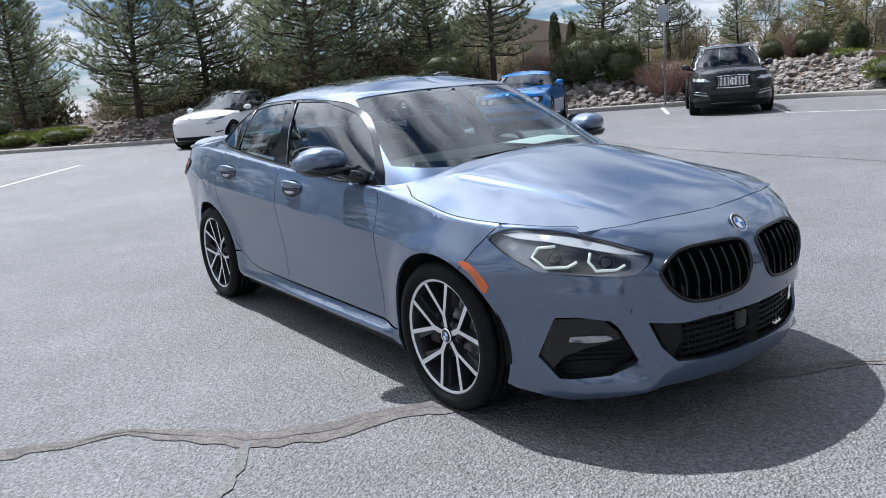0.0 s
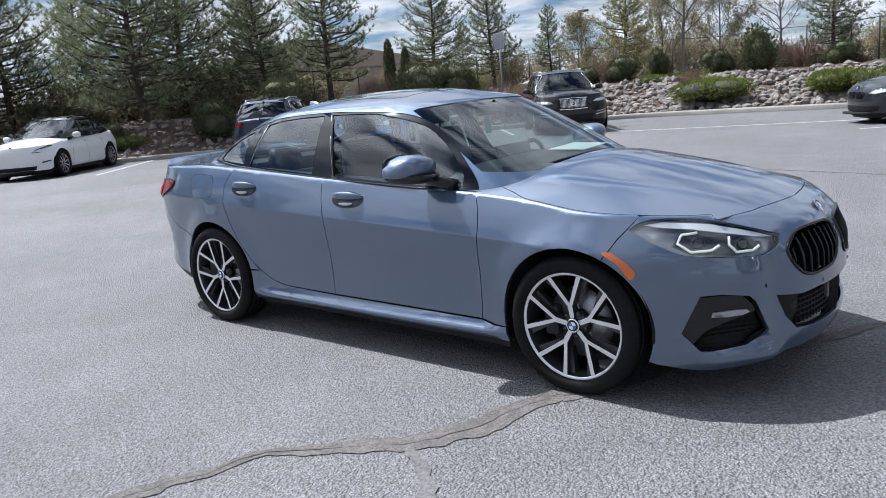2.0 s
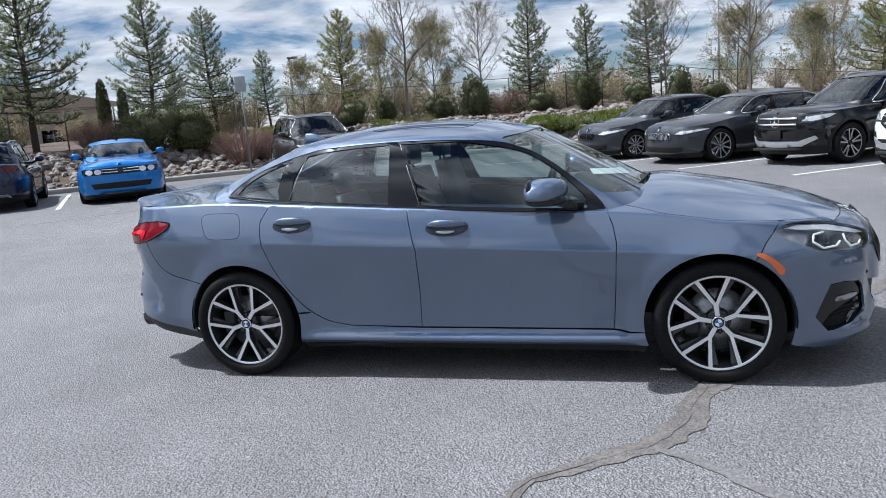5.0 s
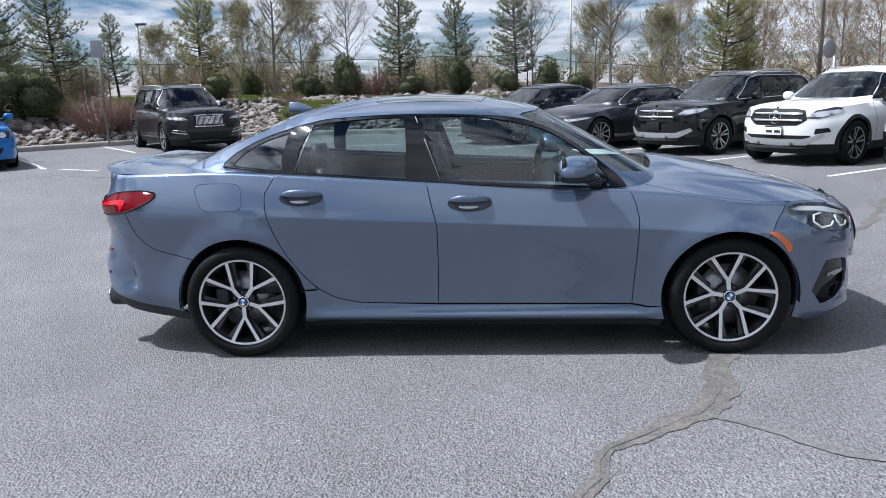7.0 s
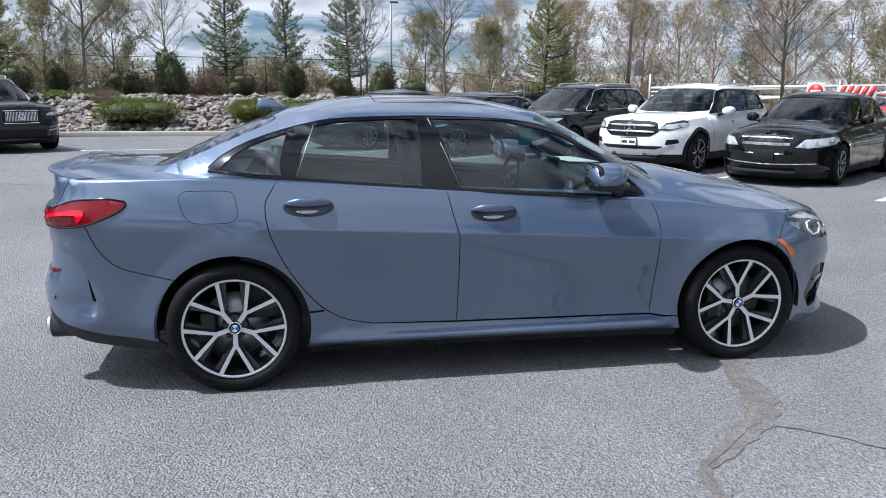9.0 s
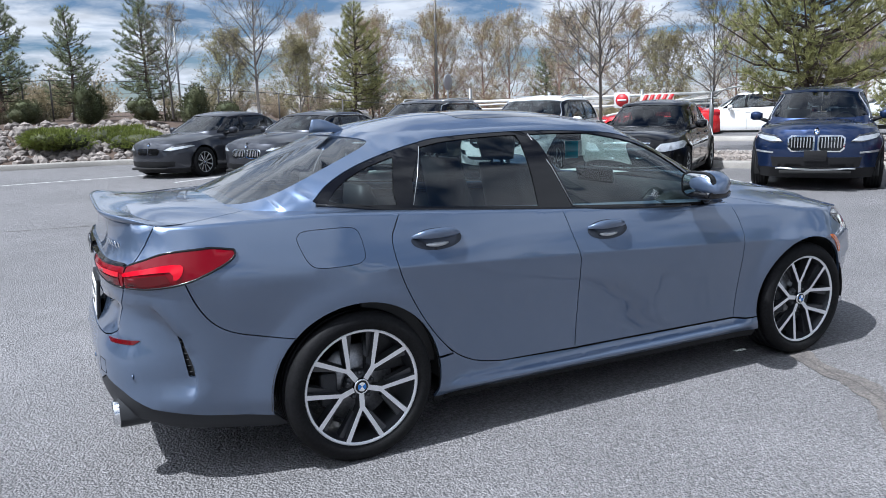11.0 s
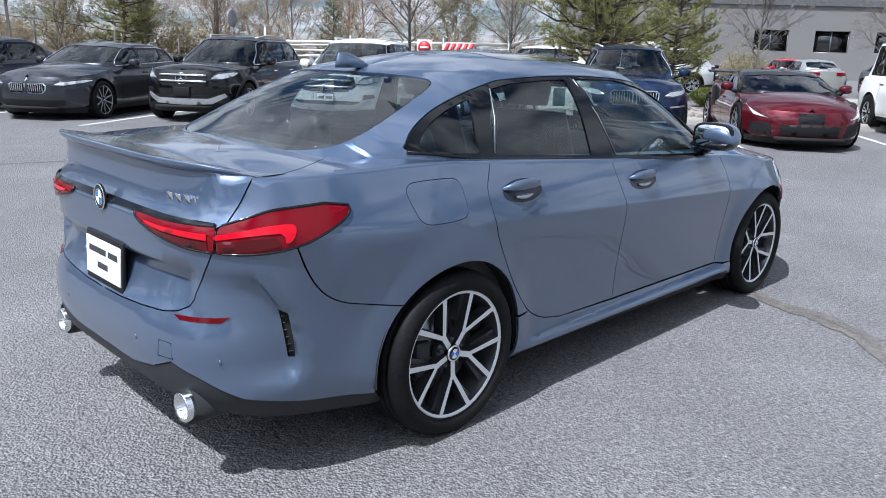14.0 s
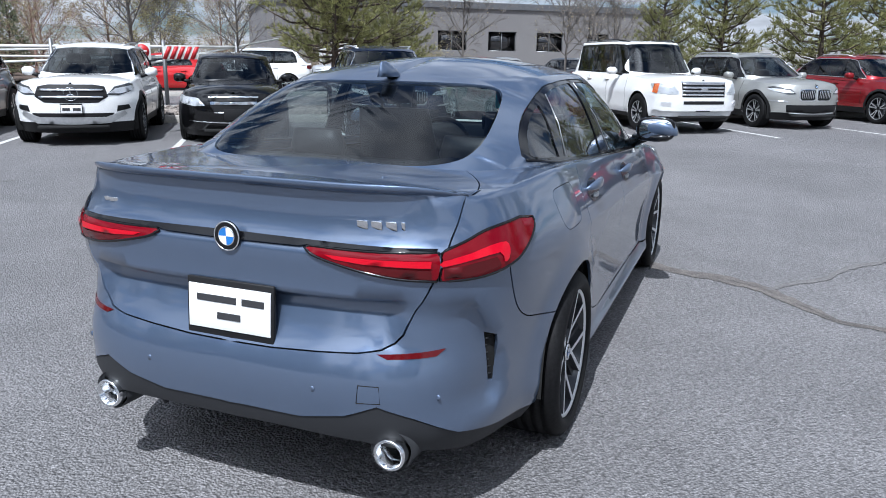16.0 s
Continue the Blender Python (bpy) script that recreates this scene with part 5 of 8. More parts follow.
# bonnet and wings
side_edge = [(x, float(D.half(x)) - .016) for x in np.linspace(1.80, 1.12, 16)]
bonnet_side = curve([(1.925, .565), (1.90, .618), (1.865, float(D.half(1.865)) - .022), (1.82, float(D.half(1.82)) - .017)], 4) + side_edge + curve([(1.12, float(D.half(1.12)) - .016), (1.06, float(D.half(1.06)) - .028), (.99, .744), (.91, .708), (.83, .665)], 4)[1:]
bonnet_front = curve([(2.035, 0), (2.02, .18), (1.985, .38), (1.955, .49), (1.925, .565)], 5)
bonnet_rear = curve([(.83, .665), (.91, .56), (1.0, .32), (1.03, 0)], 5)
mid_line = lambda pts: [(a, b, 2) if abs(b) < 1e-6 else (a, b) for a, b, *_ in pts]
bonnet_front, bonnet_rear = mid_line(bonnet_front), mid_line(bonnet_rear)
panel("bonnet", [(D.at, bonnet_front + bonnet_side + bonnet_rear, ())], "both", h=.04)
wing_top = [p for p in bonnet_side if p[0] < 1.63]
panel("front_wing", [(B.at, D.on_body(1.63, .806) + bx(*door_f[::-1]) + bx((.90, .268)) + archf(188, 62) + bx((1.56, .72)), ()),
                     (D.at, D.on_top(1.63, .806) + [(.80, .665), (.80, .58), (.888, .58)] + wing_top[::-1], ())], "two", label="front wing")

# front bumper with its openings
lamp_f = curve(bx((1.603, .764), (1.655, .791), (1.72, .797)) + fy((.655, .785), (.56, .748), (.446, .697)), 4) + curve(fy((.450, .686), (.50, .648), (.555, .630)), 4)[1:] + curve(fy((.556, .630), (.655, .637)) + bx((1.83, .656), (1.70, .708), (1.606, .760)), 4)[1:]
kidney = curve(fy((.452, .616), (.428, .655), (.365, .690), (.28, .701), (.11, .697), (.045, .680), (.034, .640), (.052, .575), (.085, .528), (.16, .508), (.316, .506), (.40, .540)), 4, True)
low_in = fy((.0, .432), (.28, .438), (.375, .432), (.495, .444), (.45, .345), (.395, .286), (.28, .274), (.0, .272))
fog = bx((1.800, .318), (1.868, .470)) + fy((.735, .478), (.690, .482), (.612, .466), (.590, .440), (.527, .305), (.535, .288), (.60, .250)) + bx((1.90, .236), (1.865, .236))
nose_tip = [(0.0, .16, 2), (0.0, .5, 2)]
lip = bx((1.71, .178), (1.80, .152), (1.877, .142)) + fy((.60, .150), (.49, .178), (.40, .186), (.2, .190)) + nose_tip
front_bumper = panel("front_bumper", [(B.at, D.on_body(9, 1.63) + bx((1.56, .72)) + archf(62, -20) + lip, (lamp_f, kidney, low_in, fog)),
                                      (D.at, D.on_top(9, 1.63) + [p for p in bonnet_side if p[0] >= 1.63][::-1] + bonnet_front[::-1], ())], "both", label="front bumper")[0]
SHORT = dict(gap=0, h=.03, rim=.004)


def recess(name, outline, depth, material, parent, label="", surf=B.at, sides="two"):
    """A floor behind an opening, sunk by the depth."""
    return panel(name, [(surf, outline, ())], sides, material, parent, label, gap=-.01, h=.05, rim=0, off=-depth)


recess("grille_backing", kidney, .05, VOID, front_bumper)
recess("intake_backing", low_in, .06, VOID, front_bumper, sides="both")
recess("fog_lamp_recess", fog, .055, VOID, front_bumper)
panel("fog_lamp_panel", [(B.at, bx((1.797, .312), (1.858, .468), (1.94, .476), (2.010, .470), (2.045, .42), (2.050, .392), (1.95, .352), (1.885, .318), (1.83, .250), (1.805, .27)), ())], "two", GLOSS_BLACK, front_bumper, "gloss black fog lamp surround", gap=.002, rim=.03, off=-.014)


def along(surf, pts, off=0.0):
    """Places on a surface, lifted by off."""
    a, b = np.array(pts, float)[:, :2].T
    e = 1e-3
    n = np.cross(surf(a + e, b) - surf(a - e, b), surf(a, b + e) - surf(a, b - e))
    return surf(a, b) + off * n / np.linalg.norm(n, axis=1)[:, None]


def strip(surf, pts, r, sides, material, parent, name, label="", off=0.0, n=8, closed=False):
    """A round bar laid along a line on a surface."""
    p = along(surf, pts + pts[:1] if closed else pts, off)
    for k in {"two": (-1, 1), "r": (-1,), "l": (1,)}[sides]:
        bm = bmesh.new()
        tube(bm, [(v[0], k * v[1], v[2]) for v in p], r, n)
        bmesh.ops.recalc_face_normals(bm, faces=bm.faces[:])
        part(name, bm, material, parent, label)


strip(B.at, kidney, .008, "two", GLOSS_BLACK, front_bumper, "grille_frame", "gloss black kidney-shaped grille frame", closed=True)
k_top = spl((.03, .672), (.06, .692), (.28, .699), (.37, .688), (.45, .63))
k_low = spl((.03, .64), (.06, .57), (.1, .525), (.16, .512), (.32, .51), (.40, .542), (.45, .60))
for i in range(8):
    y = .066 + i * .0515
    for k in (-1, 1):
        bm = bmesh.new()
        q = []
        for j in range(6):
            z = float(k_low(y)) + .006 + (float(k_top(y)) - float(k_low(y)) - .012) * j / 5
            c = along(B.at, [B.y(y, z)], -.022)[0]
            q.append((c[0], k * c[1], c[2]))
        v = [[bm.verts.new((x + dx, yy + dy, z)) for dx, dy in ((.022, -.003), (.026, 0), (.022, .003), (-.02, .0045), (-.02, -.0045))] for x, yy, z in q]
        for a, b in zip(v, v[1:]):
            for t in range(5):
                bm.faces.new((a[t], a[(t + 1) % 5], b[(t + 1) % 5], b[t]))
        bm.faces.new(v[0])
        bm.faces.new(v[-1])
        bmesh.ops.recalc_face_normals(bm, faces=bm.faces[:])
        part("grille_slat", bm, GLOSS_BLACK, front_bumper, smooth=False)
# lower intake: mesh bars, sensor box, splitter
for z in (.295, .320, .345, .370, .395, .420):
    pts = [B.y(y, z) for y in np.linspace(.0, .36 + (z - .29) * .5, 12)]
    p = along(B.at, pts, -.035)
    bm = bmesh.new()
    tube(bm, [(v[0], -v[1], v[2]) for v in p[::-1]] + [tuple(v) for v in p[1:]], .005, 6)
    part("intake_bar", bm, PLASTIC, front_bumper)
bm = bmesh.new()
for y in np.linspace(-.36, .36, 25):
    c = along(B.at, [B.y(abs(y) + .001, .357)], -.038)[0]
    box(bm, (.006, .004, .14), pose(c[0], y, .357))
part("intake_mesh", bm, PLASTIC, front_bumper, "black mesh of the lower intake")
bm = bmesh.new()
box(bm, (.05, .13, .085), pose(2.178, -.035, .375), .01)
part("sensor_box", bm, GLOSS_BLACK, front_bumper, "black radar sensor cover")
panel("intake_corner", [(B.at, fy((.375, .430), (.488, .440), (.447, .348), (.40, .292), (.365, .36)), ())], "two", PLASTIC, front_bumper, "black corner of the lower intake", gap=0, rim=0, off=-.03)
for i in range(4):
    strip(B.at, bx((1.86 + .02 * (i > 2), .252 + .024 * i), (1.95, .252 + .026 * i), (2.03 + .01 * i, .258 + .026 * i)), .0045, "two", PLASTIC, front_bumper, "fog_vent_bar", off=-.035, n=6)
fogs = panel("fog_lamp", [(B.at, bx((1.905, .382), (1.912, .402), (1.97, .408), (2.018, .408), (2.030, .396), (2.01, .386), (1.96, .380)), ())], "two", LAMP_GREY, front_bumper, "small clear fog lamp", gap=0, rim=.012, off=-.006)
panel("splitter", [(B.at, fy((0, .190), (.2, .19), (.40, .186), (.49, .178)) + fy((.47, .145), (.2, .14), (.0, .14)), ())], "both", GLOSS_BLACK, front_bumper, "gloss black chin", gap=0, rim=.02, off=-.012)
panel("side_marker", [(B.at, curve(bx((1.512, .667), (1.545, .672), (1.60, .637), (1.643, .588), (1.622, .560), (1.575, .622)), 4, True), ())], "two", AMBER, front_bumper, "amber side marker lamp", gap=0, rim=.006, off=.003)
for y, z in ((.55, .50), (.22, .46)):
    for k in (-1, 1):
        c = along(B.at, [B.y(y, z)])[0]
        bm = bmesh.new()
        lathe(bm, [(.0005, .0006), (.009, .0006), (.0095, -.002)], 16, pose(c[0], k * c[1], c[2], 0, 0, -90 - k * 40 * y / .55 + (0 if k > 0 else 0)))
        part("parking_sensor", bm, PAINT, front_bumper)

# headlamps: bowl, two hexagon light rings, projectors, clear cover
lamps = recess("headlamp", lamp_f, .040, LAMP_GREY, saloon, "clear swept-back headlamp with two hexagonal light rings")
bars = panel("lamp_upper_bar", [(B.at, bx((1.655, .780), (1.72, .789)) + fy((.64, .771), (.56, .737), (.475, .697), (.55, .708), (.625, .732), (.70, .757)) + bx((1.72, .768)), ())], "two", LAMP_BOWL, saloon, "bright upper reflector bar", gap=0, rim=.004, off=-.008)
fields = panel("lamp_dark_field", [(B.at, bx((1.79, .748), (1.90, .733), (1.97, .717), (2.06, .690), (2.07, .655), (1.99, .648), (1.85, .662), (1.775, .700)), ())], "two", LAMP_DARK, saloon, "dark field behind the light rings", gap=0, rim=.004, off=-.030)
for side, lamp, bar, field in zip((-1, 1), lamps, bars, fields):
    bar.parent = field.parent = lamp
    for hexa, mid in ((((1.849, .744), (1.798, .738), (1.790, .705), (1.842, .669), (1.91, .671), (1.932, .689)), (1.862, .706)), (((1.955, .718), (1.962, .688), (1.990, .656), (2.038, .656), (2.052, .670)), (2.005, .688))):
        hexa = bx(*hexa)
        q = along(B.at, [p for a, b in zip(hexa, hexa[1:]) for p in [(a[0] + (b[0] - a[0]) * t, a[1] + (b[1] - a[1]) * t) for t in (0, .5)]] + [hexa[-1]], -.012)
        bm = bmesh.new()
        tube(bm, [(v[0], side * v[1], v[2]) for v in q], .0055, 8)
        part("light_ring", bm, DRL, lamp, "glowing hexagonal daytime light")
        c = along(B.at, [B.x(*mid)], -.030)[0]
        bm = bmesh.new()
        bmesh.ops.create_uvsphere(bm, u_segments=18, v_segments=12, radius=.024, matrix=pose(c[0], side * c[1], c[2]))
        part("projector_lens", bm, BLACK_GLASS, lamp, "round projector lens")
        bm = bmesh.new()
        lathe(bm, [(.024, .010), (.030, .012), (.034, -.012)], 24, pose(c[0], side * c[1], c[2], 0, 0, -90 + side * 45))
        part("projector_ring", bm, LAMP_DARK, lamp)
covers = panel("lamp_cover", [(B.at, lamp_f, ())], "two", LENS, saloon, "clear headlamp cover", gap=.001, h=.04, rim=0)
for c, lamp in zip(covers, lamps):
    c.parent = lamp
    c.visible_shadow = False

# quarters, sills, rear bumper
seam_r = curve([(-1.985, .826), (-1.95, .74), (-1.90, .668), (-1.83, .622), (-1.72, .592), (-1.597, .568)], 4)
boot_side = curve([(-1.70, .555), (-1.80, .620), (-1.90, .668), (-2.0, .688), (-2.06, float(D.half(-2.06)))], 4)
xb = -2.06
flap = curve(bx((-1.560, .945), (-1.553, .968), (-1.525, .980), (-1.44, .982), (-1.36, .980), (-1.325, .974), (-1.306, .950), (-1.296, .880), (-1.305, .852), (-1.335, .840), (-1.42, .837), (-1.49, .840), (-1.522, .856), (-1.540, .885)), 3, True)
panel("rear_quarter", [(B.at, D.on_body(-1.112, xb) + ry((.680, 1.0), (.676, .965), (.665, .90), (.650, .828)) + bx(*seam_r) + archr(136.3, 11) + bx((-.902, .388)) + bx(*[p for p in door_r if p[1] > .40][::-1]), (flap,)),
                       (D.at, D.on_top(-1.112, xb) + boot_side[::-1] + [(-1.60, .45), (-1.35, .52), (-1.112, .60)], ())], "two", label="rear quarter panel")
panel("fuel_flap", [(B.at, flap, ())], "r", label="rounded fuel filler flap", gap=.0002)
panel("sill", [(B.at, bx((-.902, .384)) + bx(*[p for p in door_r if p[1] <= .40]) + bx((-.237, .29), (.82, .278), (.90, .264)) + archf(188, 200) + bx((.80, .196), (-.80, .196)) + archr(-20, 10), ())], "two", label="painted side sill", gap=.0025)
panel("sill_trim", [(B.at, bx((.985, .197), (-.985, .197), (-.97, .15), (.97, .15)), ())], "two", PLASTIC, label="black lower sill trim", gap=0, off=-.012)
bump_low = ry((.255, .368), (.40, .395), (.50, .436), (.602, .398), (.70, .332)) + bx((-1.95, .292), (-1.688, .258))
vent = bx((-2.037, .618), (-2.008, .612), (-1.990, .448), (-2.010, .455))
boot_line = ry((.648, .826), (.608, .745), (.582, .694), (.562, .645), (.540, .618), (.50, .600), (.43, .587), (.30, .577), (.15, .568))
tail_mid = lambda z: (*B.end(z), 2)
rear_bumper = panel("rear_bumper", [(B.at, boot_line + [tail_mid(.566), tail_mid(.368)] + bump_low + archr(-171, -223.7) + bx(*seam_r[::-1]), (vent,))], "both", label="rear bumper")[0]
panel("diffuser", [(B.at, [tail_mid(.368)] + bump_low + bx((-1.62, .188), (-1.85, .208), (-2.06, .236)) + ry((.66, .258), (.56, .282), (.44, .306), (.2, .314)) + [tail_mid(.312)], ())], "both", GREY_PLASTIC, rear_bumper, "dark grey plastic diffuser", gap=.001, off=-.004)
recess("vent_backing", vent, .02, VOID, rear_bumper)
for i in range(6):
    z = .47 + i * .025
    for k in (-1, 1):
        c = along(B.at, [B.x(-2.0 - (z - .45) * .16, z)], -.006)[0]
        bm = bmesh.new()
        box(bm, (.022, .006, .004), pose(c[0], k * c[1], z, 0, 0, k * 25))
        part("vent_rib", bm, GREY_PLASTIC, rear_bumper)
panel("reflector", [(B.at, ry((.488, .589), (.672, .600), (.650, .581), (.52, .576)), ())], "two", DEEP_RED, rear_bumper, "long dark red reflector", gap=0, rim=.006, off=.003)
for y, z in ((.30, .47), (.66, .46)):
    for k in (-1, 1):
        c = along(B.at, [B.y(y, z, True)])[0]
        bm = bmesh.new()
        lathe(bm, [(.0005, .0008), (.009, .0008), (.0095, -.002)], 16, pose(c[0], k * c[1], c[2], 0, 0, 90 + k * 12))
        part("parking_sensor", bm, PAINT, rear_bumper)
strip(B.at, ry((.44, .445), (.51, .448), (.505, .50), (.445, .50)), .0016, "r", VOID, rear_bumper, "tow_eye_cover", "square tow eye cover", closed=True)
for y in (-.30, -.1, .1, .30):
    bm = bmesh.new()
    box(bm, (.06, .012, .03), pose(-2.225, y, .308, 0, -18, 0), .004)
    part("diffuser_fin", bm, GREY_PLASTIC, rear_bumper)
for k in (-1, 1):
    bm = bmesh.new()
    lathe(bm, [(.036, -.10), (.040, .0), (.047, .004), (.050, -.002), (.050, -.12)], 36, pose(-2.262, k * .532, .285, 0, 0, 90))
    part("exhaust_tip", bm, CHROME, saloon, "polished round exhaust tip")
    bm = bmesh.new()
    lathe(bm, [(.0005, -.09), (.037, -.09)], 24, pose(-2.262, k * .532, .285, 0, 0, 90))
    part("exhaust_throat", bm, VOID, saloon)
    bm = bmesh.new()
    lathe(bm, [(.056, -.01), (.066, .008), (.068, -.10)], 30, pose(-2.235, k * .532, .29, 0, 0, 90))
    part("exhaust_collar", bm, GREY_PLASTIC, rear_bumper)

# boot lid with spoiler, lamps, badges, plate
boot = panel("boot_lid", [(B.at, D.on_body(xb, -9) + [tail_mid(.566)] + boot_line[::-1] + ry((.665, .90), (.676, .965), (.680, 1.0)), ()),
                          (D.at, D.on_top(xb, -9) + [(-1.9, 0, 2), (-1.66, 0, 2), (-1.665, .3), (-1.68, .45)] + boot_side, ())], "both", label="boot lid")[0]
bm = bmesh.new()
rows = []
for y in np.linspace(-.69, .69, 61):
    k = 1 - max(0, (abs(y) - .50) / .19) ** 2
    xe = float(np.interp(abs(y), D.y[::-1][:34], D.x[::-1][:34]))
    zd = [float(D.at(np.array([xe + d]), np.array([abs(y)]))[0, 2]) for d in (.20, .12)]
    ze = float(np.interp(abs(y), D.y[::-1][:34], D.z[::-1][:34]))
    zt = ze + .014 * k
    rows.append([bm.verts.new(v) for v in ((xe + .12, y, zd[1] - .003), (xe + .09, y, zd[1] + .001), (xe + .04, y, max(zt - .006, ze + .002)), (xe - .004, y, zt), (xe - .019 * k, y, zt + .003 * k), (xe - .023 * k, y, zt),
                                           (xe - .021 * k, y, zt - .012 * k), (xe - .008 * k, y, ze - .010 * k), (xe + .004, y, ze - .014))])
for a, b in zip(rows, rows[1:]):
    for j in range(8):
        bm.faces.new((a[j], a[j + 1], b[j + 1], b[j]))
bmesh.ops.recalc_face_normals(bm, faces=bm.faces[:])
part("spoiler", bm, PAINT, boot, "slim lip spoiler in body colour")
lamp_out = curve(bx((-1.800, .938), (-1.800, .918), (-1.835, .890), (-1.93, .848), (-2.02, .823)) + ry((.735, .812), (.653, .811)), 4) + ry((.653, .885)) + curve(ry((.66, .893), (.70, .913)) + bx((-2.03, .938), (-1.88, .950)), 4)
lamp_in = curve(ry((.645, .811), (.54, .817), (.42, .836), (.31, .860), (.262, .880)), 4) + curve(ry((.275, .886), (.45, .884), (.645, .887)), 4)
outs = panel("tail_lamp", [(B.at, lamp_out, ())], "two", RED_LENS, saloon, "wrap-round dark red tail lamp", gap=0, h=.03, rim=.012, off=.006)
ins = panel("boot_tail_lamp", [(B.at, lamp_in, ())], "two", RED_LENS, saloon, "dark red inner tail lamp", gap=0, h=.03, rim=.012, off=.006)
for ob in ins:
    ob.parent = boot
for o in (lamp_out, lamp_in):
    strip(B.at, o, .0045, "two", GLOSS_BLACK, saloon, "lamp_seal", "black seal round the tail lamp", off=.005, closed=True)
for lamp, k in zip(outs, (-1, 1)):
    for name, pts, m, o in (("lamp_light_bar", curve(ry((.66, .868), (.72, .880)) + bx((-2.05, .893), (-1.99, .895), (-1.985, .875), (-2.0, .85)) + bx((-2.02, .846), (-2.03, .872)) + ry((.72, .864), (.66, .853)), 2, True), BRIGHT_RED, .0085),
                            ("lamp_dark_field", ry((.662, .848), (.73, .856)) + bx((-2.045, .862), (-2.03, .836)) + ry((.73, .821), (.662, .820)), DEEP_RED, .0075)):
        bm = bmesh.new()
        sheet(bm, B.at, pts, (), .03, 0, o)
        finish(bm, "r" if k < 0 else "l", 0)
        part(name, bm, m, lamp)
for lamp, k in zip(ins, (-1, 1)):
    for name, pts, m, o in (("lamp_light_bar", ry((.632, .868), (.45, .868), (.33, .871), (.36, .860), (.45, .853), (.632, .850)), BRIGHT_RED, .0085),
                            ("lamp_dark_field", ry((.632, .844), (.46, .848), (.40, .852), (.45, .838), (.54, .824), (.632, .818)), DEEP_RED, .0075)):
        bm = bmesh.new()
        sheet(bm, B.at, pts, (), .03, 0, o)
        finish(bm, "r" if k < 0 else "l", 0)
        part(name, bm, m, lamp)
panel("boot_trim", [(B.at, ry((.0001, .902), (.30, .900), (.64, .896), (.64, .886), (.27, .886), (.24, .882), (.0001, .880)), ())], "both", GLOSS_BLACK, boot, "gloss black strip across the boot", gap=0, h=.02, rim=.012, off=.010)
roundel(boot, pose(-2.258, 0, .893, 0, 0, 90), .046)
roundel(front_bumper, pose(2.142, 0, .735, 38, 0, -90), .041)
number_plate(saloon, pose(-2.262, .002, .660, 0, 0, 90) @ pose(0, 0, 0, 4), rows=2, h=.172)
for y0, ww in ((-.425, .034), (-.467, .034), (-.509, .034), (-.542, .012)):
    c = along(B.at, [B.y(-y0, .956, True)], .003)[0]
    bm = bmesh.new()
    box(bm, (.005, ww, .027), pose(c[0], y0, .956, 0, -12, 0), .002)
    part("badge_figure", bm, CHROME, boot, "small chrome model figure as a plain bar")
for y0, ww in ((.53, .022), (.495, .036)):
    c = along(B.at, [B.y(y0, .953, True)], .003)[0]
    bm = bmesh.new()
    box(bm, (.004, ww, .014), pose(c[0], y0, .953, 0, -12, 0), .001)
    part("drive_badge", bm, CHROME, boot, "tiny chrome badge as a plain bar")

# greenhouse: pillars and roof in one skin, frames, panes
cap_s, cap_p, cap = roof_cap(G, RAIL, .086)
rail_line = [(s, RAIL, 1) for s in cap_s]
foot = [(s, float(shoulder(G.at(s, .95)[0])) - .03) for s in np.linspace(G.end(1.0)[0], 0, 60)]
foot = [(s, max(.88, min(z, 1.0))) for s, z in foot]
foot[0] = (G.end(1.0)[0], 1.0)
gy = lambda *pts: [G.y(y, z) for y, z in pts]
gr = lambda *pts: [G.y(y, z, True) for y, z in pts]
wind = curve([(0, .965)] + gy((.30, .966), (.54, .971), (.688, .988)), 4) + curve(gy((.540, 1.299), (.49, 1.311), (.25, 1.325)) + [(0, 1.328)], 4)
rear = [(G.end(1.058)[0], 1.058, 2)] + curve([(G.end(1.058)[0], 1.058)] + gr((.30, 1.060), (.44, 1.066), (.515, 1.085), (.540, 1.12)), 4) + curve(gr((.540, 1.16), (.522, 1.23), (.490, 1.285), (.43, 1.308), (.25, 1.317)) + [(G.end(1.319)[0], 1.319)], 4) + [(G.end(z)[0], z, 2) for z in np.linspace(1.315, 1.062, 12)]
side_win = curve(gx((-1.440, 1.078), (-1.365, 1.139), (-1.25, 1.198), (-1.11, 1.247), (-.95, 1.288), (-.784, 1.312), (-.335, 1.322), (.104, 1.300), (.345, 1.248), (.50, 1.168), (.632, 1.07), (.80, .905)), 4) \
    + curve(gx((.80, .898), (.4, .921), (-.085, .950), (-.65, .991), (-1.153, 1.028), (-1.36, 1.052), (-1.43, 1.068)), 4)
sunroof = [(-.60, 0), (-.60, .36), (-.56, .40), (-.02, .40), (.02, .36), (.05, 0)]
bm = bmesh.new()
sheet(bm, G.at, rail_line + [(G.end(z)[0], z, 2) for z in np.linspace(1.33, 1.005, 14)] + foot, (wind, side_win, rear), .035, .001)
sheet(bm, cap, [(p[0], p[1], 1) for p in cap_p], (sunroof,), .04, .001)
finish(bm, "both", .012)
roof = part("roof", bm, PAINT, saloon, "painted roof with its pillars")
panel("sunroof", [(cap, sunroof, ())], "both", BLACK_GLASS, roof, "black glass sunroof", gap=.003, off=.001)
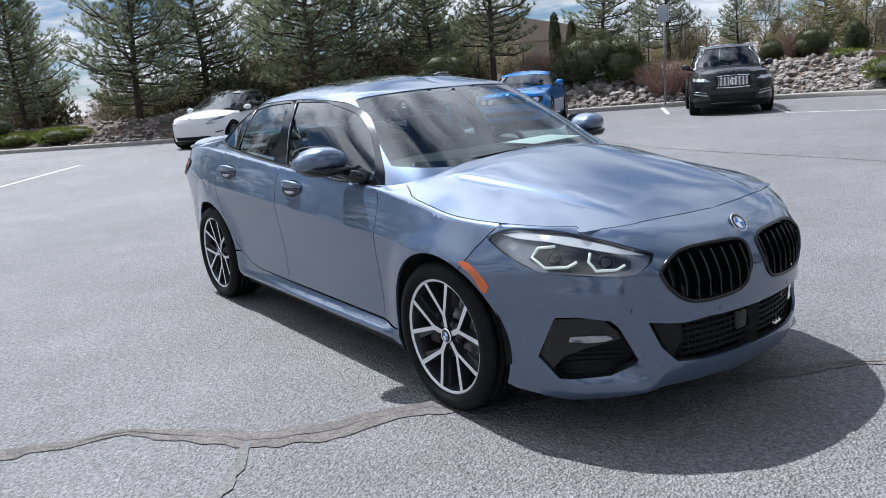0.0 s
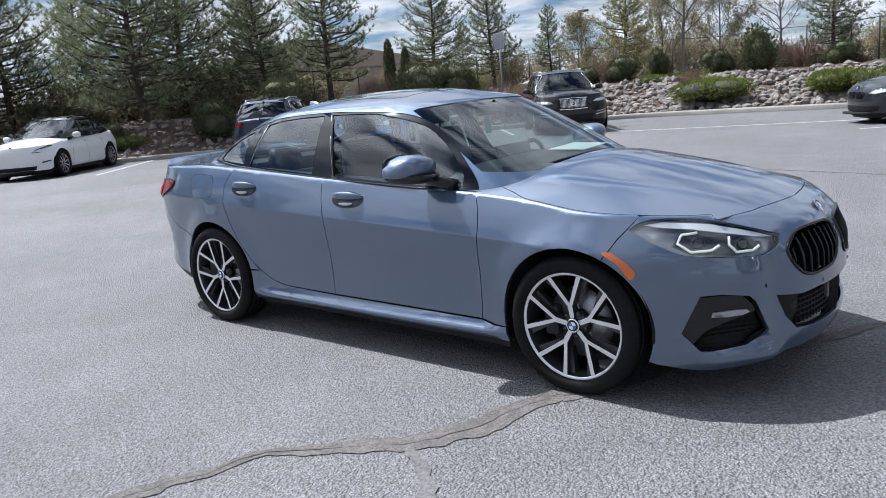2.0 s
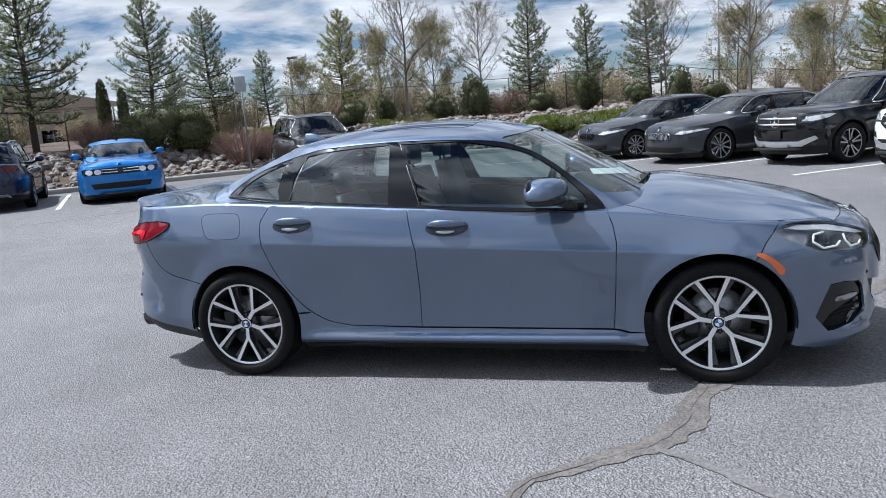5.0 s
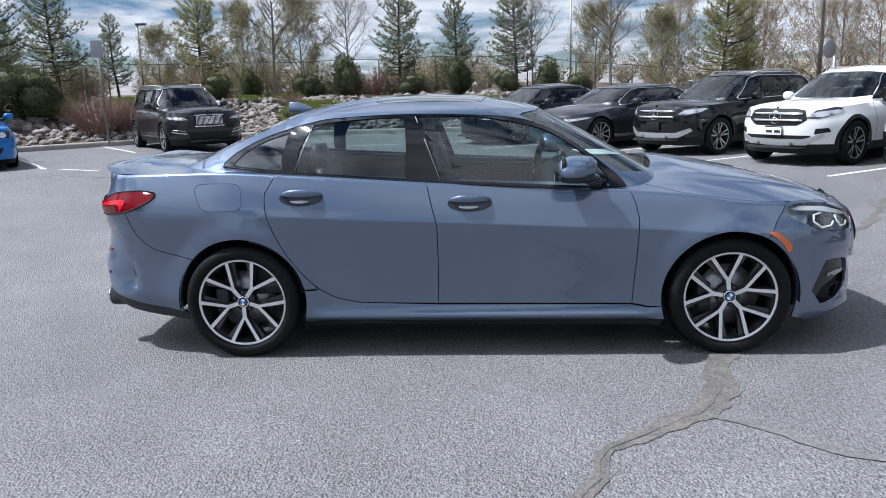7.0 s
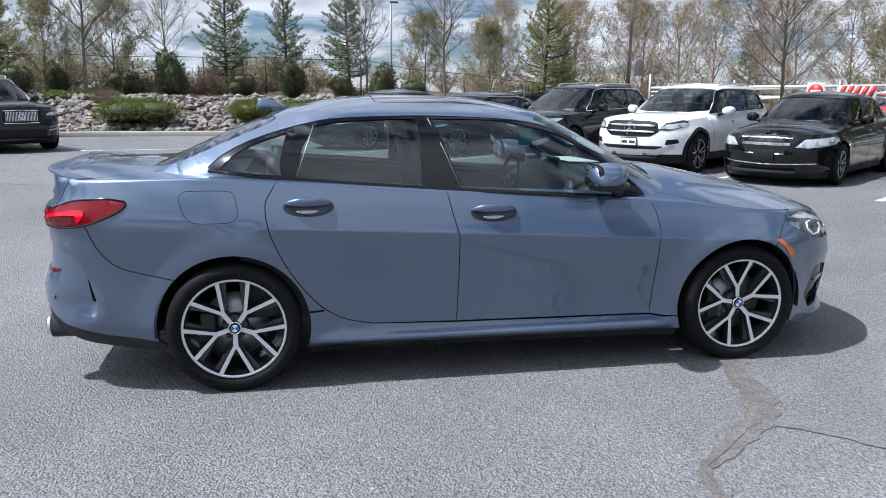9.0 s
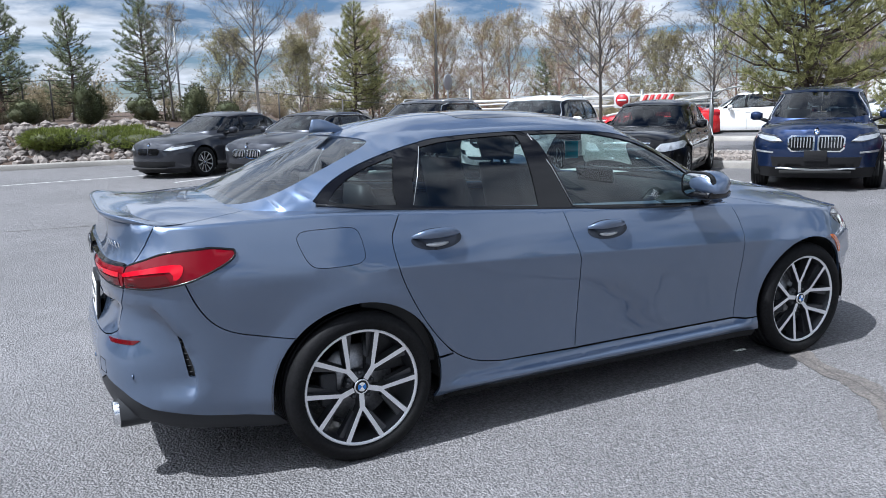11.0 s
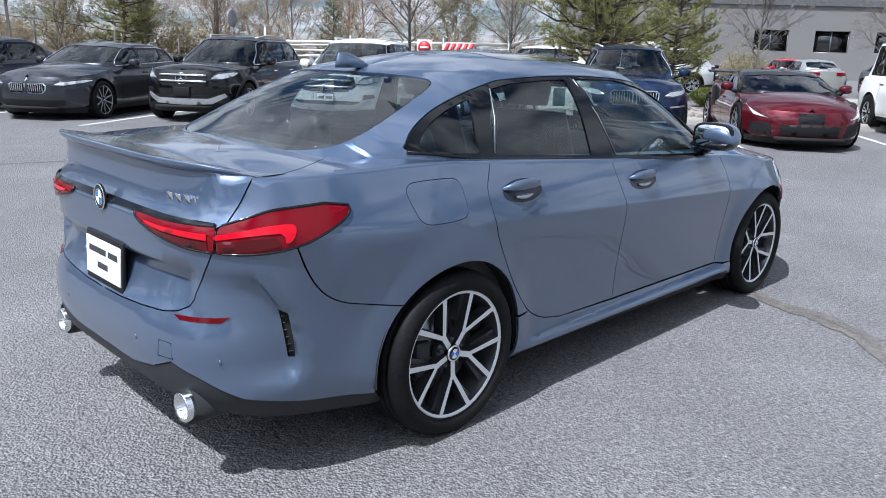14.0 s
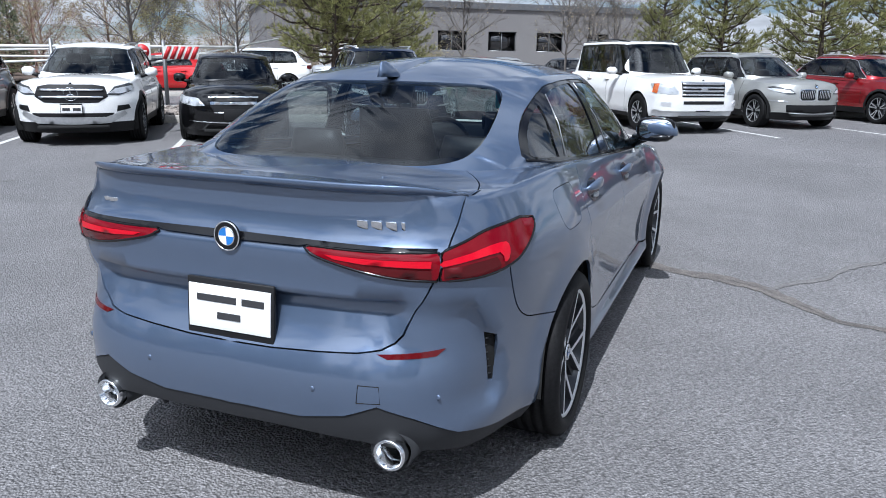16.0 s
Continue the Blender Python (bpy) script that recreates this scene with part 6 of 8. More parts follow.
panes_side = {
    "quarter_window": curve(gx((-1.378, 1.078), (-1.31, 1.140), (-1.20, 1.196), (-1.062, 1.240)), 4) + curve(gx((-1.092, 1.042), (-1.22, 1.052), (-1.345, 1.066)), 4),
    "rear_door_window": curve(gx((-.925, 1.274), (-.80, 1.293), (-.60, 1.304), (-.418, 1.308)), 4) + curve(gx((-.400, .986), (-.7, 1.008), (-1.012, 1.031)), 4),
    "front_door_window": curve(gx((-.345, 1.308), (-.05, 1.303), (.104, 1.284), (.337, 1.231), (.488, 1.152), (.612, 1.056), (.69, .978)), 4) + curve(gx((.70, .922), (.3, .942), (-.205, .973)), 4)}
panel("window_frame", [(G.at, side_win, tuple(panes_side.values()))], "two", GLOSS_BLACK, saloon, "gloss black side window surround", gap=.001, h=.035, rim=.01, off=-.003)
for name, o in panes_side.items():
    panel(name, [(G.at, o, ())], "two", GLASS, saloon, "clear side window", gap=0, h=.07, rim=0, off=-.008)
ring = lambda o, d: [tuple(v) for v in loop_points(o, .04, d)]
panel("windscreen", [(G.at, wind, ())], "both", GLASS, saloon, "raked clear windscreen", gap=.001, h=.05, rim=0, off=-.004)
panel("rear_window", [(G.at, rear, ())], "both", pane("rear_glass", (.55, .59, .60)), saloon, "dark raked rear window", gap=.001, h=.05, rim=0, off=-.004)
panel("windscreen_border", [(G.at, [(0, .962)] + gy((.30, .963), (.52, .968), (.645, .976), (.605, 1.005), (.4, .995), (.2, .99)) + [(0, .99)], ())], "both", BLACK_GLASS, saloon, "black windscreen border", gap=0, h=.05, rim=0, off=-.007)
panel("rear_window_border", [(G.at, [(G.end(1.058)[0], 1.058)] + gr((.30, 1.060), (.44, 1.066), (.515, 1.085), (.47, 1.092), (.40, 1.080), (.25, 1.074)) + [(G.end(1.073)[0], 1.073)], ())], "both", BLACK_GLASS, saloon, "black rear window border", gap=0, h=.05, rim=0, off=-.007)
strip(G.at, gx((-1.435, 1.062), (-1.3, 1.046), (-1.153, 1.026), (-.65, .988), (-.085, .947), (.4, .918), (.79, .896)), .006, "two", GLOSS_BLACK, saloon, "belt_trim", "black trim below the windows", off=.004)
strip(G.at, gx((-1.018, 1.036), (-.972, 1.16), (-.928, 1.274)), .0017, "two", SILVER, saloon, "window_seal", off=.001)
strip(G.at, gx((-.212, .976), (-.280, 1.15), (-.350, 1.307)), .0017, "two", SILVER, saloon, "window_seal", off=.001)
bm = bmesh.new()
X, Y, Z = (1, 0, 0), (0, 1, 0), (0, 0, 1)
loft(bm, [((-1.135, 0, 1.335), .100, .030, X, Y), ((-1.155, 0, 1.365), .072, .022, X, Y), ((-1.180, 0, 1.390), .040, .011, X, Y), ((-1.192, 0, 1.398), .022, .005, X, Y)], 20, 2.2)
part("antenna_fin", bm, PAINT, roof, "shark-fin roof aerial")

# mirrors, handles, wipers
for k in (-1, 1):
    bm = bmesh.new()
    loft(bm, [((.525, k * .81, 1.026), .050, .018, X, Z), ((.525, k * .835, 1.034), .082, .042, X, Z), ((.520, k * .885, 1.042), .100, .056, X, Z), ((.508, k * .95, 1.042), .098, .058, X, Z), ((.490, k * 1.005, 1.034), .080, .048, X, Z), ((.474, k * 1.035, 1.022), .050, .030, X, Z), ((.464, k * 1.048, 1.014), .02, .012, X, Z)], 32, 2.6)
    for v in bm.verts:
        v.co.z = max(v.co.z, .997)
    mir = part("door_mirror", bm, PAINT, saloon, "door mirror with a blue-grey glossy cap on a black foot")
    bm = bmesh.new()
    loft(bm, [((.53, k * .79, .982), .06, .016, X, Z), ((.528, k * .85, .984), .096, .024, X, Z), ((.52, k * .93, .985), .108, .028, X, Z), ((.503, k * .99, .988), .088, .025, X, Z), ((.485, k * 1.018, .996), .05, .016, X, Z)], 20, 2.8)
    part("mirror_base", bm, GLOSS_BLACK, mir, "gloss black lower mirror edge")
    bm = bmesh.new()
    tube(bm, [(.66, k * .755, .925), (.62, k * .80, .945), (.56, k * .86, .975)], [.035, .030, .026], 12)
    part("mirror_foot", bm, GLOSS_BLACK, mir, "black mirror foot")
    bm = bmesh.new()
    loft(bm, [((.4255, k * .926, 1.036), .055, .092, Z, Y), ((.4225, k * .926, 1.036), .054, .091, Z, Y)], 28, 3.4)
    part("mirror_glass", bm, MIRROR, mir, "mirror glass")
    bm = bmesh.new()
    loft(bm, [((.446, k * .926, 1.036), .060, .106, Z, Y), ((.436, k * .926, 1.036), .066, .108, Z, Y), ((.426, k * .926, 1.036), .064, .104, Z, Y), ((.4245, k * .926, 1.036), .060, .098, Z, Y)], 32, 3.4)
    part("mirror_bezel", bm, GLOSS_BLACK, mir, "black mirror edge")
for doors, hx, hz in ((front_doors, -.050, .856), (rear_doors, -.966, .905)):
    for ob, k in zip(doors, (-1, 1)):
        s0, _ = B.x(hx, hz)
        bm = bmesh.new()
        sheet(bm, B.at, [(s0 + .120 * math.cos(a), hz - .006 + .044 * math.sin(a)) for a in np.linspace(0, 2 * math.pi, 29)[:-1]], (), .02, 0, .0015)
        finish(bm, "r" if k < 0 else "l", 0)
        # the cup is a flat oval; its dark reflection is put into the colour
        cup = part("door_handle", bm, mat("handle_cup", (.016, .020, .030), .25, .0, 0), ob, "pull handle over an oval cup")
        bm = bmesh.new()
        secs = []
        for t in np.linspace(-1, 1, 11):
            c = along(B.at, [(s0 + .114 * t, hz + .010)], .034 * (1 - abs(t) ** 3.2))[0]
            secs.append(((c[0], k * c[1], c[2]), .013 * (1 - .55 * t ** 4), .021 * (1 - .75 * abs(t) ** 3), (0, 1, 0), (0, 0, 1)))
        loft(bm, secs, 12, 2.4)
        part("handle_bar", bm, PAINT, cup)
        bm = bmesh.new()
        q = [along(B.at, [(s0 + .052 * t + .005, hz - .026 - .004 * (1 - t * t))], .008)[0] for t in np.linspace(-1, 1, 7)]
        tube(bm, [(v[0], k * v[1], v[2]) for v in q], [.004, .007, .009, .0095, .009, .007, .004], 10)
        part("handle_insert", bm, SILVER, cup, "bright insert of the handle")
bm = bmesh.new()
sheet(bm, D.at, curve([(1.015, 0), (.985, .32), (.92, .52), (.87, .58)], 5) + [(.76, .54), (.80, .3), (.84, 0)], (), .05)
for v in bm.verts:
    v.co.z -= .012
finish(bm, "both", 0)
part("cowl", bm, PLASTIC, saloon, "black cowl below the windscreen")
for pts in (((.97, .48, .955), (.985, .20, .995), (1.005, -.12, 1.004)), ((1.01, -.05, 1.006), (.955, -.35, .985), (.875, -.55, .950))):
    bm = bmesh.new()
    tube(bm, curve(pts, 6), .007, 6)
    part("wiper", bm, PLASTIC, saloon, "black windscreen wiper")

# wheels, wells, underside, cabin
for x in (1.335, -1.335):
    for k in (-1, 1):
        wheel(saloon, "hero", .322, .247, .225, x, .768, k, 0, 11 if x > 0 else 40)
        bm = bmesh.new()
        pr = arch(x, .318, .372, -6, 186, 26)
        va = [[bm.verts.new((a, k * y, c)) for a, c in pr] for y in (.845, .52)]
        for i in range(len(pr) - 1):
            bm.faces.new((va[0][i], va[0][i + 1], va[1][i + 1], va[1][i]))
        bm.faces.new(va[1])
        part("wheel_well", bm, VOID, saloon, "black wheel well liner")
bm = bmesh.new()
box(bm, (1.85, 1.60, .04), pose(0, 0, .185))
box(bm, (.5, 1.02, .03), pose(1.335, 0, .20))
box(bm, (.9, 1.02, .03), pose(-1.5, 0, .235))
box(bm, (.34, .95, .02), pose(1.86, 0, .165))
part("underside", bm, VOID, saloon, "black underside")
bm = bmesh.new()
sheet(bm, B.at, [(0, .70), (0, .22)] + bx((1.72, .24)) + archf(-10, 190) + bx((.95, .21), (-.95, .21)) + archr(-10, 190) + bx((-1.72, .30)) + [tail_mid(.40), tail_mid(1.0)] + ry((.5, .98)) + bx((-1.8, 1.0), (-1.1, .985), (0, .915), (.8, .87), (1.6, .76)) + fy((.5, .72)), (lamp_f, fog, kidney, low_in), .08, 0, -.028)
finish(bm, "both", 0)
part("inner_shell", bm, VOID, saloon, "dark inner structure")
bm = bmesh.new()
sheet(bm, D.at, [(2.08, 0), (2.0, .40), (1.8, .62), (1.2, .72), (.85, .66), (.9, .4), (.95, 0)], (), .1)
sheet(bm, D.at, [(-1.70, 0), (-1.72, .5), (-2.0, .62), (-2.15, .5), (-2.18, 0)], (), .1)
for v in bm.verts:
    v.co.z -= .025
finish(bm, "both", 0)
part("inner_deck", bm, VOID, saloon, "dark inner structure")
bm = bmesh.new()
loft(bm, [((.86, 0, .93), .05, .66, Z, Y), ((.74, 0, .935), .06, .67, Z, Y), ((.55, 0, .90), .10, .67, Z, Y), ((.42, 0, .80), .12, .66, Z, Y), ((.36, 0, .66), .10, .64, Z, Y)], 24, 4)
part("dashboard", bm, LEATHER, saloon, "dark dashboard")
bm = bmesh.new()
box(bm, (2.3, 1.35, .03), pose(-.35, 0, .33), .01)
box(bm, (1.0, .22, .22), pose(.05, 0, .45), .04)
part("cabin_floor", bm, LEATHER, saloon, "dark cabin floor and tunnel")
bm = bmesh.new()
loft(bm, [((.12, 0, 1.312), .010, .42, Z, Y), ((-.2, 0, 1.335), .010, .46, Z, Y), ((-.7, 0, 1.335), .010, .45, Z, Y), ((-1.0, 0, 1.305), .010, .40, Z, Y)], 20, 4)
part("headliner", bm, mat("grey_cloth", (.42, .42, .42), .9, grain=(.004, .2, .0004)), saloon, "pale grey cloth roof lining")
bm = bmesh.new()
box(bm, (.42, 1.10, .02), pose(-1.50, 0, 1.005), .005)
part("parcel_shelf", bm, LEATHER, saloon, "dark rear shelf")
for k in (-1, 1):
    seat(saloon, .02, k * .36, .48, LEATHER)
    seat(saloon, -.72, k * .36, .40, LEATHER, .58, .80)
    bm = bmesh.new()
    box(bm, (1.9, .03, .55), pose(-.35, k * .775, .62), .01)
    part("door_lining", bm, LEATHER, saloon, "dark door lining")
bm = bmesh.new()
ring_p = [(.36 + .10 * math.cos(a) * .35, .36 + .185 * math.sin(a), .86 + .185 * math.cos(a)) for a in np.linspace(0, 2 * math.pi, 33)]
tube(bm, ring_p, .014, 8, False)
for dy, dz in ((-.16, .0), (.16, .0), (0, -.16)):
    tube(bm, [(.38, .36, .86), (.365, .36 + dy, .86 + dz)], .014, 6)
lathe(bm, [(.0005, .02), (.055, .015), (.06, -.02)], 16, pose(.38, .36, .86, 0, 0, 90))
part("steering_wheel", bm, LEATHER, saloon, "dark steering wheel")
bm = bmesh.new()
box(bm, (.02, .34, .13), pose(.52, -.02, 1.0, 0, -12, 0), .01)
part("screen", bm, BLACK_GLASS, saloon, "black dashboard screen")
bm = bmesh.new()
box(bm, (.03, .22, .06), pose(.335, 0, 1.262), .012)
tube(bm, [(.34, 0, 1.28), (.39, 0, 1.31)], .012, 8)
part("inside_mirror", bm, GLOSS_BLACK, saloon, "inside mirror")
bm = bmesh.new()
box(bm, (.003, .075, .10), pose(.345, -.02, 1.175, 0, 0, 62), .001)
tag = part("hang_tag", bm, CYAN_CARD, None)
tagged(tag, "cyan card tag hanging from the inside mirror", "tag")
bm = bmesh.new()
box(bm, (.22, .40, .003), pose(.76, .30, 1.008, 0, 2, 8), .001)
tagged(part("paper_sheet", bm, PAPER, None), "white printed sheet lying on the dashboard", "paper")

# ---------------------------------------------------------------- parked cars
def parked(name, label, m, c, colour, fascia):
    """A parked car out of its main sizes. It stands on its wheels, its nose towards +x of m."""
    car = thing(name, m, label, "car", "parked cars")
    wb, w, h, cl, hf, hc, bf, br, zb = (c[k] for k in ("wb", "w", "h", "clear", "hf", "hc", "bf", "br", "zb"))
    xn, xt = wb / 2 + c["fo"], -wb / 2 - c["ro"]
    wsb, wst, rwt, rwb = (c[k] for k in ("wsb", "wst", "rwt", "rwb"))
    rw, rail = c["rw"], h - c.get("crown", .075)
    zc = cl + .62 * (bf - cl)
    low = spl((-1.0, .10), (-(zc - cl) + .02, .06), (-(zc - cl) + .12, .022), (-.15, .012), (0, 0))
    taper = spl((xt, .945), (-wb / 2, .99), (0, .985), (wb / 2, 1.0), (xn, 1.0))

    def width(x, z):
        x, z = np.asarray(x, float), np.asarray(z, float)
        k = z - zc - (br - bf) * .5 * (.3 - x / wb)
        flare = sum(.018 * np.exp(-((np.hypot(x - a, z - rw) - rw - .05) / .07) ** 2) for a in (wb / 2, -wb / 2))
        return w * taper(x) - .015 - np.where(k > 0, c.get("tuck", .30) * k + .3 * k * k, low(np.minimum(k, 0))) + flare
    nose = spl((cl - .06, xn - .13), (cl + .08, xn - .03), (.5 * (cl + hf), xn), (hf - .12, xn - .015), (hf - .02, xn - .05), (hf + .06, xn - .12))
    tail = spl((cl - .06, xt + .14), (cl + .15, xt + .01), (.58, xt), (.5 * (.58 + zb), xt + .02), (zb - .06, xt + .035), (zb + .1, xt + .06))
    body = Shell(nose, tail, width, lambda z: wb / 2 - .05 + 0 * np.asarray(z), lambda z: -wb / 2 + .02 + 0 * np.asarray(z), c.get("nf", 2.7), c.get("nr", 3.8))
    sh = spl((xn + .05, hf), (wb / 2 + .1, hf + .45 * (bf - hf)), (wsb - .15, bf), (rwb + .35, br), (xt - .05, zb - .04))
    mid = spl((xn + .05, hf + .01), (xn - .35, hf + .45 * (hc - hf) + .045), (wsb, hc), (0, bf), (rwb, zb + .02), (xt - .05, zb))
    dk = Deck(body, sh, mid, 2.4)
    gn = spl((bf - .12, wsb + .10), (hc, wsb), (.5 * (hc + rail), .5 * (wsb + wst) + .03), (rail, wst), (rail + .05, wst - .2))
    z_r = max(zb, br)
    gt = spl((br - .14, rwb - .06), (z_r, rwb), (.5 * (z_r + rail), .5 * (rwb + rwt) - .03), (rail, rwt), (rail + .05, rwt + .15))
    gw = spl((bf - .14, w - .085), (bf + .02, w - .12), (.5 * (bf + rail), w - .19), (rail, w * c.get("top", .69)))
    top = Shell(gn, gt, lambda x, z: gw(z) * spl((xt, .93), (rwb, .95), (0, 1), (xn, .99))(x), lambda z: gn(z) - .62, lambda z: gt(z) + .45, 3.0, 4.0)
    bx = lambda *p: [body.x(x, z) for x, z in p]
    by = lambda *p: [body.y(y, z) for y, z in p]
    br_ = lambda *p: [body.y(y, z, True) for y, z in p]
    gx = lambda *p: [top.x(x, z) for x, z in p]
    mix = lambda pts: [body.x(a, z) if k == "x" else body.y(a, z, k == "r") for k, a, z in pts]
    ra = rw + .045

    def skin(pname, pieces, sides, material, label="", parent=car, h=.09, gap=0.0, rim=.01, off=0.0):
        made = []
        for side in (("both",) if sides == "both" else ("r", "l")):
            bm = bmesh.new()
            for f, o, holes in pieces:
                sheet(bm, f, o, holes, h, gap, off)
            finish(bm, side, rim)
            made.append(part(pname, bm, material, parent, label))
        return made
    af = bx(*arch(wb / 2, rw, ra, -8, 188, 18))
    ar = bx(*arch(-wb / 2, rw, ra, -8, 188, 18))
    end = lambda z: (body.end(z)[0], z, 2)
    front_x = max(wsb + .02, wst)
    low_mat = PLASTIC if c.get("clad") else colour
    zs = cl + (.12 if c.get("clad") else .06)
    outline = dk.on_body(9, -9) + [end(.6), end(zs + .04)] + bx((xt + .35, zs)) + ar[::-1] + bx((-wb / 2 + ra + .05, zs), (wb / 2 - ra - .05, zs)) + af[::-1] + bx((xn - .4, zs)) + by((.3, zs)) + [(0, zs, 2), (0, .5 * (zs + hf), 2)]
    skin("body", [(body.at, outline, ()), (dk.at, dk.on_top(front_x, -9) + [(0, 0, 2), (front_x, 0, 2)], ())], "both", colour, "painted body", h=.07)
    skin("bonnet", [(dk.at, dk.on_top(9, front_x) + [(front_x, 0, 2)], ())], "both", colour, "painted bonnet", h=.07, gap=0)
    skin("valance", [(body.at, [(0, zs, 2)] + by((.3, zs)) + bx((xn - .4, zs), (wb / 2 + ra, zs), (wb / 2 + ra - .02, cl - .04)) + by((.45, cl - .05)) + [(0, cl - .05, 2)], ())], "both", PLASTIC, "black lower front edge", off=-.004)
    skin("rear_valance", [(body.at, [end(zs + .04)] + bx((xt + .35, zs), (-wb / 2 - ra, zs), (-wb / 2 - ra + .02, cl - .02)) + br_((.45, cl)) + [end(cl)], ())], "both", PLASTIC, "black lower rear edge", off=-.004)
    skin("sill", [(body.at, bx((-wb / 2 + ra, zs), (wb / 2 - ra, zs), (wb / 2 - ra, cl - .02), (-wb / 2 + ra, cl - .02)), ())], "two", PLASTIC, "black sill", off=-.006)
    if c.get("clad"):
        for a in (wb / 2, -wb / 2):
            o = bx(*arch(a, rw, ra + .05, -4, 184, 18)) + bx(*arch(a, rw, ra - .004, 184, -4, 18))
            skin("arch_trim", [(body.at, o, ())], "two", PLASTIC, "black wheel arch trim", off=.006, h=.06)
    # glasshouse
    zt = rail - .045
    cap_s, cap_p, cap = roof_cap(top, rail, c.get("crown", .075))
    foot = [(s, float(sh(top.at(s, bf)[0])) - .05) for s in np.linspace(top.end(br)[0], 0, 40)]
    foot = [(s, min(max(z, bf - .10), max(hc, zb))) for s, z in foot]
    ty = lambda *p: [top.y(y, z) for y, z in p]
    tr = lambda *p: [top.y(y, z, True) for y, z in p]
    yb, yt = float(gw(hc)) - .085, float(gw(zt)) - .085
    wind = [(0, hc + .0)] + ty((yb * .6, hc + .0), (yb, hc + .035), (yt, zt - .01), (yt * .6, zt + .015)) + [(0, zt + .02)]
    rb, rt_ = float(gw(z_r + .08)) - .13, float(gw(zt)) - .12
    rear = [(top.end(z_r + .04)[0], z_r + .04)] + tr((rb * .7, z_r + .045), (rb, z_r + .07), (rt_, zt - .03), (rt_ * .7, zt)) + [(top.end(zt)[0], zt)]
    f = c["win"]
    side_o = curve(gx(*f["top"]), 4) + curve(gx(*f["low"]), 4)
    bm = bmesh.new()
    sheet(bm, top.at, [(s, rail, 1) for s in cap_s] + foot, (wind, side_o, rear), .07)
    sheet(bm, cap, [(p[0], p[1], 1) for p in cap_p], (), .09)
    finish(bm, "both", .02)
    roof = part("roof", bm, c.get("roof", colour), car, "roof with its pillars")
    skin("window_frame", [(top.at, side_o, tuple(gx(*p) for p in f["panes"]))], "two", GLOSS_BLACK, "black window surround", h=.08, off=-.004)
    for p in f["panes"]:
        skin("side_window", [(top.at, gx(*p), ())], "two", DARK_GLASS if c.get("tint") else SMOKED_GLASS, "side window", h=.12, rim=0, off=-.012)
    if c.get("bright"):
        for k in (-1, 1):
            for line in (f["low"], f["top"]):
                q = top.at(*np.array(curve(gx(*line), 4)).T)
                bm = bmesh.new()
                tube(bm, [(v[0], k * (v[1] + .004), v[2]) for v in q], .009, 6)
                part("window_trim", bm, CHROME, car, "bright window trim")
    skin("windscreen", [(top.at, wind, ())], "both", SMOKED_GLASS, "windscreen", h=.12, rim=0, off=-.006)
    skin("rear_window", [(top.at, rear, ())], "both", DARK_GLASS, "dark rear window", h=.12, rim=0, off=-.006)
    if c.get("rails"):
        for k in (-1, 1):
            q = [(x, k * (float(np.interp(-x, -cap_p[:, 0], cap_p[:, 1])) - .05), float(cap(np.array([x]), np.array([float(np.interp(-x, -cap_p[:, 0], cap_p[:, 1])) - .05]))[0, 2]) + (.045 if i not in (0, 6) else .0)) for i, x in enumerate(np.linspace(wst - .15, rwt + .15, 7))]
            bm = bmesh.new()
            tube(bm, q, .016, 8)
            part("roof_rail", bm, SILVER if c["rails"] == 1 else GLOSS_BLACK, roof, "roof rail")
    # nose and tail
    for fname, pts, material, off, lab in fascia:
        two = fname.endswith("*")
        o = mix(pts)
        if not two:
            o = [(s, z, 2) if (s < 1e-6 or abs(s - body.end(z)[0]) < 1e-6) else (s, z) for s, z in o]
        skin(fname.rstrip("*"), [(body.at, o, ())], "two" if two else "both", material, lab, h=.05, off=off, rim=.012)
    for kind, y, z, r in c.get("badges", ()):
        p = body.at(*body.y(max(y, .0005), z))
        if kind == "round":
            roundel(car, pose(float(p[0]) + .012, 0, z, c.get("badge_tilt", 8), 0, -90), r)
        else:
            bm = bmesh.new()
            mm = pose(float(p[0]) + .02, 0, z, 0, 0, -90)
            if kind == "star":
                for a in (90, 210, 330):
                    box(bm, (.014, .008, r), mm @ pose(0, 0, 0, 0, 90 - a, 0) @ pose(0, 0, r / 2))
                lathe(bm, [(r * .92, -.004), (r * .96, .005), (r, -.004)], 28, mm)
            elif kind == "bar":
                box(bm, (r * 2, .012, r * .6), mm, .006)
            elif kind == "ring":
                lathe(bm, [(r * .7, -.004), (r * .85, .006), (r, -.004)], 28, mm)
                box(bm, (r * 3.2, .008, .012), mm @ pose(0, 0, 0, 0, 38, 0))
            part("badge", bm, CHROME, car, "bright plain badge")
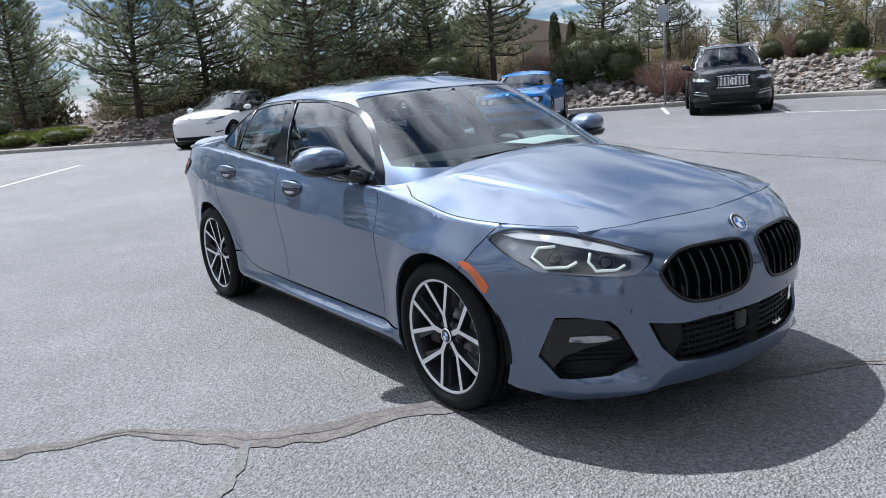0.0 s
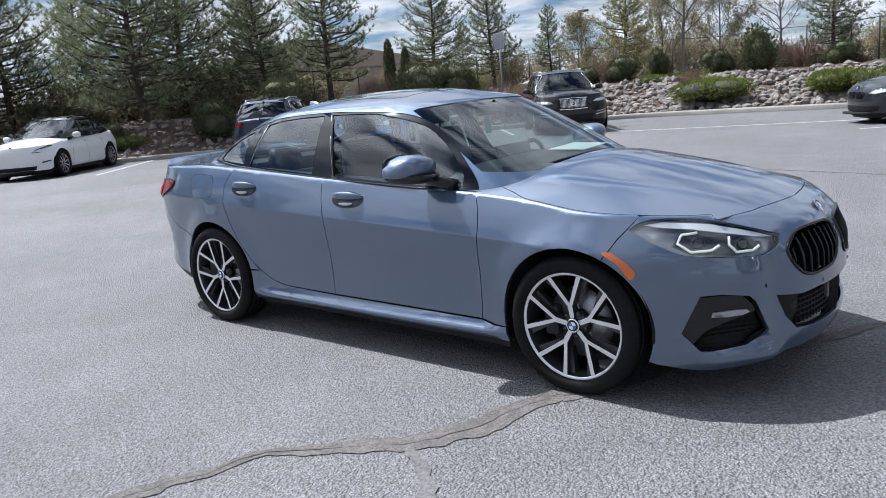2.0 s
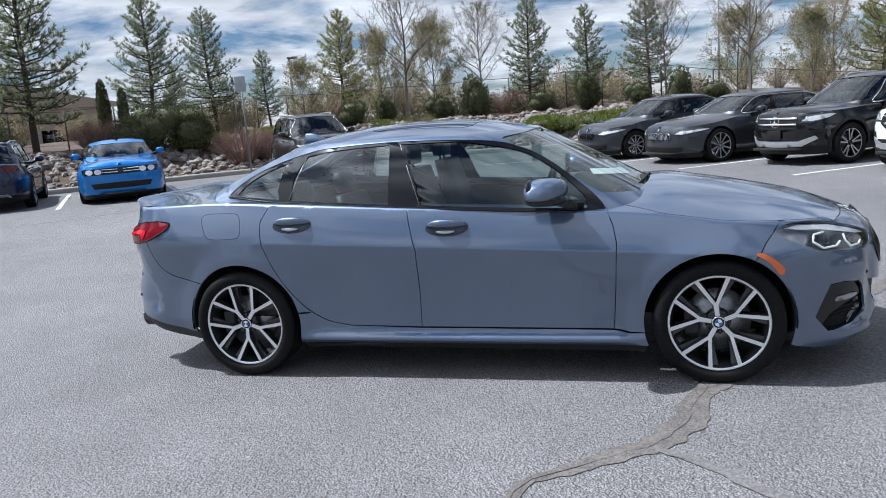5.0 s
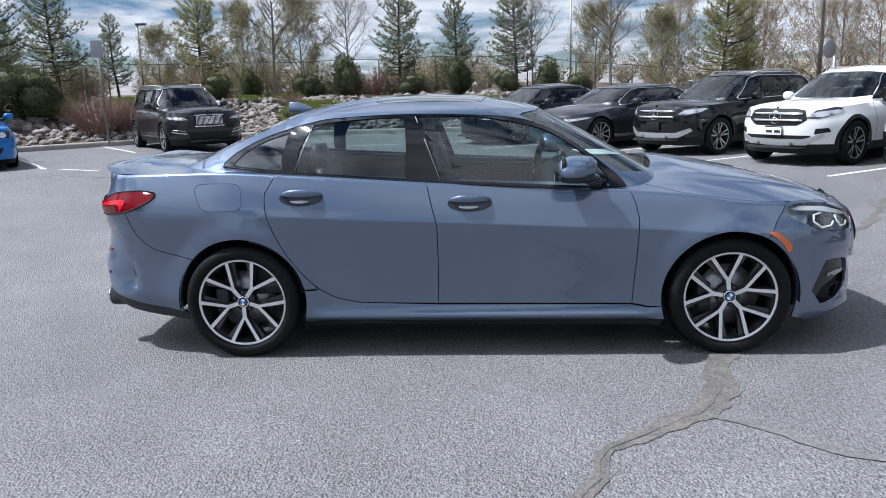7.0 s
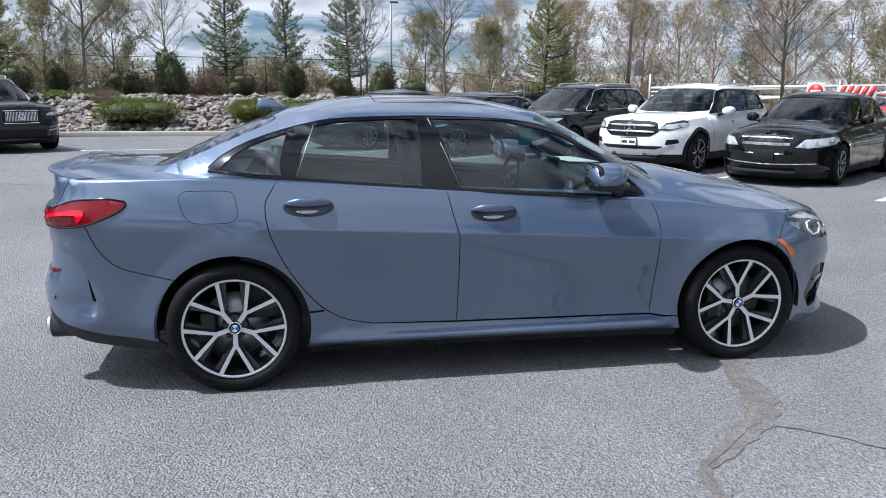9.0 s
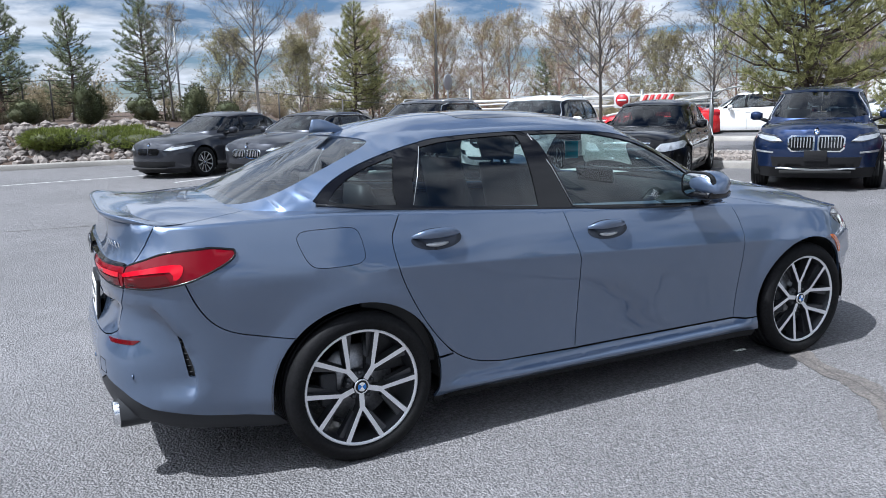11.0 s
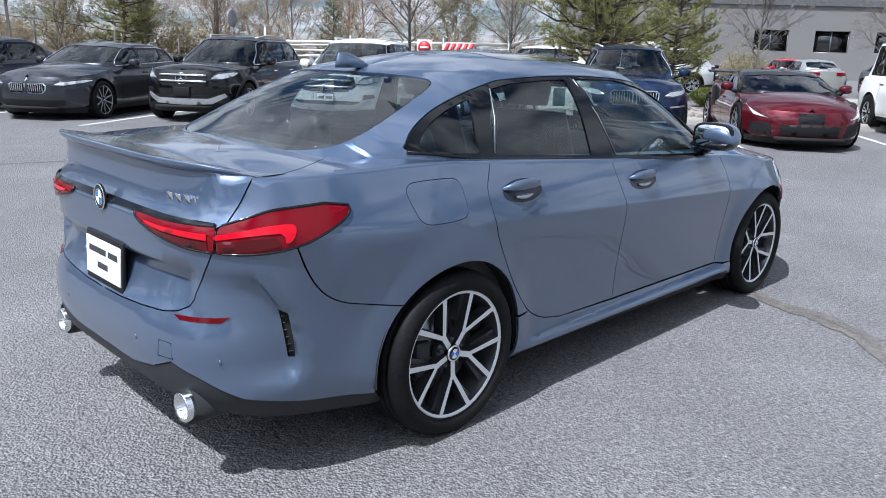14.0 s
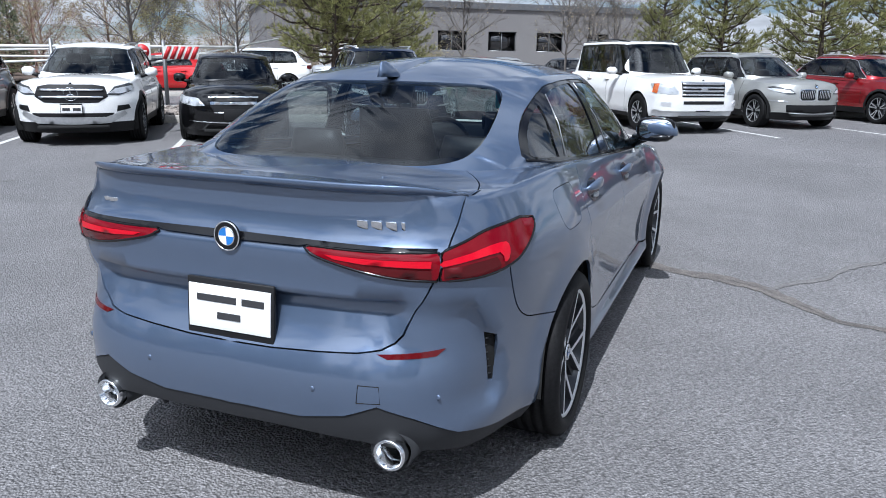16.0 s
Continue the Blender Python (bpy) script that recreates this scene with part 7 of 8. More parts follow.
    if c.get("bars"):
        y0, y1, z0, z1, n, vertical, material = c["bars"]
        for i in range(n):
            bm = bmesh.new()
            if vertical:
                y = y0 + (y1 - y0) * (i + .5) / n
                p = body.at(*body.y(y, .5 * (z0 + z1)))
                twin = bmesh.new()
                for b, k in ((bm, -1), (twin, 1)):
                    box(b, (.02, .016, z1 - z0), pose(float(p[0]) + .008, k * y, .5 * (z0 + z1), 0, 4, 0), .004)
                part("grille_bar", twin, material, car)
            else:
                z = z0 + (z1 - z0) * (i + .5) / n
                q = [body.at(*body.y(y, z)) for y in np.linspace(.001, y1, 8)]
                tube(bm, [(float(v[0]) + .010, -float(v[1]), z) for v in q[::-1]] + [(float(v[0]) + .010, float(v[1]), z) for v in q[1:]], c.get("bar_r", .016), 8)
            part("grille_bar", bm, material, car)
    for where, z, pale in c.get("plates", ()):
        p = body.at(*(body.y(.001, z) if where == "f" else body.y(.001, z, True)))
        number_plate(car, pose(float(p[0]) + (.025 if where == "f" else -.02), 0, z, 0, 0, -90 if where == "f" else 90), pale=pale)
    for k in (-1, 1):
        mx, my, mz = c.get("mirror", (wsb - .50, w + .06, bf + .10))
        bm = bmesh.new()
        X, Y, Z = (1, 0, 0), (0, 1, 0), (0, 0, 1)
        loft(bm, [((mx, k * (my - .12), mz - .01), .05, .05, X, Z), ((mx, k * (my - .06), mz), .085, .075, X, Z), ((mx - .01, k * (my + .03), mz), .085, .078, X, Z), ((mx - .02, k * (my + .08), mz), .05, .05, X, Z)], 16, 2.8)
        mir = part("door_mirror", bm, colour, car, "door mirror")
        bm = bmesh.new()
        tube(bm, [(mx + .06, k * (w - .13), bf + .03), (mx + .02, k * (my - .06), mz - .04)], [.035, .025], 8)
        part("mirror_foot", bm, PLASTIC, mir)
        for hx in c.get("handles", (-.10, -wb * .34)):
            p = body.at(*body.x(hx, bf - .10))
            bm = bmesh.new()
            box(bm, (.20, .03, .028), pose(float(p[0]), k * (float(p[1]) + .014), bf - .09), .01)
            part("door_handle", bm, c.get("handle", colour), car, "door handle")
        for lx in c.get("shuts", (wb * .29, -.08, -wb * .36)):
            q = [body.at(*body.x(lx, z)) for z in np.linspace(cl + .10, float(sh(lx)) - .01, 8)]
            bm = bmesh.new()
            tube(bm, [(float(v[0]), k * (float(v[1]) - .003), float(v[2])) for v in q], .0055, 5)
            part("door_gap", bm, VOID, car)
        for sx in (wb / 2, -wb / 2):
            wheel(car, c.get("wheel", "five"), rw, c.get("rim", rw - .105), .235, sx, w - .125, k)
            bm = bmesh.new()
            pr = arch(sx, rw, ra + .012, -20, 200, 16)
            va = [[bm.verts.new((a, k * y, b)) for a, b in pr] for y in (w - .06, w - .42)]
            for i in range(len(pr) - 1):
                bm.faces.new((va[0][i], va[0][i + 1], va[1][i + 1], va[1][i]))
            bm.faces.new(va[1])
            part("wheel_well", bm, VOID, car, "black wheel well liner")
        seat(car, .12, k * w * .42, cl + .30, c.get("leather", LEATHER), .5, (rail - cl - .32) / 1.0)
        if c.get("rear_seats", True):
            seat(car, -.78, k * w * .42, cl + .32, c.get("leather", LEATHER), .55, (rail - cl - .36) / 1.0)
    bm = bmesh.new()
    box(bm, (wb - 2 * ra - .1, w * 1.7, .05), pose(0, 0, cl + .02))
    box(bm, (c["fo"] + rw, w * 1.05, .05), pose(xn - .30 - c["fo"] * .3, 0, cl + .05))
    box(bm, (c["ro"] + rw, w * 1.05, .05), pose(xt + .30 + c["ro"] * .3, 0, cl + .08))
    part("underside", bm, VOID, car, "black underside")
    bm = bmesh.new()
    loft(bm, [((wsb - .02, 0, hc - .08), .04, w * .70, (0, 0, 1), (0, 1, 0)), ((wsb - .30, 0, hc - .06), .07, w * .72, (0, 0, 1), (0, 1, 0)), ((wsb - .50, 0, hc - .22), .12, w * .70, (0, 0, 1), (0, 1, 0))], 16, 4)
    part("dashboard", bm, LEATHER, car, "dark dashboard")
    bm = bmesh.new()
    tube(bm, [(wsb - .56 + .04 * math.cos(a), w * .42 + .18 * math.sin(a), hc - .10 + .18 * math.cos(a)) for a in np.linspace(0, 2 * math.pi, 21)], .014, 6, False)
    part("steering_wheel", bm, LEATHER, car, "steering wheel")
    return car


def at_axle(x, y, heading, wb):
    """The pose of a car whose front axle's middle stands at x, y."""
    a = radians(heading)
    return pose(x - wb / 2 * math.cos(a), y - wb / 2 * math.sin(a), 0, 0, 0, heading)


def suv_windows(wsb, wst, rwt, rwb, bf, br, zt, coupe=False, pillars=(-.05, -.95)):
    """Side window lines of a tall car or a saloon, with three panes."""
    p1, p2 = pillars
    fz = lambda x: bf + .035 + (br - bf) * (wsb - x) / (wsb - rwb)
    xr = rwb + (.42 if not coupe else .55)
    xt_ = rwt + (.12 if not coupe else .05)
    top = [(xr - .02, fz(xr) + .03), (xt_ - (xt_ - xr) * .35, zt - .055), (xt_ + .15, zt - .012), (p2, zt), (p1, zt), (wst - .12, zt - .012), (wst + .06, zt - .06), (wsb - .42, fz(wsb - .42) + .16), (wsb - .22, fz(wsb - .25) + .02)]
    low = [(wsb - .22, fz(wsb - .22)), (p1, fz(p1)), (p2, fz(p2)), (xr, fz(xr))]
    d = .028
    panes = [[(wst - .15, zt - .045), (wst + .03, zt - .09), (wsb - .46, fz(wsb - .46) + .12), (wsb - .46, fz(wsb - .46) + d), (p1 + .04, fz(p1) + d), (p1 + .04, zt - .035)],
             [(p1 - .04, zt - .035), (p1 - .04, fz(p1) + d), (p2 + .04, fz(p2) + d), (p2 + .04, zt - .035)],
             [(p2 - .04, zt - .04), (p2 - .04, fz(p2) + d), (xr + .08, fz(xr) + d), (xr + .06, fz(xr) + .07), (xt_ - (xt_ - xr) * .35 + .04, zt - .10), (xt_ + .14, zt - .05)]]
    return dict(top=top, low=low, panes=panes)


def sizes(kind, **more):
    """Main sizes of a tall car ('suv'), a saloon or a low coupe."""
    base = dict(suv=dict(wb=2.87, w=.95, h=1.66, clear=.24, fo=.86, ro=.93, hf=.93, hc=1.10, bf=1.02, br=1.10, zb=1.10, wsb=.98, wst=.28, rwt=-1.72, rwb=-2.18, rw=.362, clad=1, rails=1, wheel="five"),
                saloon=dict(wb=2.85, w=.915, h=1.44, clear=.17, fo=.82, ro=1.05, hf=.74, hc=.98, bf=.90, br=.98, zb=1.06, wsb=1.02, wst=.32, rwt=-1.05, rwb=-1.80, rw=.335, wheel="ten"))[kind]
    c = dict(base, **more)
    rail = c["h"] - c.get("crown", .075)
    c["win"] = suv_windows(c["wsb"], c["wst"], c["rwt"], c["rwb"], c["bf"], max(c["br"], c["bf"]), rail - .04, kind == "saloon", c.get("pillars", (-.05, -.95)))
    return c


def kidneys(y0, y1, z0, z1, frame, depth=.004):
    """Twin grilles with bright frames."""
    o = [("y", y0, z0 + .02), ("y", y0, z1 - .01), ("y", y0 + .03, z1), ("y", y1 - .05, z1), ("y", y1, z1 - .04), ("y", y1 - .01, z0 + .05), ("y", y1 - .06, z0), ("y", y0 + .04, z0)]
    g = lambda a, d: y0 + (y1 - y0) * .5 + (a - (y0 + y1) * .5) * d
    n = [("y", g(a, .88), z0 + (z1 - z0) * .5 + (b - (z0 + z1) * .5) * .84) for _, a, b in o]
    return [("grille_frame*", o, frame, depth, "kidney-shaped grille frame"), ("grille*", n, GLOSS_BLACK, depth + .006, "dark grille")]


def lamp(inner, outer, z0, z1, dz=.0, material=None, label="clear headlamp"):
    """A headlamp from y = inner on the nose to x = outer on the side."""
    o = [("y", inner, z0 + .01), ("y", inner + .16, z0), ("x", outer - .10, z0 + .02 + dz), ("x", outer - .28, z1 + dz - .02), ("x", outer - .16, z1 + dz), ("y", inner + .10, z1 - .01)]
    n = [(k, a if k == "x" else a + .02, z0 + .5 * (z1 - z0) + (b - .5 * (z0 + z1)) * .62) for k, a, b in o]
    return [("headlamp*", o, material or LAMP_DARK, .005, label), ("lamp_reflector*", n, LAMP_BOWL, .008, "bright lamp reflector"), ("lamp_cover*", o, LENS, .013, "clear lamp cover")]


def rear_lamp(inner, side_x, z0, z1, material=RED_LENS):
    return [("tail_lamp*", [("r", inner, z0), ("r", inner + .2, z0 - .01), ("x", side_x, z0 + .03), ("x", side_x, z1), ("r", inner, z1)], material, .008, "red tail lamp")]


def air(y, z0, z1, material=None, name="lower_intake"):
    return [(name, [("y", .0, z0), ("y", y, z0 + .01), ("y", y + .03, z1), ("y", .0, z1)], material or PLASTIC, .006, "black lower intake")]


GREY_P = paint("paint_dark_grey", (.034, .036, .044), .5)
BROWN_P = paint("paint_grey_brown", (.024, .024, .026), .5)
BLACK_P = paint("paint_black", (.003, .003, .0035), .1, .3)
WHITE_P = paint("paint_white", (.78, .78, .77), .0, .4)
BLUE_P = paint("paint_sky_blue", (.02, .17, .50), .3)
NAVY_P = paint("paint_navy", (.011, .023, .066), .5)
NAVY2_P = paint("paint_dark_navy", (.012, .018, .045), .5)
RED_P = paint("paint_dark_red", (.085, .005, .011), .4)
SILVER_P = paint("paint_silver", (.42, .42, .40), .6)
ROW = 216
glc = dict(fo=.83, ro=.94, wb=2.87, w=.945, h=1.60, hc=1.06, bf=.99, br=1.06, wsb=.95, wst=.14, rwt=-1.58, bright=1, badges=(("star", 0, .79, .105),), bars=(0, .45, .69, .905, 2, False, CHROME), bar_r=.020, plates=(("f", .56, True),), handle=CHROME)
glc_face = [("grille", [("y", 0, .65), ("y", .38, .66), ("y", .52, .75), ("y", .47, .90), ("y", .32, .93), ("y", 0, .93)], PLASTIC, .004, "dark grille")] \
    + lamp(.50, 1.98, .765, .905, .04) + air(.55, .36, .50) \
    + [("skid_plate", [("y", 0, .44), ("y", .47, .44), ("y", .72, .535), ("y", .75, .48), ("y", .52, .345), ("y", 0, .325)], SILVER, .012, "bright skid plate"),
       ("side_intake*", [("y", .62, .52), ("y", .80, .56), ("y", .78, .62), ("y", .64, .61)], PLASTIC, .008, "dark side intake")] + rear_lamp(.45, -1.95, .92, 1.06)
parked("black_suv", "black five-door sport utility car with a chrome grille, parked nose out", at_axle(3.9, 10.95, ROW, 2.87), sizes("suv", **dict(glc, plates=(("f", .56, False),))), BLACK_P, glc_face)
parked("white_suv", "white five-door sport utility car with a chrome grille, parked nose out", at_axle(5.42, 8.7, ROW, 2.87), sizes("suv", **glc), WHITE_P, glc_face)
parked("grey_saloon", "dark grey four-door saloon with black wheels, parked nose out", at_axle(.15, 14.75, ROW, 2.85), sizes("saloon", badges=(("round", 0, .735, .035),)), GREY_P,
       kidneys(.02, .33, .52, .66, GLOSS_BLACK) + lamp(.42, 1.95, .60, .70, .06) + air(.62, .26, .38) + rear_lamp(.3, -2.1, .82, .94))
parked("grey_coupe_saloon", "dark grey long low saloon with bright grille frames, parked nose out", at_axle(1.85, 12.65, ROW, 3.02),
       sizes("saloon", wb=3.02, w=.966, h=1.40, fo=.86, ro=1.18, wsb=1.02, wst=.30, rwt=-1.15, rwb=-1.95, rw=.345, rim=.26, bright=1, badges=(("round", 0, .71, .035),), bars=(.05, .33, .49, .63, 7, True, CHROME)), GREY_P,
       kidneys(.02, .37, .47, .65, CHROME) + lamp(.46, 2.05, .60, .69, .06) + air(.62, .25, .36) + rear_lamp(.3, -2.2, .82, .94))
parked("black_saloon", "black four-door saloon with a split chrome grille, parked nose out", at_axle(6.85, 6.78, ROW, 2.85),
       sizes("saloon", w=.893, fo=.92, ro=1.10, h=1.45, hf=.78, badges=(("bar", 0, .645, .06),), plates=(("f", .47, False),), wheel="five", rw=.33, rim=.215), BLACK_P,
       [("upper_grille", [("y", 0, .68), ("y", .36, .69), ("y", .38, .735), ("y", 0, .745)], PLASTIC, .006, "dark upper grille"), ("upper_grille_frame", [("y", 0, .74), ("y", .38, .73), ("y", .385, .75), ("y", 0, .76)], CHROME, .012, "chrome grille edge"),
        ("grille_band", [("y", 0, .625), ("y", .36, .63), ("y", .36, .672), ("y", 0, .67)], CHROME, .012, "chrome grille band"), ("lower_grille", [("y", 0, .50), ("y", .30, .51), ("y", .36, .62), ("y", 0, .62)], PLASTIC, .006, "dark lower grille"),
        ("lower_grille_frame", [("y", 0, .485), ("y", .30, .495), ("y", .30, .515), ("y", 0, .505)], CHROME, .012, "chrome lower grille edge"), ("bumper_trim", [("y", 0, .33), ("y", .70, .36), ("y", .70, .375), ("y", 0, .345)], CHROME, .008, "thin bright bumper trim")]
       + lamp(.44, 1.85, .60, .735, .03, LAMP_BOWL) + rear_lamp(.4, -2.1, .80, .94))
x3 = dict(wb=2.86, w=.945, h=1.62, hc=1.08, bf=1.0, br=1.07, wst=.18, fo=.80, ro=1.04, badges=(("round", 0, .90, .041),), bars=(.06, .36, .63, .82, 7, True, CHROME), bright=1, rails=1)
x3_face = kidneys(.02, .40, .60, .85, CHROME) + lamp(.46, 1.97, .74, .86, .04) + air(.60, .36, .52) \
    + [("skid_plate", [("y", 0, .34), ("y", .55, .36), ("y", .55, .335), ("y", 0, .315)], SILVER, .012, "silver skid plate"), ("side_trim*", [("y", .60, .60), ("y", .86, .62), ("y", .86, .59), ("y", .60, .575)], SILVER, .008, "bright bumper trim")] \
    + rear_lamp(.46, -2.12, .90, 1.04, DEEP_RED) + [("rear_skid_plate", [("r", 0, .40), ("r", .50, .40), ("r", .56, .33), ("r", 0, .35)], SILVER, .012, "silver rear skid plate")]
parked("blue_suv", "navy blue sport utility car with chrome twin grilles, parked nose out", at_axle(8.62, 4.55, ROW, 2.86), sizes("suv", **dict(x3, leather=PALE_LEATHER, plates=(("f", .54, False),), mirror=(.46, 1.02, 1.12))), NAVY_P, x3_face)
parked("dark_blue_suv", "dark blue sport utility car seen from behind, parked nose in", at_axle(-14.1 - .616 * 2.86, 9.7 + .788 * 2.86, 128, 2.86), sizes("suv", **dict(x3, tint=1, plates=(("r", .80, True),))), NAVY2_P, x3_face)
parked("silver_suv", "silver sport utility car with twin grilles, parked nose out", at_axle(14.75, -2.25, ROW, 2.81), sizes("suv", **dict(x3, wb=2.81, rim=.24)), SILVER_P, x3_face)
parked("red_suv", "dark red sloping-roof sport utility car, parked nose out", at_axle(17.3, -5.0, ROW, 2.86), sizes("suv", **dict(x3, h=1.62, rwt=-1.3, rwb=-2.1, tint=1)), paint("paint_bright_red", (.22, .008, .012), .4), x3_face)
parked("white_boxy_suv", "white boxy older sport utility car with chrome bar grille", at_axle(12.6, -.02, ROW, 2.89),
       sizes("suv", wb=2.89, w=.94, h=1.83, clear=.28, fo=.93, ro=1.05, hf=1.02, hc=1.14, bf=1.08, br=1.10, zb=1.12, wsb=.88, wst=.36, rwt=-2.05, rwb=-2.30, rw=.38, rim=.225, nf=4.2, nr=6, top=.76, tuck=.14, rails=2, tint=1, clad=0, crown=.05,
             badges=(("bar", 0, .87, .07),), bars=(0, .46, .73, 1.0, 4, False, CHROME), bar_r=.022, plates=(("f", .52, False),), mirror=(.42, 1.04, 1.18), handle=WHITE_P), WHITE_P,
       [("grille", [("y", 0, .72), ("y", .46, .72), ("y", .47, 1.0), ("y", 0, 1.0)], PLASTIC, .004, "dark grille"), ("grille_frame_top", [("y", 0, .985), ("y", .49, .985), ("y", .49, 1.01), ("y", 0, 1.01)], CHROME, .012, "chrome grille edge"),
        ("bumper", [("y", 0, .45), ("y", .70, .45), ("x", 2.0, .46), ("x", 2.0, .62), ("y", .70, .66), ("y", 0, .66)], WHITE_P, .035, "white front bumper"), ("bumper_slot", [("y", 0, .58), ("y", .44, .58), ("y", .44, .64), ("y", 0, .64)], PLASTIC, .04, "dark bumper slot"),
        ("fog_lamp*", [("y", .66, .55), ("y", .80, .55), ("y", .80, .62), ("y", .66, .62)], LAMP_BOWL, .042, "square fog lamp"), ("corner_lamp*", [("x", 2.10, .78), ("x", 1.97, .80), ("x", 1.97, .96), ("x", 2.10, .97)], AMBER, .01, "amber corner lamp")]
       + lamp(.52, 2.15, .77, .98, .0, LAMP_BOWL) + rear_lamp(.7, -2.3, .8, 1.1))
parked("tall_grey_suv", "dark grey-brown large sport utility car with upright grille", at_axle(-7.6, 14.75, -52, 2.98),
       sizes("suv", wb=2.98, w=.98, h=1.73, fo=.87, ro=1.10, hf=1.0, hc=1.16, bf=1.08, br=1.14, zb=1.14, wsb=1.0, wst=.34, rwt=-1.95, rwb=-2.36, rw=.378, rim=.27, nf=3.6, badges=(("ring", 0, .80, .075),), bars=(.0, .34, .70, .91, 11, True, CHROME), bright=1), BROWN_P,
       [("grille", [("y", 0, .66), ("y", .36, .67), ("y", .40, .72), ("y", .40, .90), ("y", .37, .935), ("y", 0, .94)], PLASTIC, .004, "dark upright grille"), ("grille_frame_low", [("y", 0, .645), ("y", .37, .655), ("y", .37, .675), ("y", 0, .665)], CHROME, .012, "chrome grille edge"),
        ("grille_frame_high", [("y", 0, .93), ("y", .37, .92), ("y", .37, .94), ("y", 0, .95)], CHROME, .012, "chrome grille edge"), ("side_trim*", [("y", .58, .50), ("y", .88, .55), ("y", .88, .525), ("y", .58, .47)], SILVER, .01, "bright bumper blade"), ("side_trim_high*", [("y", .60, .56), ("y", .86, .60), ("y", .86, .585), ("y", .60, .545)], SILVER, .01, "bright bumper blade")]
       + lamp(.50, 2.1, .80, .91, .02) + air(.50, .32, .52) + rear_lamp(.6, -2.3, .8, 1.3))
parked("blue_coupe", "bright blue two-door muscle coupe with wide dark grille", at_axle(-11.3, 10.85, -52, 2.95),
       sizes("saloon", wb=2.95, w=.96, h=1.45, fo=.95, ro=1.12, hf=.86, hc=1.03, bf=.98, br=1.02, zb=1.06, wsb=.78, wst=.15, rwt=-1.0, rwb=-1.7, rw=.36, rim=.26, nf=4.5, nr=5, pillars=(-.45, -.80), wheel="five", rear_seats=True), BLUE_P,
       [("grille", [("y", 0, .66), ("y", .80, .67), ("y", .82, .80), ("y", 0, .81)], GLOSS_BLACK, .004, "wide dark grille slot"), ("lower_intake", [("y", 0, .34), ("y", .60, .35), ("y", .66, .47), ("y", 0, .48)], PLASTIC, .006, "black lower intake"),
        ("grille_trim*", [("y", .06, .705), ("y", .42, .71), ("y", .42, .725), ("y", .06, .72)], CHROME, .014, "thin bright grille trim"), ("grille_trim_high*", [("y", .06, .765), ("y", .42, .77), ("y", .42, .785), ("y", .06, .78)], CHROME, .014, "thin bright grille trim"),
        ("headlamp*", [("y", .48 + .075 * math.cos(a), .735 + .06 * math.sin(a)) for a in np.linspace(0, 6.28, 15)[:-1]], LAMP_BOWL, .012, "round headlamp"), ("outer_headlamp*", [("y", .66 + .075 * math.cos(a), .735 + .06 * math.sin(a)) for a in np.linspace(0, 6.28, 15)[:-1]], LAMP_BOWL, .012, "round headlamp"),
        ("bonnet_lip", [("y", 0, .81), ("y", .80, .80), ("y", .80, .815), ("y", 0, .83)], BLUE_P, .02, "")] + rear_lamp(.3, -2.2, .8, .95))
parked("white_crossover", "white smooth electric crossover with dark wheels, parked nose out", at_axle(-18.95, 5.25, -52, 2.89),
       sizes("suv", wb=2.89, w=.96, h=1.62, clear=.18, fo=.88, ro=.98, hf=.86, hc=1.08, bf=.98, br=1.08, zb=1.12, wsb=1.15, wst=.20, rwt=-1.15, rwb=-2.0, rw=.36, rim=.25, nf=2.4, clad=0, rails=2, roof=BLACK_GLASS, wheel="ten"), WHITE_P,
       lamp(.50, 1.98, .70, .80, .08) + air(.55, .26, .36, PLASTIC) + [("bumper_slot*", [("y", .68, .46), ("y", .84, .49), ("y", .84, .46), ("y", .70, .43)], PLASTIC, .006, "dark bumper slot")] + rear_lamp(.4, -2.1, .90, 1.0))
sport = parked("red_sports_car", "dark red low mid-engined sports car with black stripes, parked nose out", at_axle(10.15, 2.3, ROW, 2.72),
       sizes("saloon", wb=2.72, w=.967, h=1.235, clear=.14, fo=1.0, ro=.92, hf=.60, hc=.88, bf=.80, br=.93, zb=1.0, wsb=1.18, wst=.35, rwt=-.75, rwb=-1.9, rw=.345, rim=.26, crown=.07, pillars=(-.30, -.62), nf=2.5, roof=GLOSS_BLACK, tint=1, rear_seats=False, mirror=(.62, 1.02, .92), plates=()), RED_P,
       [("lower_intake", [("y", 0, .24), ("y", .42, .25), ("y", .46, .40), ("y", 0, .42)], PLASTIC, .006, "black middle intake"), ("side_intake*", [("y", .54, .22), ("y", .82, .26), ("y", .84, .42), ("y", .58, .42)], PLASTIC, .006, "black corner intake"),
        ("splitter", [("y", 0, .20), ("y", .45, .20), ("y", .45, .215), ("y", 0, .215)], CHROME, .014, "bright lip"), ("nose_stripe", [("y", 0, .43), ("y", .19, .43), ("y", .20, .585), ("y", 0, .59)], GLOSS_BLACK, .004, "black stripe")]
       + [("headlamp*", [("y", .62, .50), ("y", .80, .54), ("x", 1.75, .66), ("x", 1.66, .69)], LAMP_BOWL, .008, "slim swept headlamp")] + rear_lamp(.4, -2.1, .8, .9))
bm = bmesh.new()
for y in (-.75, .75):
    box(bm, (.05, .03, .20), pose(-2.08, y, 1.02), .01)
box(bm, (.24, 1.75, .025), pose(-2.12, 0, 1.13, 0, 6, 0), .01)
part("rear_wing", bm, GLOSS_BLACK, sport, "black rear wing")
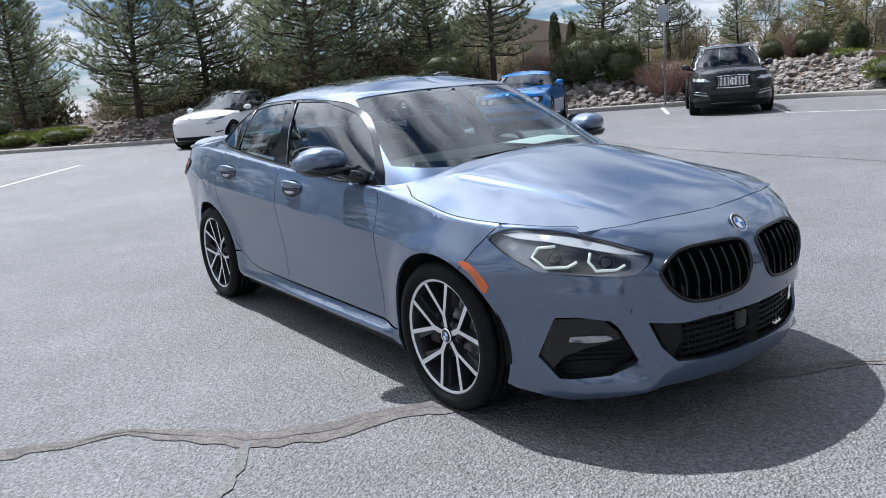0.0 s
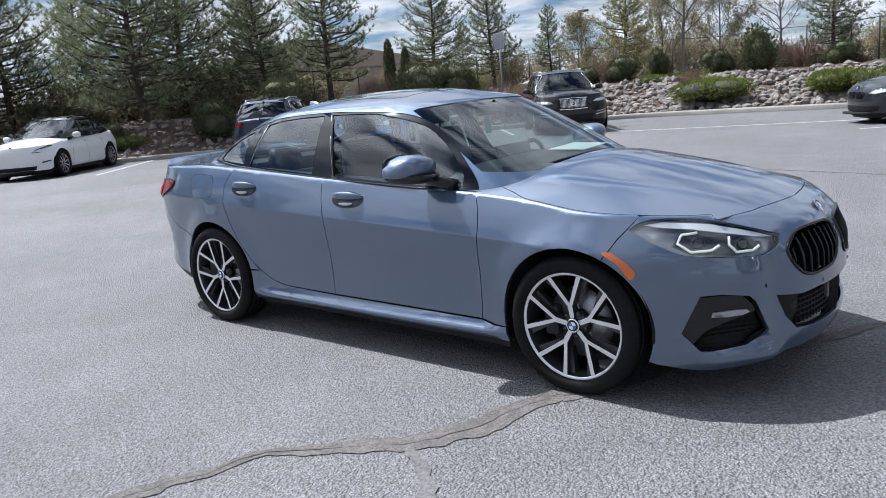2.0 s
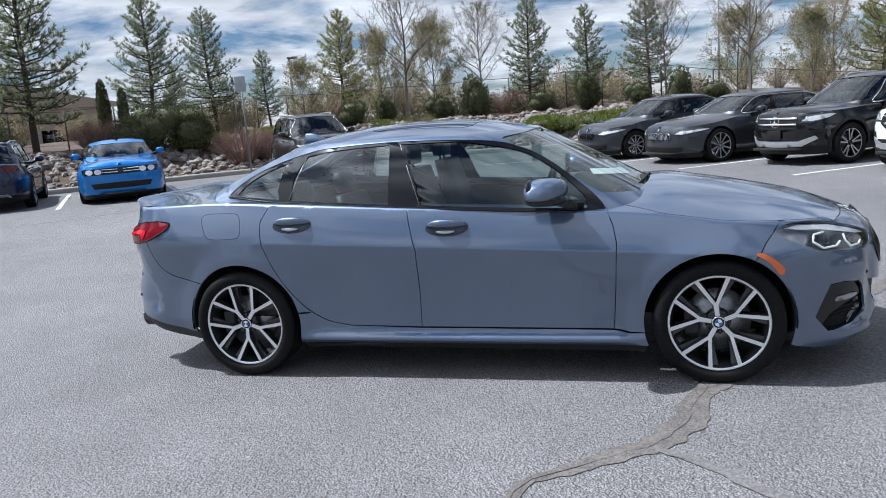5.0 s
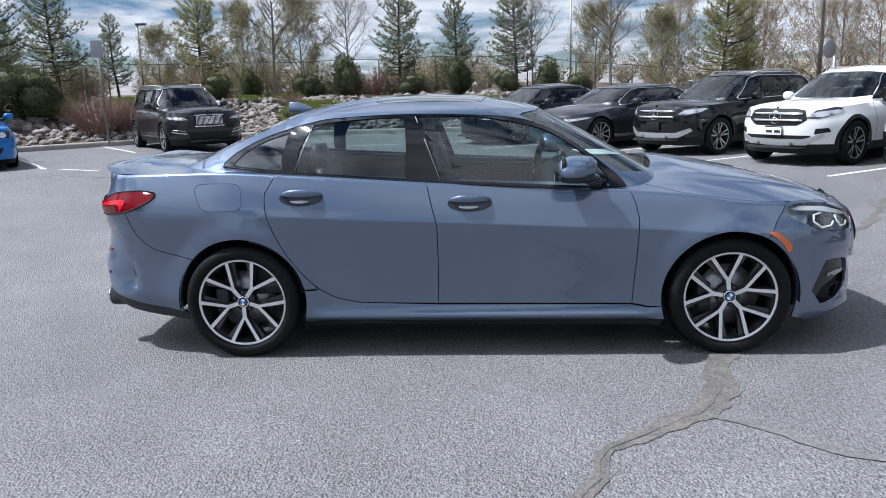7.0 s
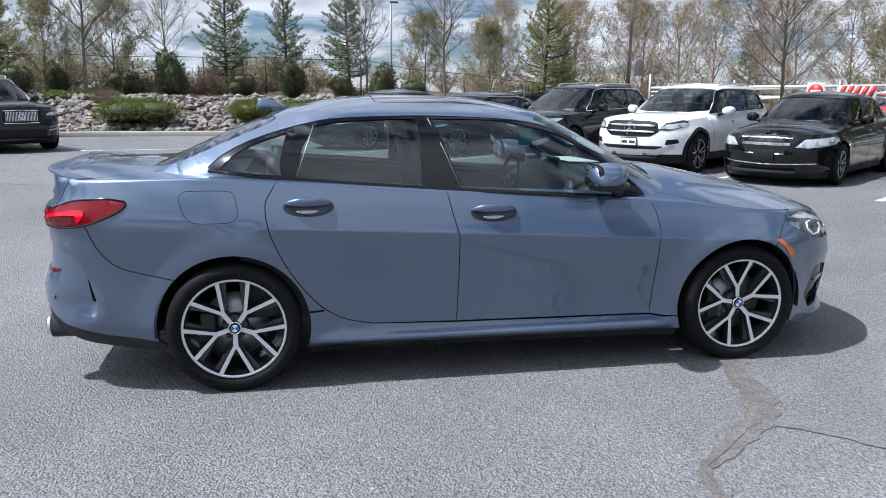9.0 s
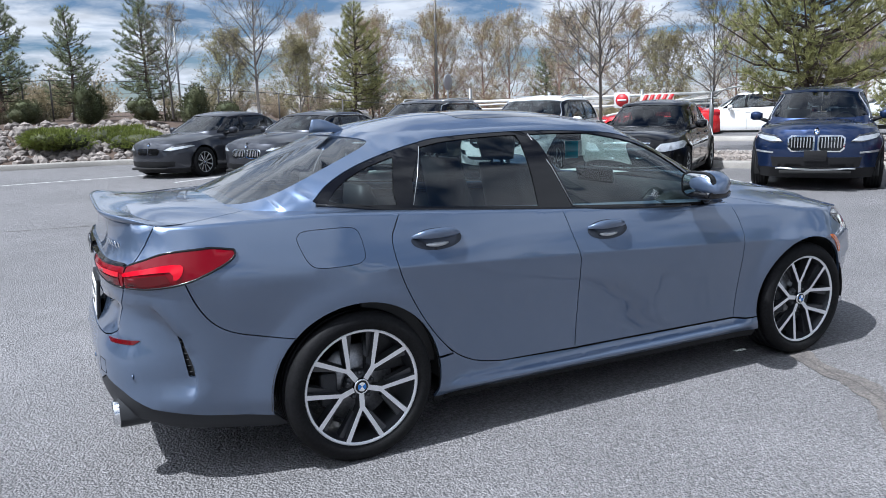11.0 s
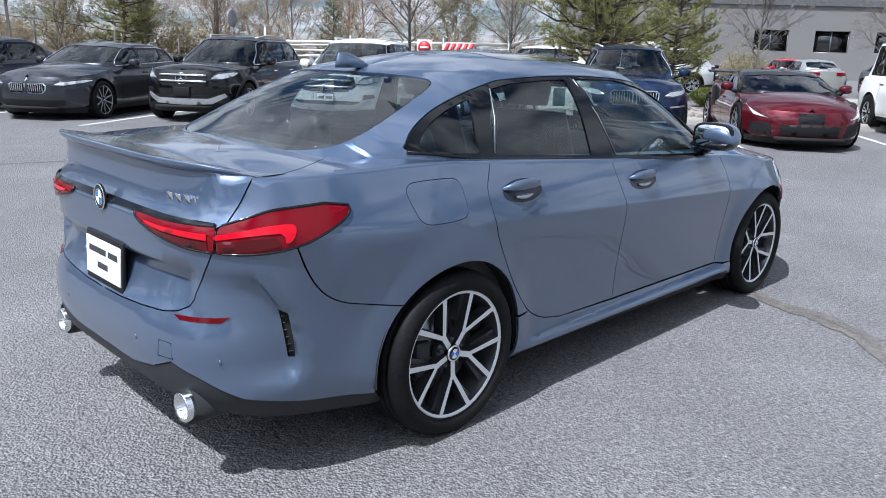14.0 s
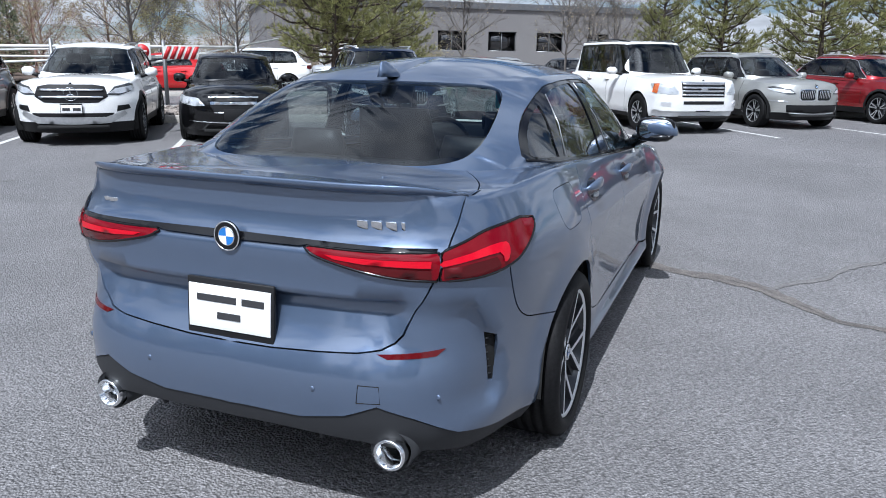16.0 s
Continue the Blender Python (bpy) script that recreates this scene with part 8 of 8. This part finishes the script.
for k in (-1, 1):
    bm = bmesh.new()
    loft(bm, [((-.45, k * .90, .66), .16, .02, (0, 0, 1), (0, 1, 0)), ((-.75, k * .93, .70), .20, .02, (0, 0, 1), (0, 1, 0)), ((-.98, k * .94, .72), .15, .02, (0, 0, 1), (0, 1, 0))], 14, 3)
    part("side_air_intake", bm, PLASTIC, sport, "black side air intake")

# ---------------------------------------------------------------- gate, signs, fence, buildings, far cars
STEEL = mat("galvanised_steel", (.22, .225, .23), .45, .7, tint=(.2, (.25, .255, .26), 2))
FENCE_STEEL = mat("dull_fence_steel", (.075, .072, .068), .7, .2, tint=(.2, (.11, .10, .095), 2))
GATE_WHITE = mat("gate_white_paint", (.72, .72, .70), .45, tint=(.3, (.6, .6, .58), 2))
SIGN_RED = mat("sign_red", (.50, .02, .025), .45)
SIGN_BACK = mat("sign_back_grey", (.36, .37, .39), .45, .4)
BEIGE = mat("beige_wall", (.40, .33, .26), .9, tint=(3, (.34, .28, .22), 2), grain=(.05, .1, .003))
GREY_WALL = mat("grey_wall", (.20, .19, .185), .85, tint=(4, (.17, .16, .158), 2), grain=(.05, .1, .003))
ROOF_GREY = mat("grey_roof_edge", (.10, .10, .105), .7, grain=(.1, .2, .003))

post = thing("sign_post", pose(-11.2, 16.85, .8), "small sign on a galvanised steel post", "sign")
bm = bmesh.new()
tube(bm, [(0, 0, -.7), (0, 0, 2.25)], .03, 10)
part("post", bm, STEEL, post)
bm = bmesh.new()
box(bm, (.32, .02, .48), pose(0, -.04, 2.0, 0, 0, 25), .004)
part("sign_plate", bm, SIGN_BACK, post, "grey sign plate")
post = thing("round_sign", pose(12.3, 24.4, 0), "round sign seen from its grey back", "sign")
bm = bmesh.new()
tube(bm, [(0, 0, 0), (0, 0, 2.7)], .03, 10)
part("post", bm, STEEL, post)
bm = bmesh.new()
lathe(bm, [(.0005, .012), (.33, .012), (.335, 0), (.33, -.012), (.0005, -.012)], 30, pose(-.02, -.05, 2.35, 0, 0, 30))
part("sign_plate", bm, SIGN_BACK, post, "round grey sign plate")
for x, y, h in ((-19.0, 36.4, 5.2), (5.4, 48.9, 7.2), (-35.4, 3.3, 4.3), (12.9, 26.6, 7.5), (30.5, 14.5, 8.0)):
    lampp = thing("street_lamp", pose(x, y, 0), "slim grey steel lamp post", "lamp", "lamp posts")
    bm = bmesh.new()
    tube(bm, [(0, 0, 0), (0, 0, h)], [.08, .05], 10)
    part("pole", bm, STEEL, lampp)
    bm = bmesh.new()
    box(bm, (.55, .28, .12), pose(.2, 0, h), .03)
    part("lamp_head", bm, ROOF_GREY, lampp, "flat lamp head")

# swing gate by the road
ga, gb = Vector((9.9, 18.25, 0)), Vector((14.3, 12.2, 0))
gd = (gb - ga)
gate = thing("barrier_gate", pose(0, 0, 0), "white tubular barrier gate with a red and white board", "gate")
for t, h in ((0, 1.95), (.36, 1.75), (.74, 1.75), (1, 1.8)):
    bm = bmesh.new()
    p = ga + gd * t
    tube(bm, [p, p + Vector((0, 0, h))], .055, 10)
    part("gate_post", bm, STEEL, gate)
for z0, z1, r in ((1.52, 1.60, .04), (1.40, 1.62, .025), (1.05, 1.45, .03), (1.28, 1.30, .025)):
    bm = bmesh.new()
    tube(bm, [ga + Vector((0, 0, z0)), ga + gd * 1.02 + Vector((0, 0, z1))], r, 8)
    part("gate_rail", bm, GATE_WHITE, gate)
bm = bmesh.new()
tube(bm, [ga + gd * .6 + Vector((0, 0, 1.0)), ga + gd * 1.15 + Vector((.1, 0, 1.85))], .03, 8)
part("gate_rail", bm, GATE_WHITE, gate)
u = gd.normalized()
ang = math.degrees(math.atan2(u.y, u.x))
c = ga + gd * .80
brd = part("striped_board", box(bmesh.new(), (.95, .03, .34), pose(c.x - .12, c.y - .1, 1.42, 0, 0, ang), .004), GATE_WHITE, gate, "white board with red slanting stripes")
for k in range(5):
    bm = bmesh.new()
    prism(bm, [(-.13, -.17), (-.02, -.17), (.13, .17), (.02, .17)], .012, pose(c.x - .12, c.y - .1, 1.42, 0, 0, ang) @ pose(-.36 + k * .18, -.026, 0))
    part("stripe", bm, SIGN_RED, brd)
c2 = ga + gd * .665
dne = thing("entry_sign", pose(c2.x - .12, c2.y - .1, 1.45, 0, 0, ang), "square white sign with a red disc and a white bar", "sign")
part("sign_plate", box(bmesh.new(), (.45, .02, .45), Matrix(), .004), GATE_WHITE, dne, "white square plate")
bm = bmesh.new()
lathe(bm, [(.0005, -.014), (.19, -.014), (.19, -.008)], 28)
disc = part("red_disc", bm, SIGN_RED, dne, "red disc")
part("white_bar", box(bmesh.new(), (.26, .01, .055), pose(0, -.018, 0)), WHITE, disc)
bm = bmesh.new()
tube(bm, [(c2.x - .1, c2.y - .08, 0), (c2.x - .1, c2.y - .08, 1.7)], .03, 8)
part("gate_post", bm, STEEL, gate)

# wire fence behind the bushes
fence = thing("wire_fence", pose(0, 0, 0), "thin galvanised wire fence behind the bushes", "fence")
ids = list(range(26, TURN_AT + 2, 3))
tops = []
for i in ids:
    x, y = outward(i, 6.6)
    z = bank_height(i, 6.6)
    tops.append(Vector((x, y, z)))
    bm = bmesh.new()
    tube(bm, [(x, y, z - .1), (x, y, z + 1.45)], .028, 8)
    part("fence_post", bm, FENCE_STEEL, fence)
for h, r in ((1.42, .012), (1.0, .004), (.6, .004), (.2, .004)):
    bm = bmesh.new()
    tube(bm, [p + Vector((0, 0, h)) for p in tops], r, 5)
    part("fence_rail", bm, FENCE_STEEL, fence)


def building(name, label, m, size, wall, windows, roof_pitch=0.0, door=None):
    """A house block with its roof edge and sunk windows (x, z, width, height) on its front, which faces -y."""
    L, W, H = size
    ob = thing(name, m, label, "building")
    bm = bmesh.new()
    f = lambda x, z: np.stack([x, np.zeros_like(x), z], -1)
    holes = [[(x, z), (x + w, z), (x + w, z + h), (x, z + h)] for x, z, w, h in windows]
    sheet(bm, f, [(0, 0), (L, 0), (L, H), (0, H)], holes, 2.5)
    finish(bm, "l", 0)
    for q in (((0, 0, 0), (0, W, 0), (0, W, H), (0, 0, H)), ((L, 0, 0), (L, 0, H), (L, W, H), (L, W, 0)), ((0, W, 0), (L, W, 0), (L, W, H), (0, W, H))):
        bm.faces.new([bm.verts.new(v) for v in q])
    for x, z, w, h in windows:
        for q in (((x, 0, z), (x + w, 0, z), (x + w, .25, z), (x, .25, z)), ((x, 0, z + h), (x, .25, z + h), (x + w, .25, z + h), (x + w, 0, z + h)), ((x, 0, z), (x, .25, z), (x, .25, z + h), (x, 0, z + h)), ((x + w, 0, z), (x + w, 0, z + h), (x + w, .25, z + h), (x + w, .25, z))):
            bm.faces.new([bm.verts.new(v) for v in q])
    part("wall", bm, wall, ob, smooth=False)
    bm = bmesh.new()
    if roof_pitch:
        prism(bm, [(-.5, H), (L + .5, H), (L + .5, H + .25), (L / 2, H + roof_pitch), (-.5, H + .25)], W + .6, pose(0, -.3, 0))
    else:
        box(bm, (L + .3, W + .3, .5), pose(L / 2, W / 2, H + .1), .03)
    part("roof", bm, ROOF_GREY if not roof_pitch else BEIGE, ob, "roof edge", smooth=False)
    for x, z, w, h in windows:
        bm = bmesh.new()
        box(bm, (w, .03, h), pose(x + w / 2, .24, z + h / 2))
        win = part("window", bm, BLACK_GLASS, ob, "dark window pane")
        bm = bmesh.new()
        for dx in (0, w / 2, w):
            box(bm, (.08, .06, h), pose(x + dx, .20, z + h / 2))
        for dz in (0, h):
            box(bm, (w, .06, .08), pose(x + w / 2, .20, z + dz))
        part("window_frame", bm, STEEL, win)
    return ob


building("low_beige_building", "low beige building with a shallow pitched roof", pose(-52, 30.5, 0, 0, 0, 47), (20, 12, 3.9), BEIGE, [(3, 1.2, 1.6, 1.2), (15, 1.2, 1.6, 1.2)], 2.6)
building("grey_building", "large grey flat-roofed building with dark windows", pose(44.0, 31.5, 0, 0, 0, -50), (34, 16, 5.2), GREY_WALL, [(5, 1.0, 1.2, 1.4), (7, 1.0, 1.2, 1.4), (13, 1.9, 2.4, 1.5), (17.2, 1.9, 2.4, 1.5), (21.4, 1.9, 2.4, 1.5), (26, 1.0, 2.0, 2.4)])
bm = bmesh.new()
box(bm, (2.6, 2.0, 2.2), pose(41.0, 24.0, 1.15, 0, 0, -54), .05)
tagged(part("white_container", bm, GATE_WHITE), "white container by the grey building", "container")

# distant hills close the horizon
HILLS = mat("distant_hills", (.20, .20, .19), .95, tint=(60, (.27, .255, .24), 2), grain=(14, .2, 0))
bm = bmesh.new()
rows = []
for k in range(145):
    a = 2 * math.pi * k / 144
    rows.append([bm.verts.new((r * math.cos(a), r * math.sin(a), z * (.6 + .5 * noise.noise(Vector((math.cos(a) * 3, math.sin(a) * 3, 2))) + .12 * noise.noise(Vector((math.cos(a) * 14, math.sin(a) * 14, 5)))))) for r, z in ((430, -2), (500, 7), (600, 15), (720, 21), (850, 5))])
for p, q in zip(rows, rows[1:]):
    for j in range(4):
        bm.faces.new((p[j], q[j], q[j + 1], p[j + 1]))
tagged(part("backdrop", bm, HILLS), "low distant hills along the horizon", "hills", kind="structure")

# ---------------------------------------------------------------- cars across the road
parked("white_estate_car", "white older sport utility car parked beside the road", at_axle(19.3, 17.2, 126, 2.82), sizes("suv", rails=0, clad=0), WHITE_P, x3_face)
parked("silver_estate_car", "pale silver sport utility car parked across the road", at_axle(23.9, 14.6, 126, 2.82), sizes("suv", w=.93, h=1.72, tint=1), paint("paint_pale_silver", (.55, .56, .57), .4), x3_face)
red = parked("red_car", "bright red car parked behind the barrier gate", at_axle(17.2, 19.6, 126, 2.85), sizes("saloon", wheel="five"), paint("paint_signal_red", (.42, .012, .015), .2), lamp(.42, 1.95, .60, .70, .06) + rear_lamp(.3, -2.1, .82, .94))
pale = parked("silver_saloon", "silver saloon parked in the far row", at_axle(11.0, 27.5, 200, 2.85), sizes("saloon", wheel="five"), SILVER_P, lamp(.42, 1.95, .60, .70, .06) + air(.6, .26, .4) + rear_lamp(.3, -2.1, .82, .94))
dark = parked("dark_saloon", "dark saloon parked in the far row", at_axle(27.5, 13.0, 216, 2.85), sizes("saloon", wheel="five"), BLACK_P, lamp(.42, 1.95, .60, .70, .06) + air(.6, .26, .4) + rear_lamp(.3, -2.1, .82, .94))
for src_car, rows in ((pale, ((30.5, 9.5, 36), (36.5, 7.2, 216), (9.0, 29.3, 205), (26.0, 24.0, 216))), (dark, ((33.0, 6.8, 216), (39.0, 4.0, 36), (29.0, 21.0, 30), (21.3, 2.2, 216))), (red, ((35.0, 12.0, 216),))):
    for x, y, a in rows:
        copy_thing(src_car, pose(x, y, 0, 0, 0, a))

# ---------------------------------------------------------------- stones on the banks
rng = np.random.default_rng(5)
shapes = []
for k in range(7):
    bm = bmesh.new()
    blob(bm, Matrix.Diagonal((1, rng.uniform(.65, .95), rng.uniform(.5, .75), 1)), .45, 40 + k, 1, 1.4)
    me = bpy.data.meshes.new("stone")
    bm.to_mesh(me)
    me.materials.append(STONE)
    shapes.append(me)
    bm.free()
near, rest = [], []
a0 = int(np.argmin(np.hypot(kp[:, 0] + 17.5, kp[:, 1] - 12)))
for _ in range(2600):
    i = rng.uniform(a0, TURN_AT + 1)
    k = int(i)
    f = i - k
    d = .25 + 3.1 * rng.uniform() ** .85
    x, y = outward(k, d) * (1 - f) + outward(min(k + 1, len(kp) - 1), d) * f
    z = bank_height(i, d)
    s = rng.uniform(.07, .20)
    (near if -14.5 < x < -12.2 and len(near) < 140 or -8.4 < x < -5.6 and len(near) < 290 and d < 2.6 else rest).append((x, y, z, s))
for x, y, z, s in near:
    ob = new("stone", shapes[int(rng.integers(0, 7))])
    ob.parent = bank
    ob.matrix_basis = pose(x, y, z + s * .2, rng.uniform(-25, 25), rng.uniform(-25, 25), rng.uniform(0, 360)) @ Matrix.Scale(s, 4)


def scatter(rows, parent, label, material):
    """Many stones as one mesh."""
    src = [(np.array([tuple(v.co) for v in me.vertices]), np.array([tuple(p.vertices) for p in me.polygons])) for me in shapes]
    V, F, at = [], [], 0
    for x, y, z, s in rows:
        v, f = src[int(rng.integers(0, 7))]
        a = rng.uniform(0, 6.28)
        r = np.array([[math.cos(a), math.sin(a), 0], [-math.sin(a), math.cos(a), 0], [0, 0, 1]])
        V.append(v @ r * s + np.array([x, y, z + s * .2]))
        F.append(f + at)
        at += len(v)
    ob = raw("stones", np.vstack(V), np.vstack(F), material, parent, label)
    return tagged(ob, kind="stuff")


for _ in range(700):
    i = rng.uniform(9, a0)
    d = .3 + 3.5 * rng.uniform()
    k = int(i)
    x, y = outward(k, d) * (1 - i + k) + outward(k + 1, d) * (i - k)
    rest.append((x, y, bank_height(i, d), rng.uniform(.05, .16)))
scatter(rest, bank, "pale broken stones lying close together", STONES)
grit = []
for _ in range(5200):
    i = rng.uniform(TURN_AT + 3, len(kp) - 12)
    k, d = int(i), rng.uniform(.2, 3.3)
    x, y = outward(k, d) * (1 - i + k) + outward(k + 1, d) * (i - k)
    grit.append((x, y, .125, rng.uniform(.025, .075)))
scatter(grit, strip_bed, "pale loose gravel stones", STONES)
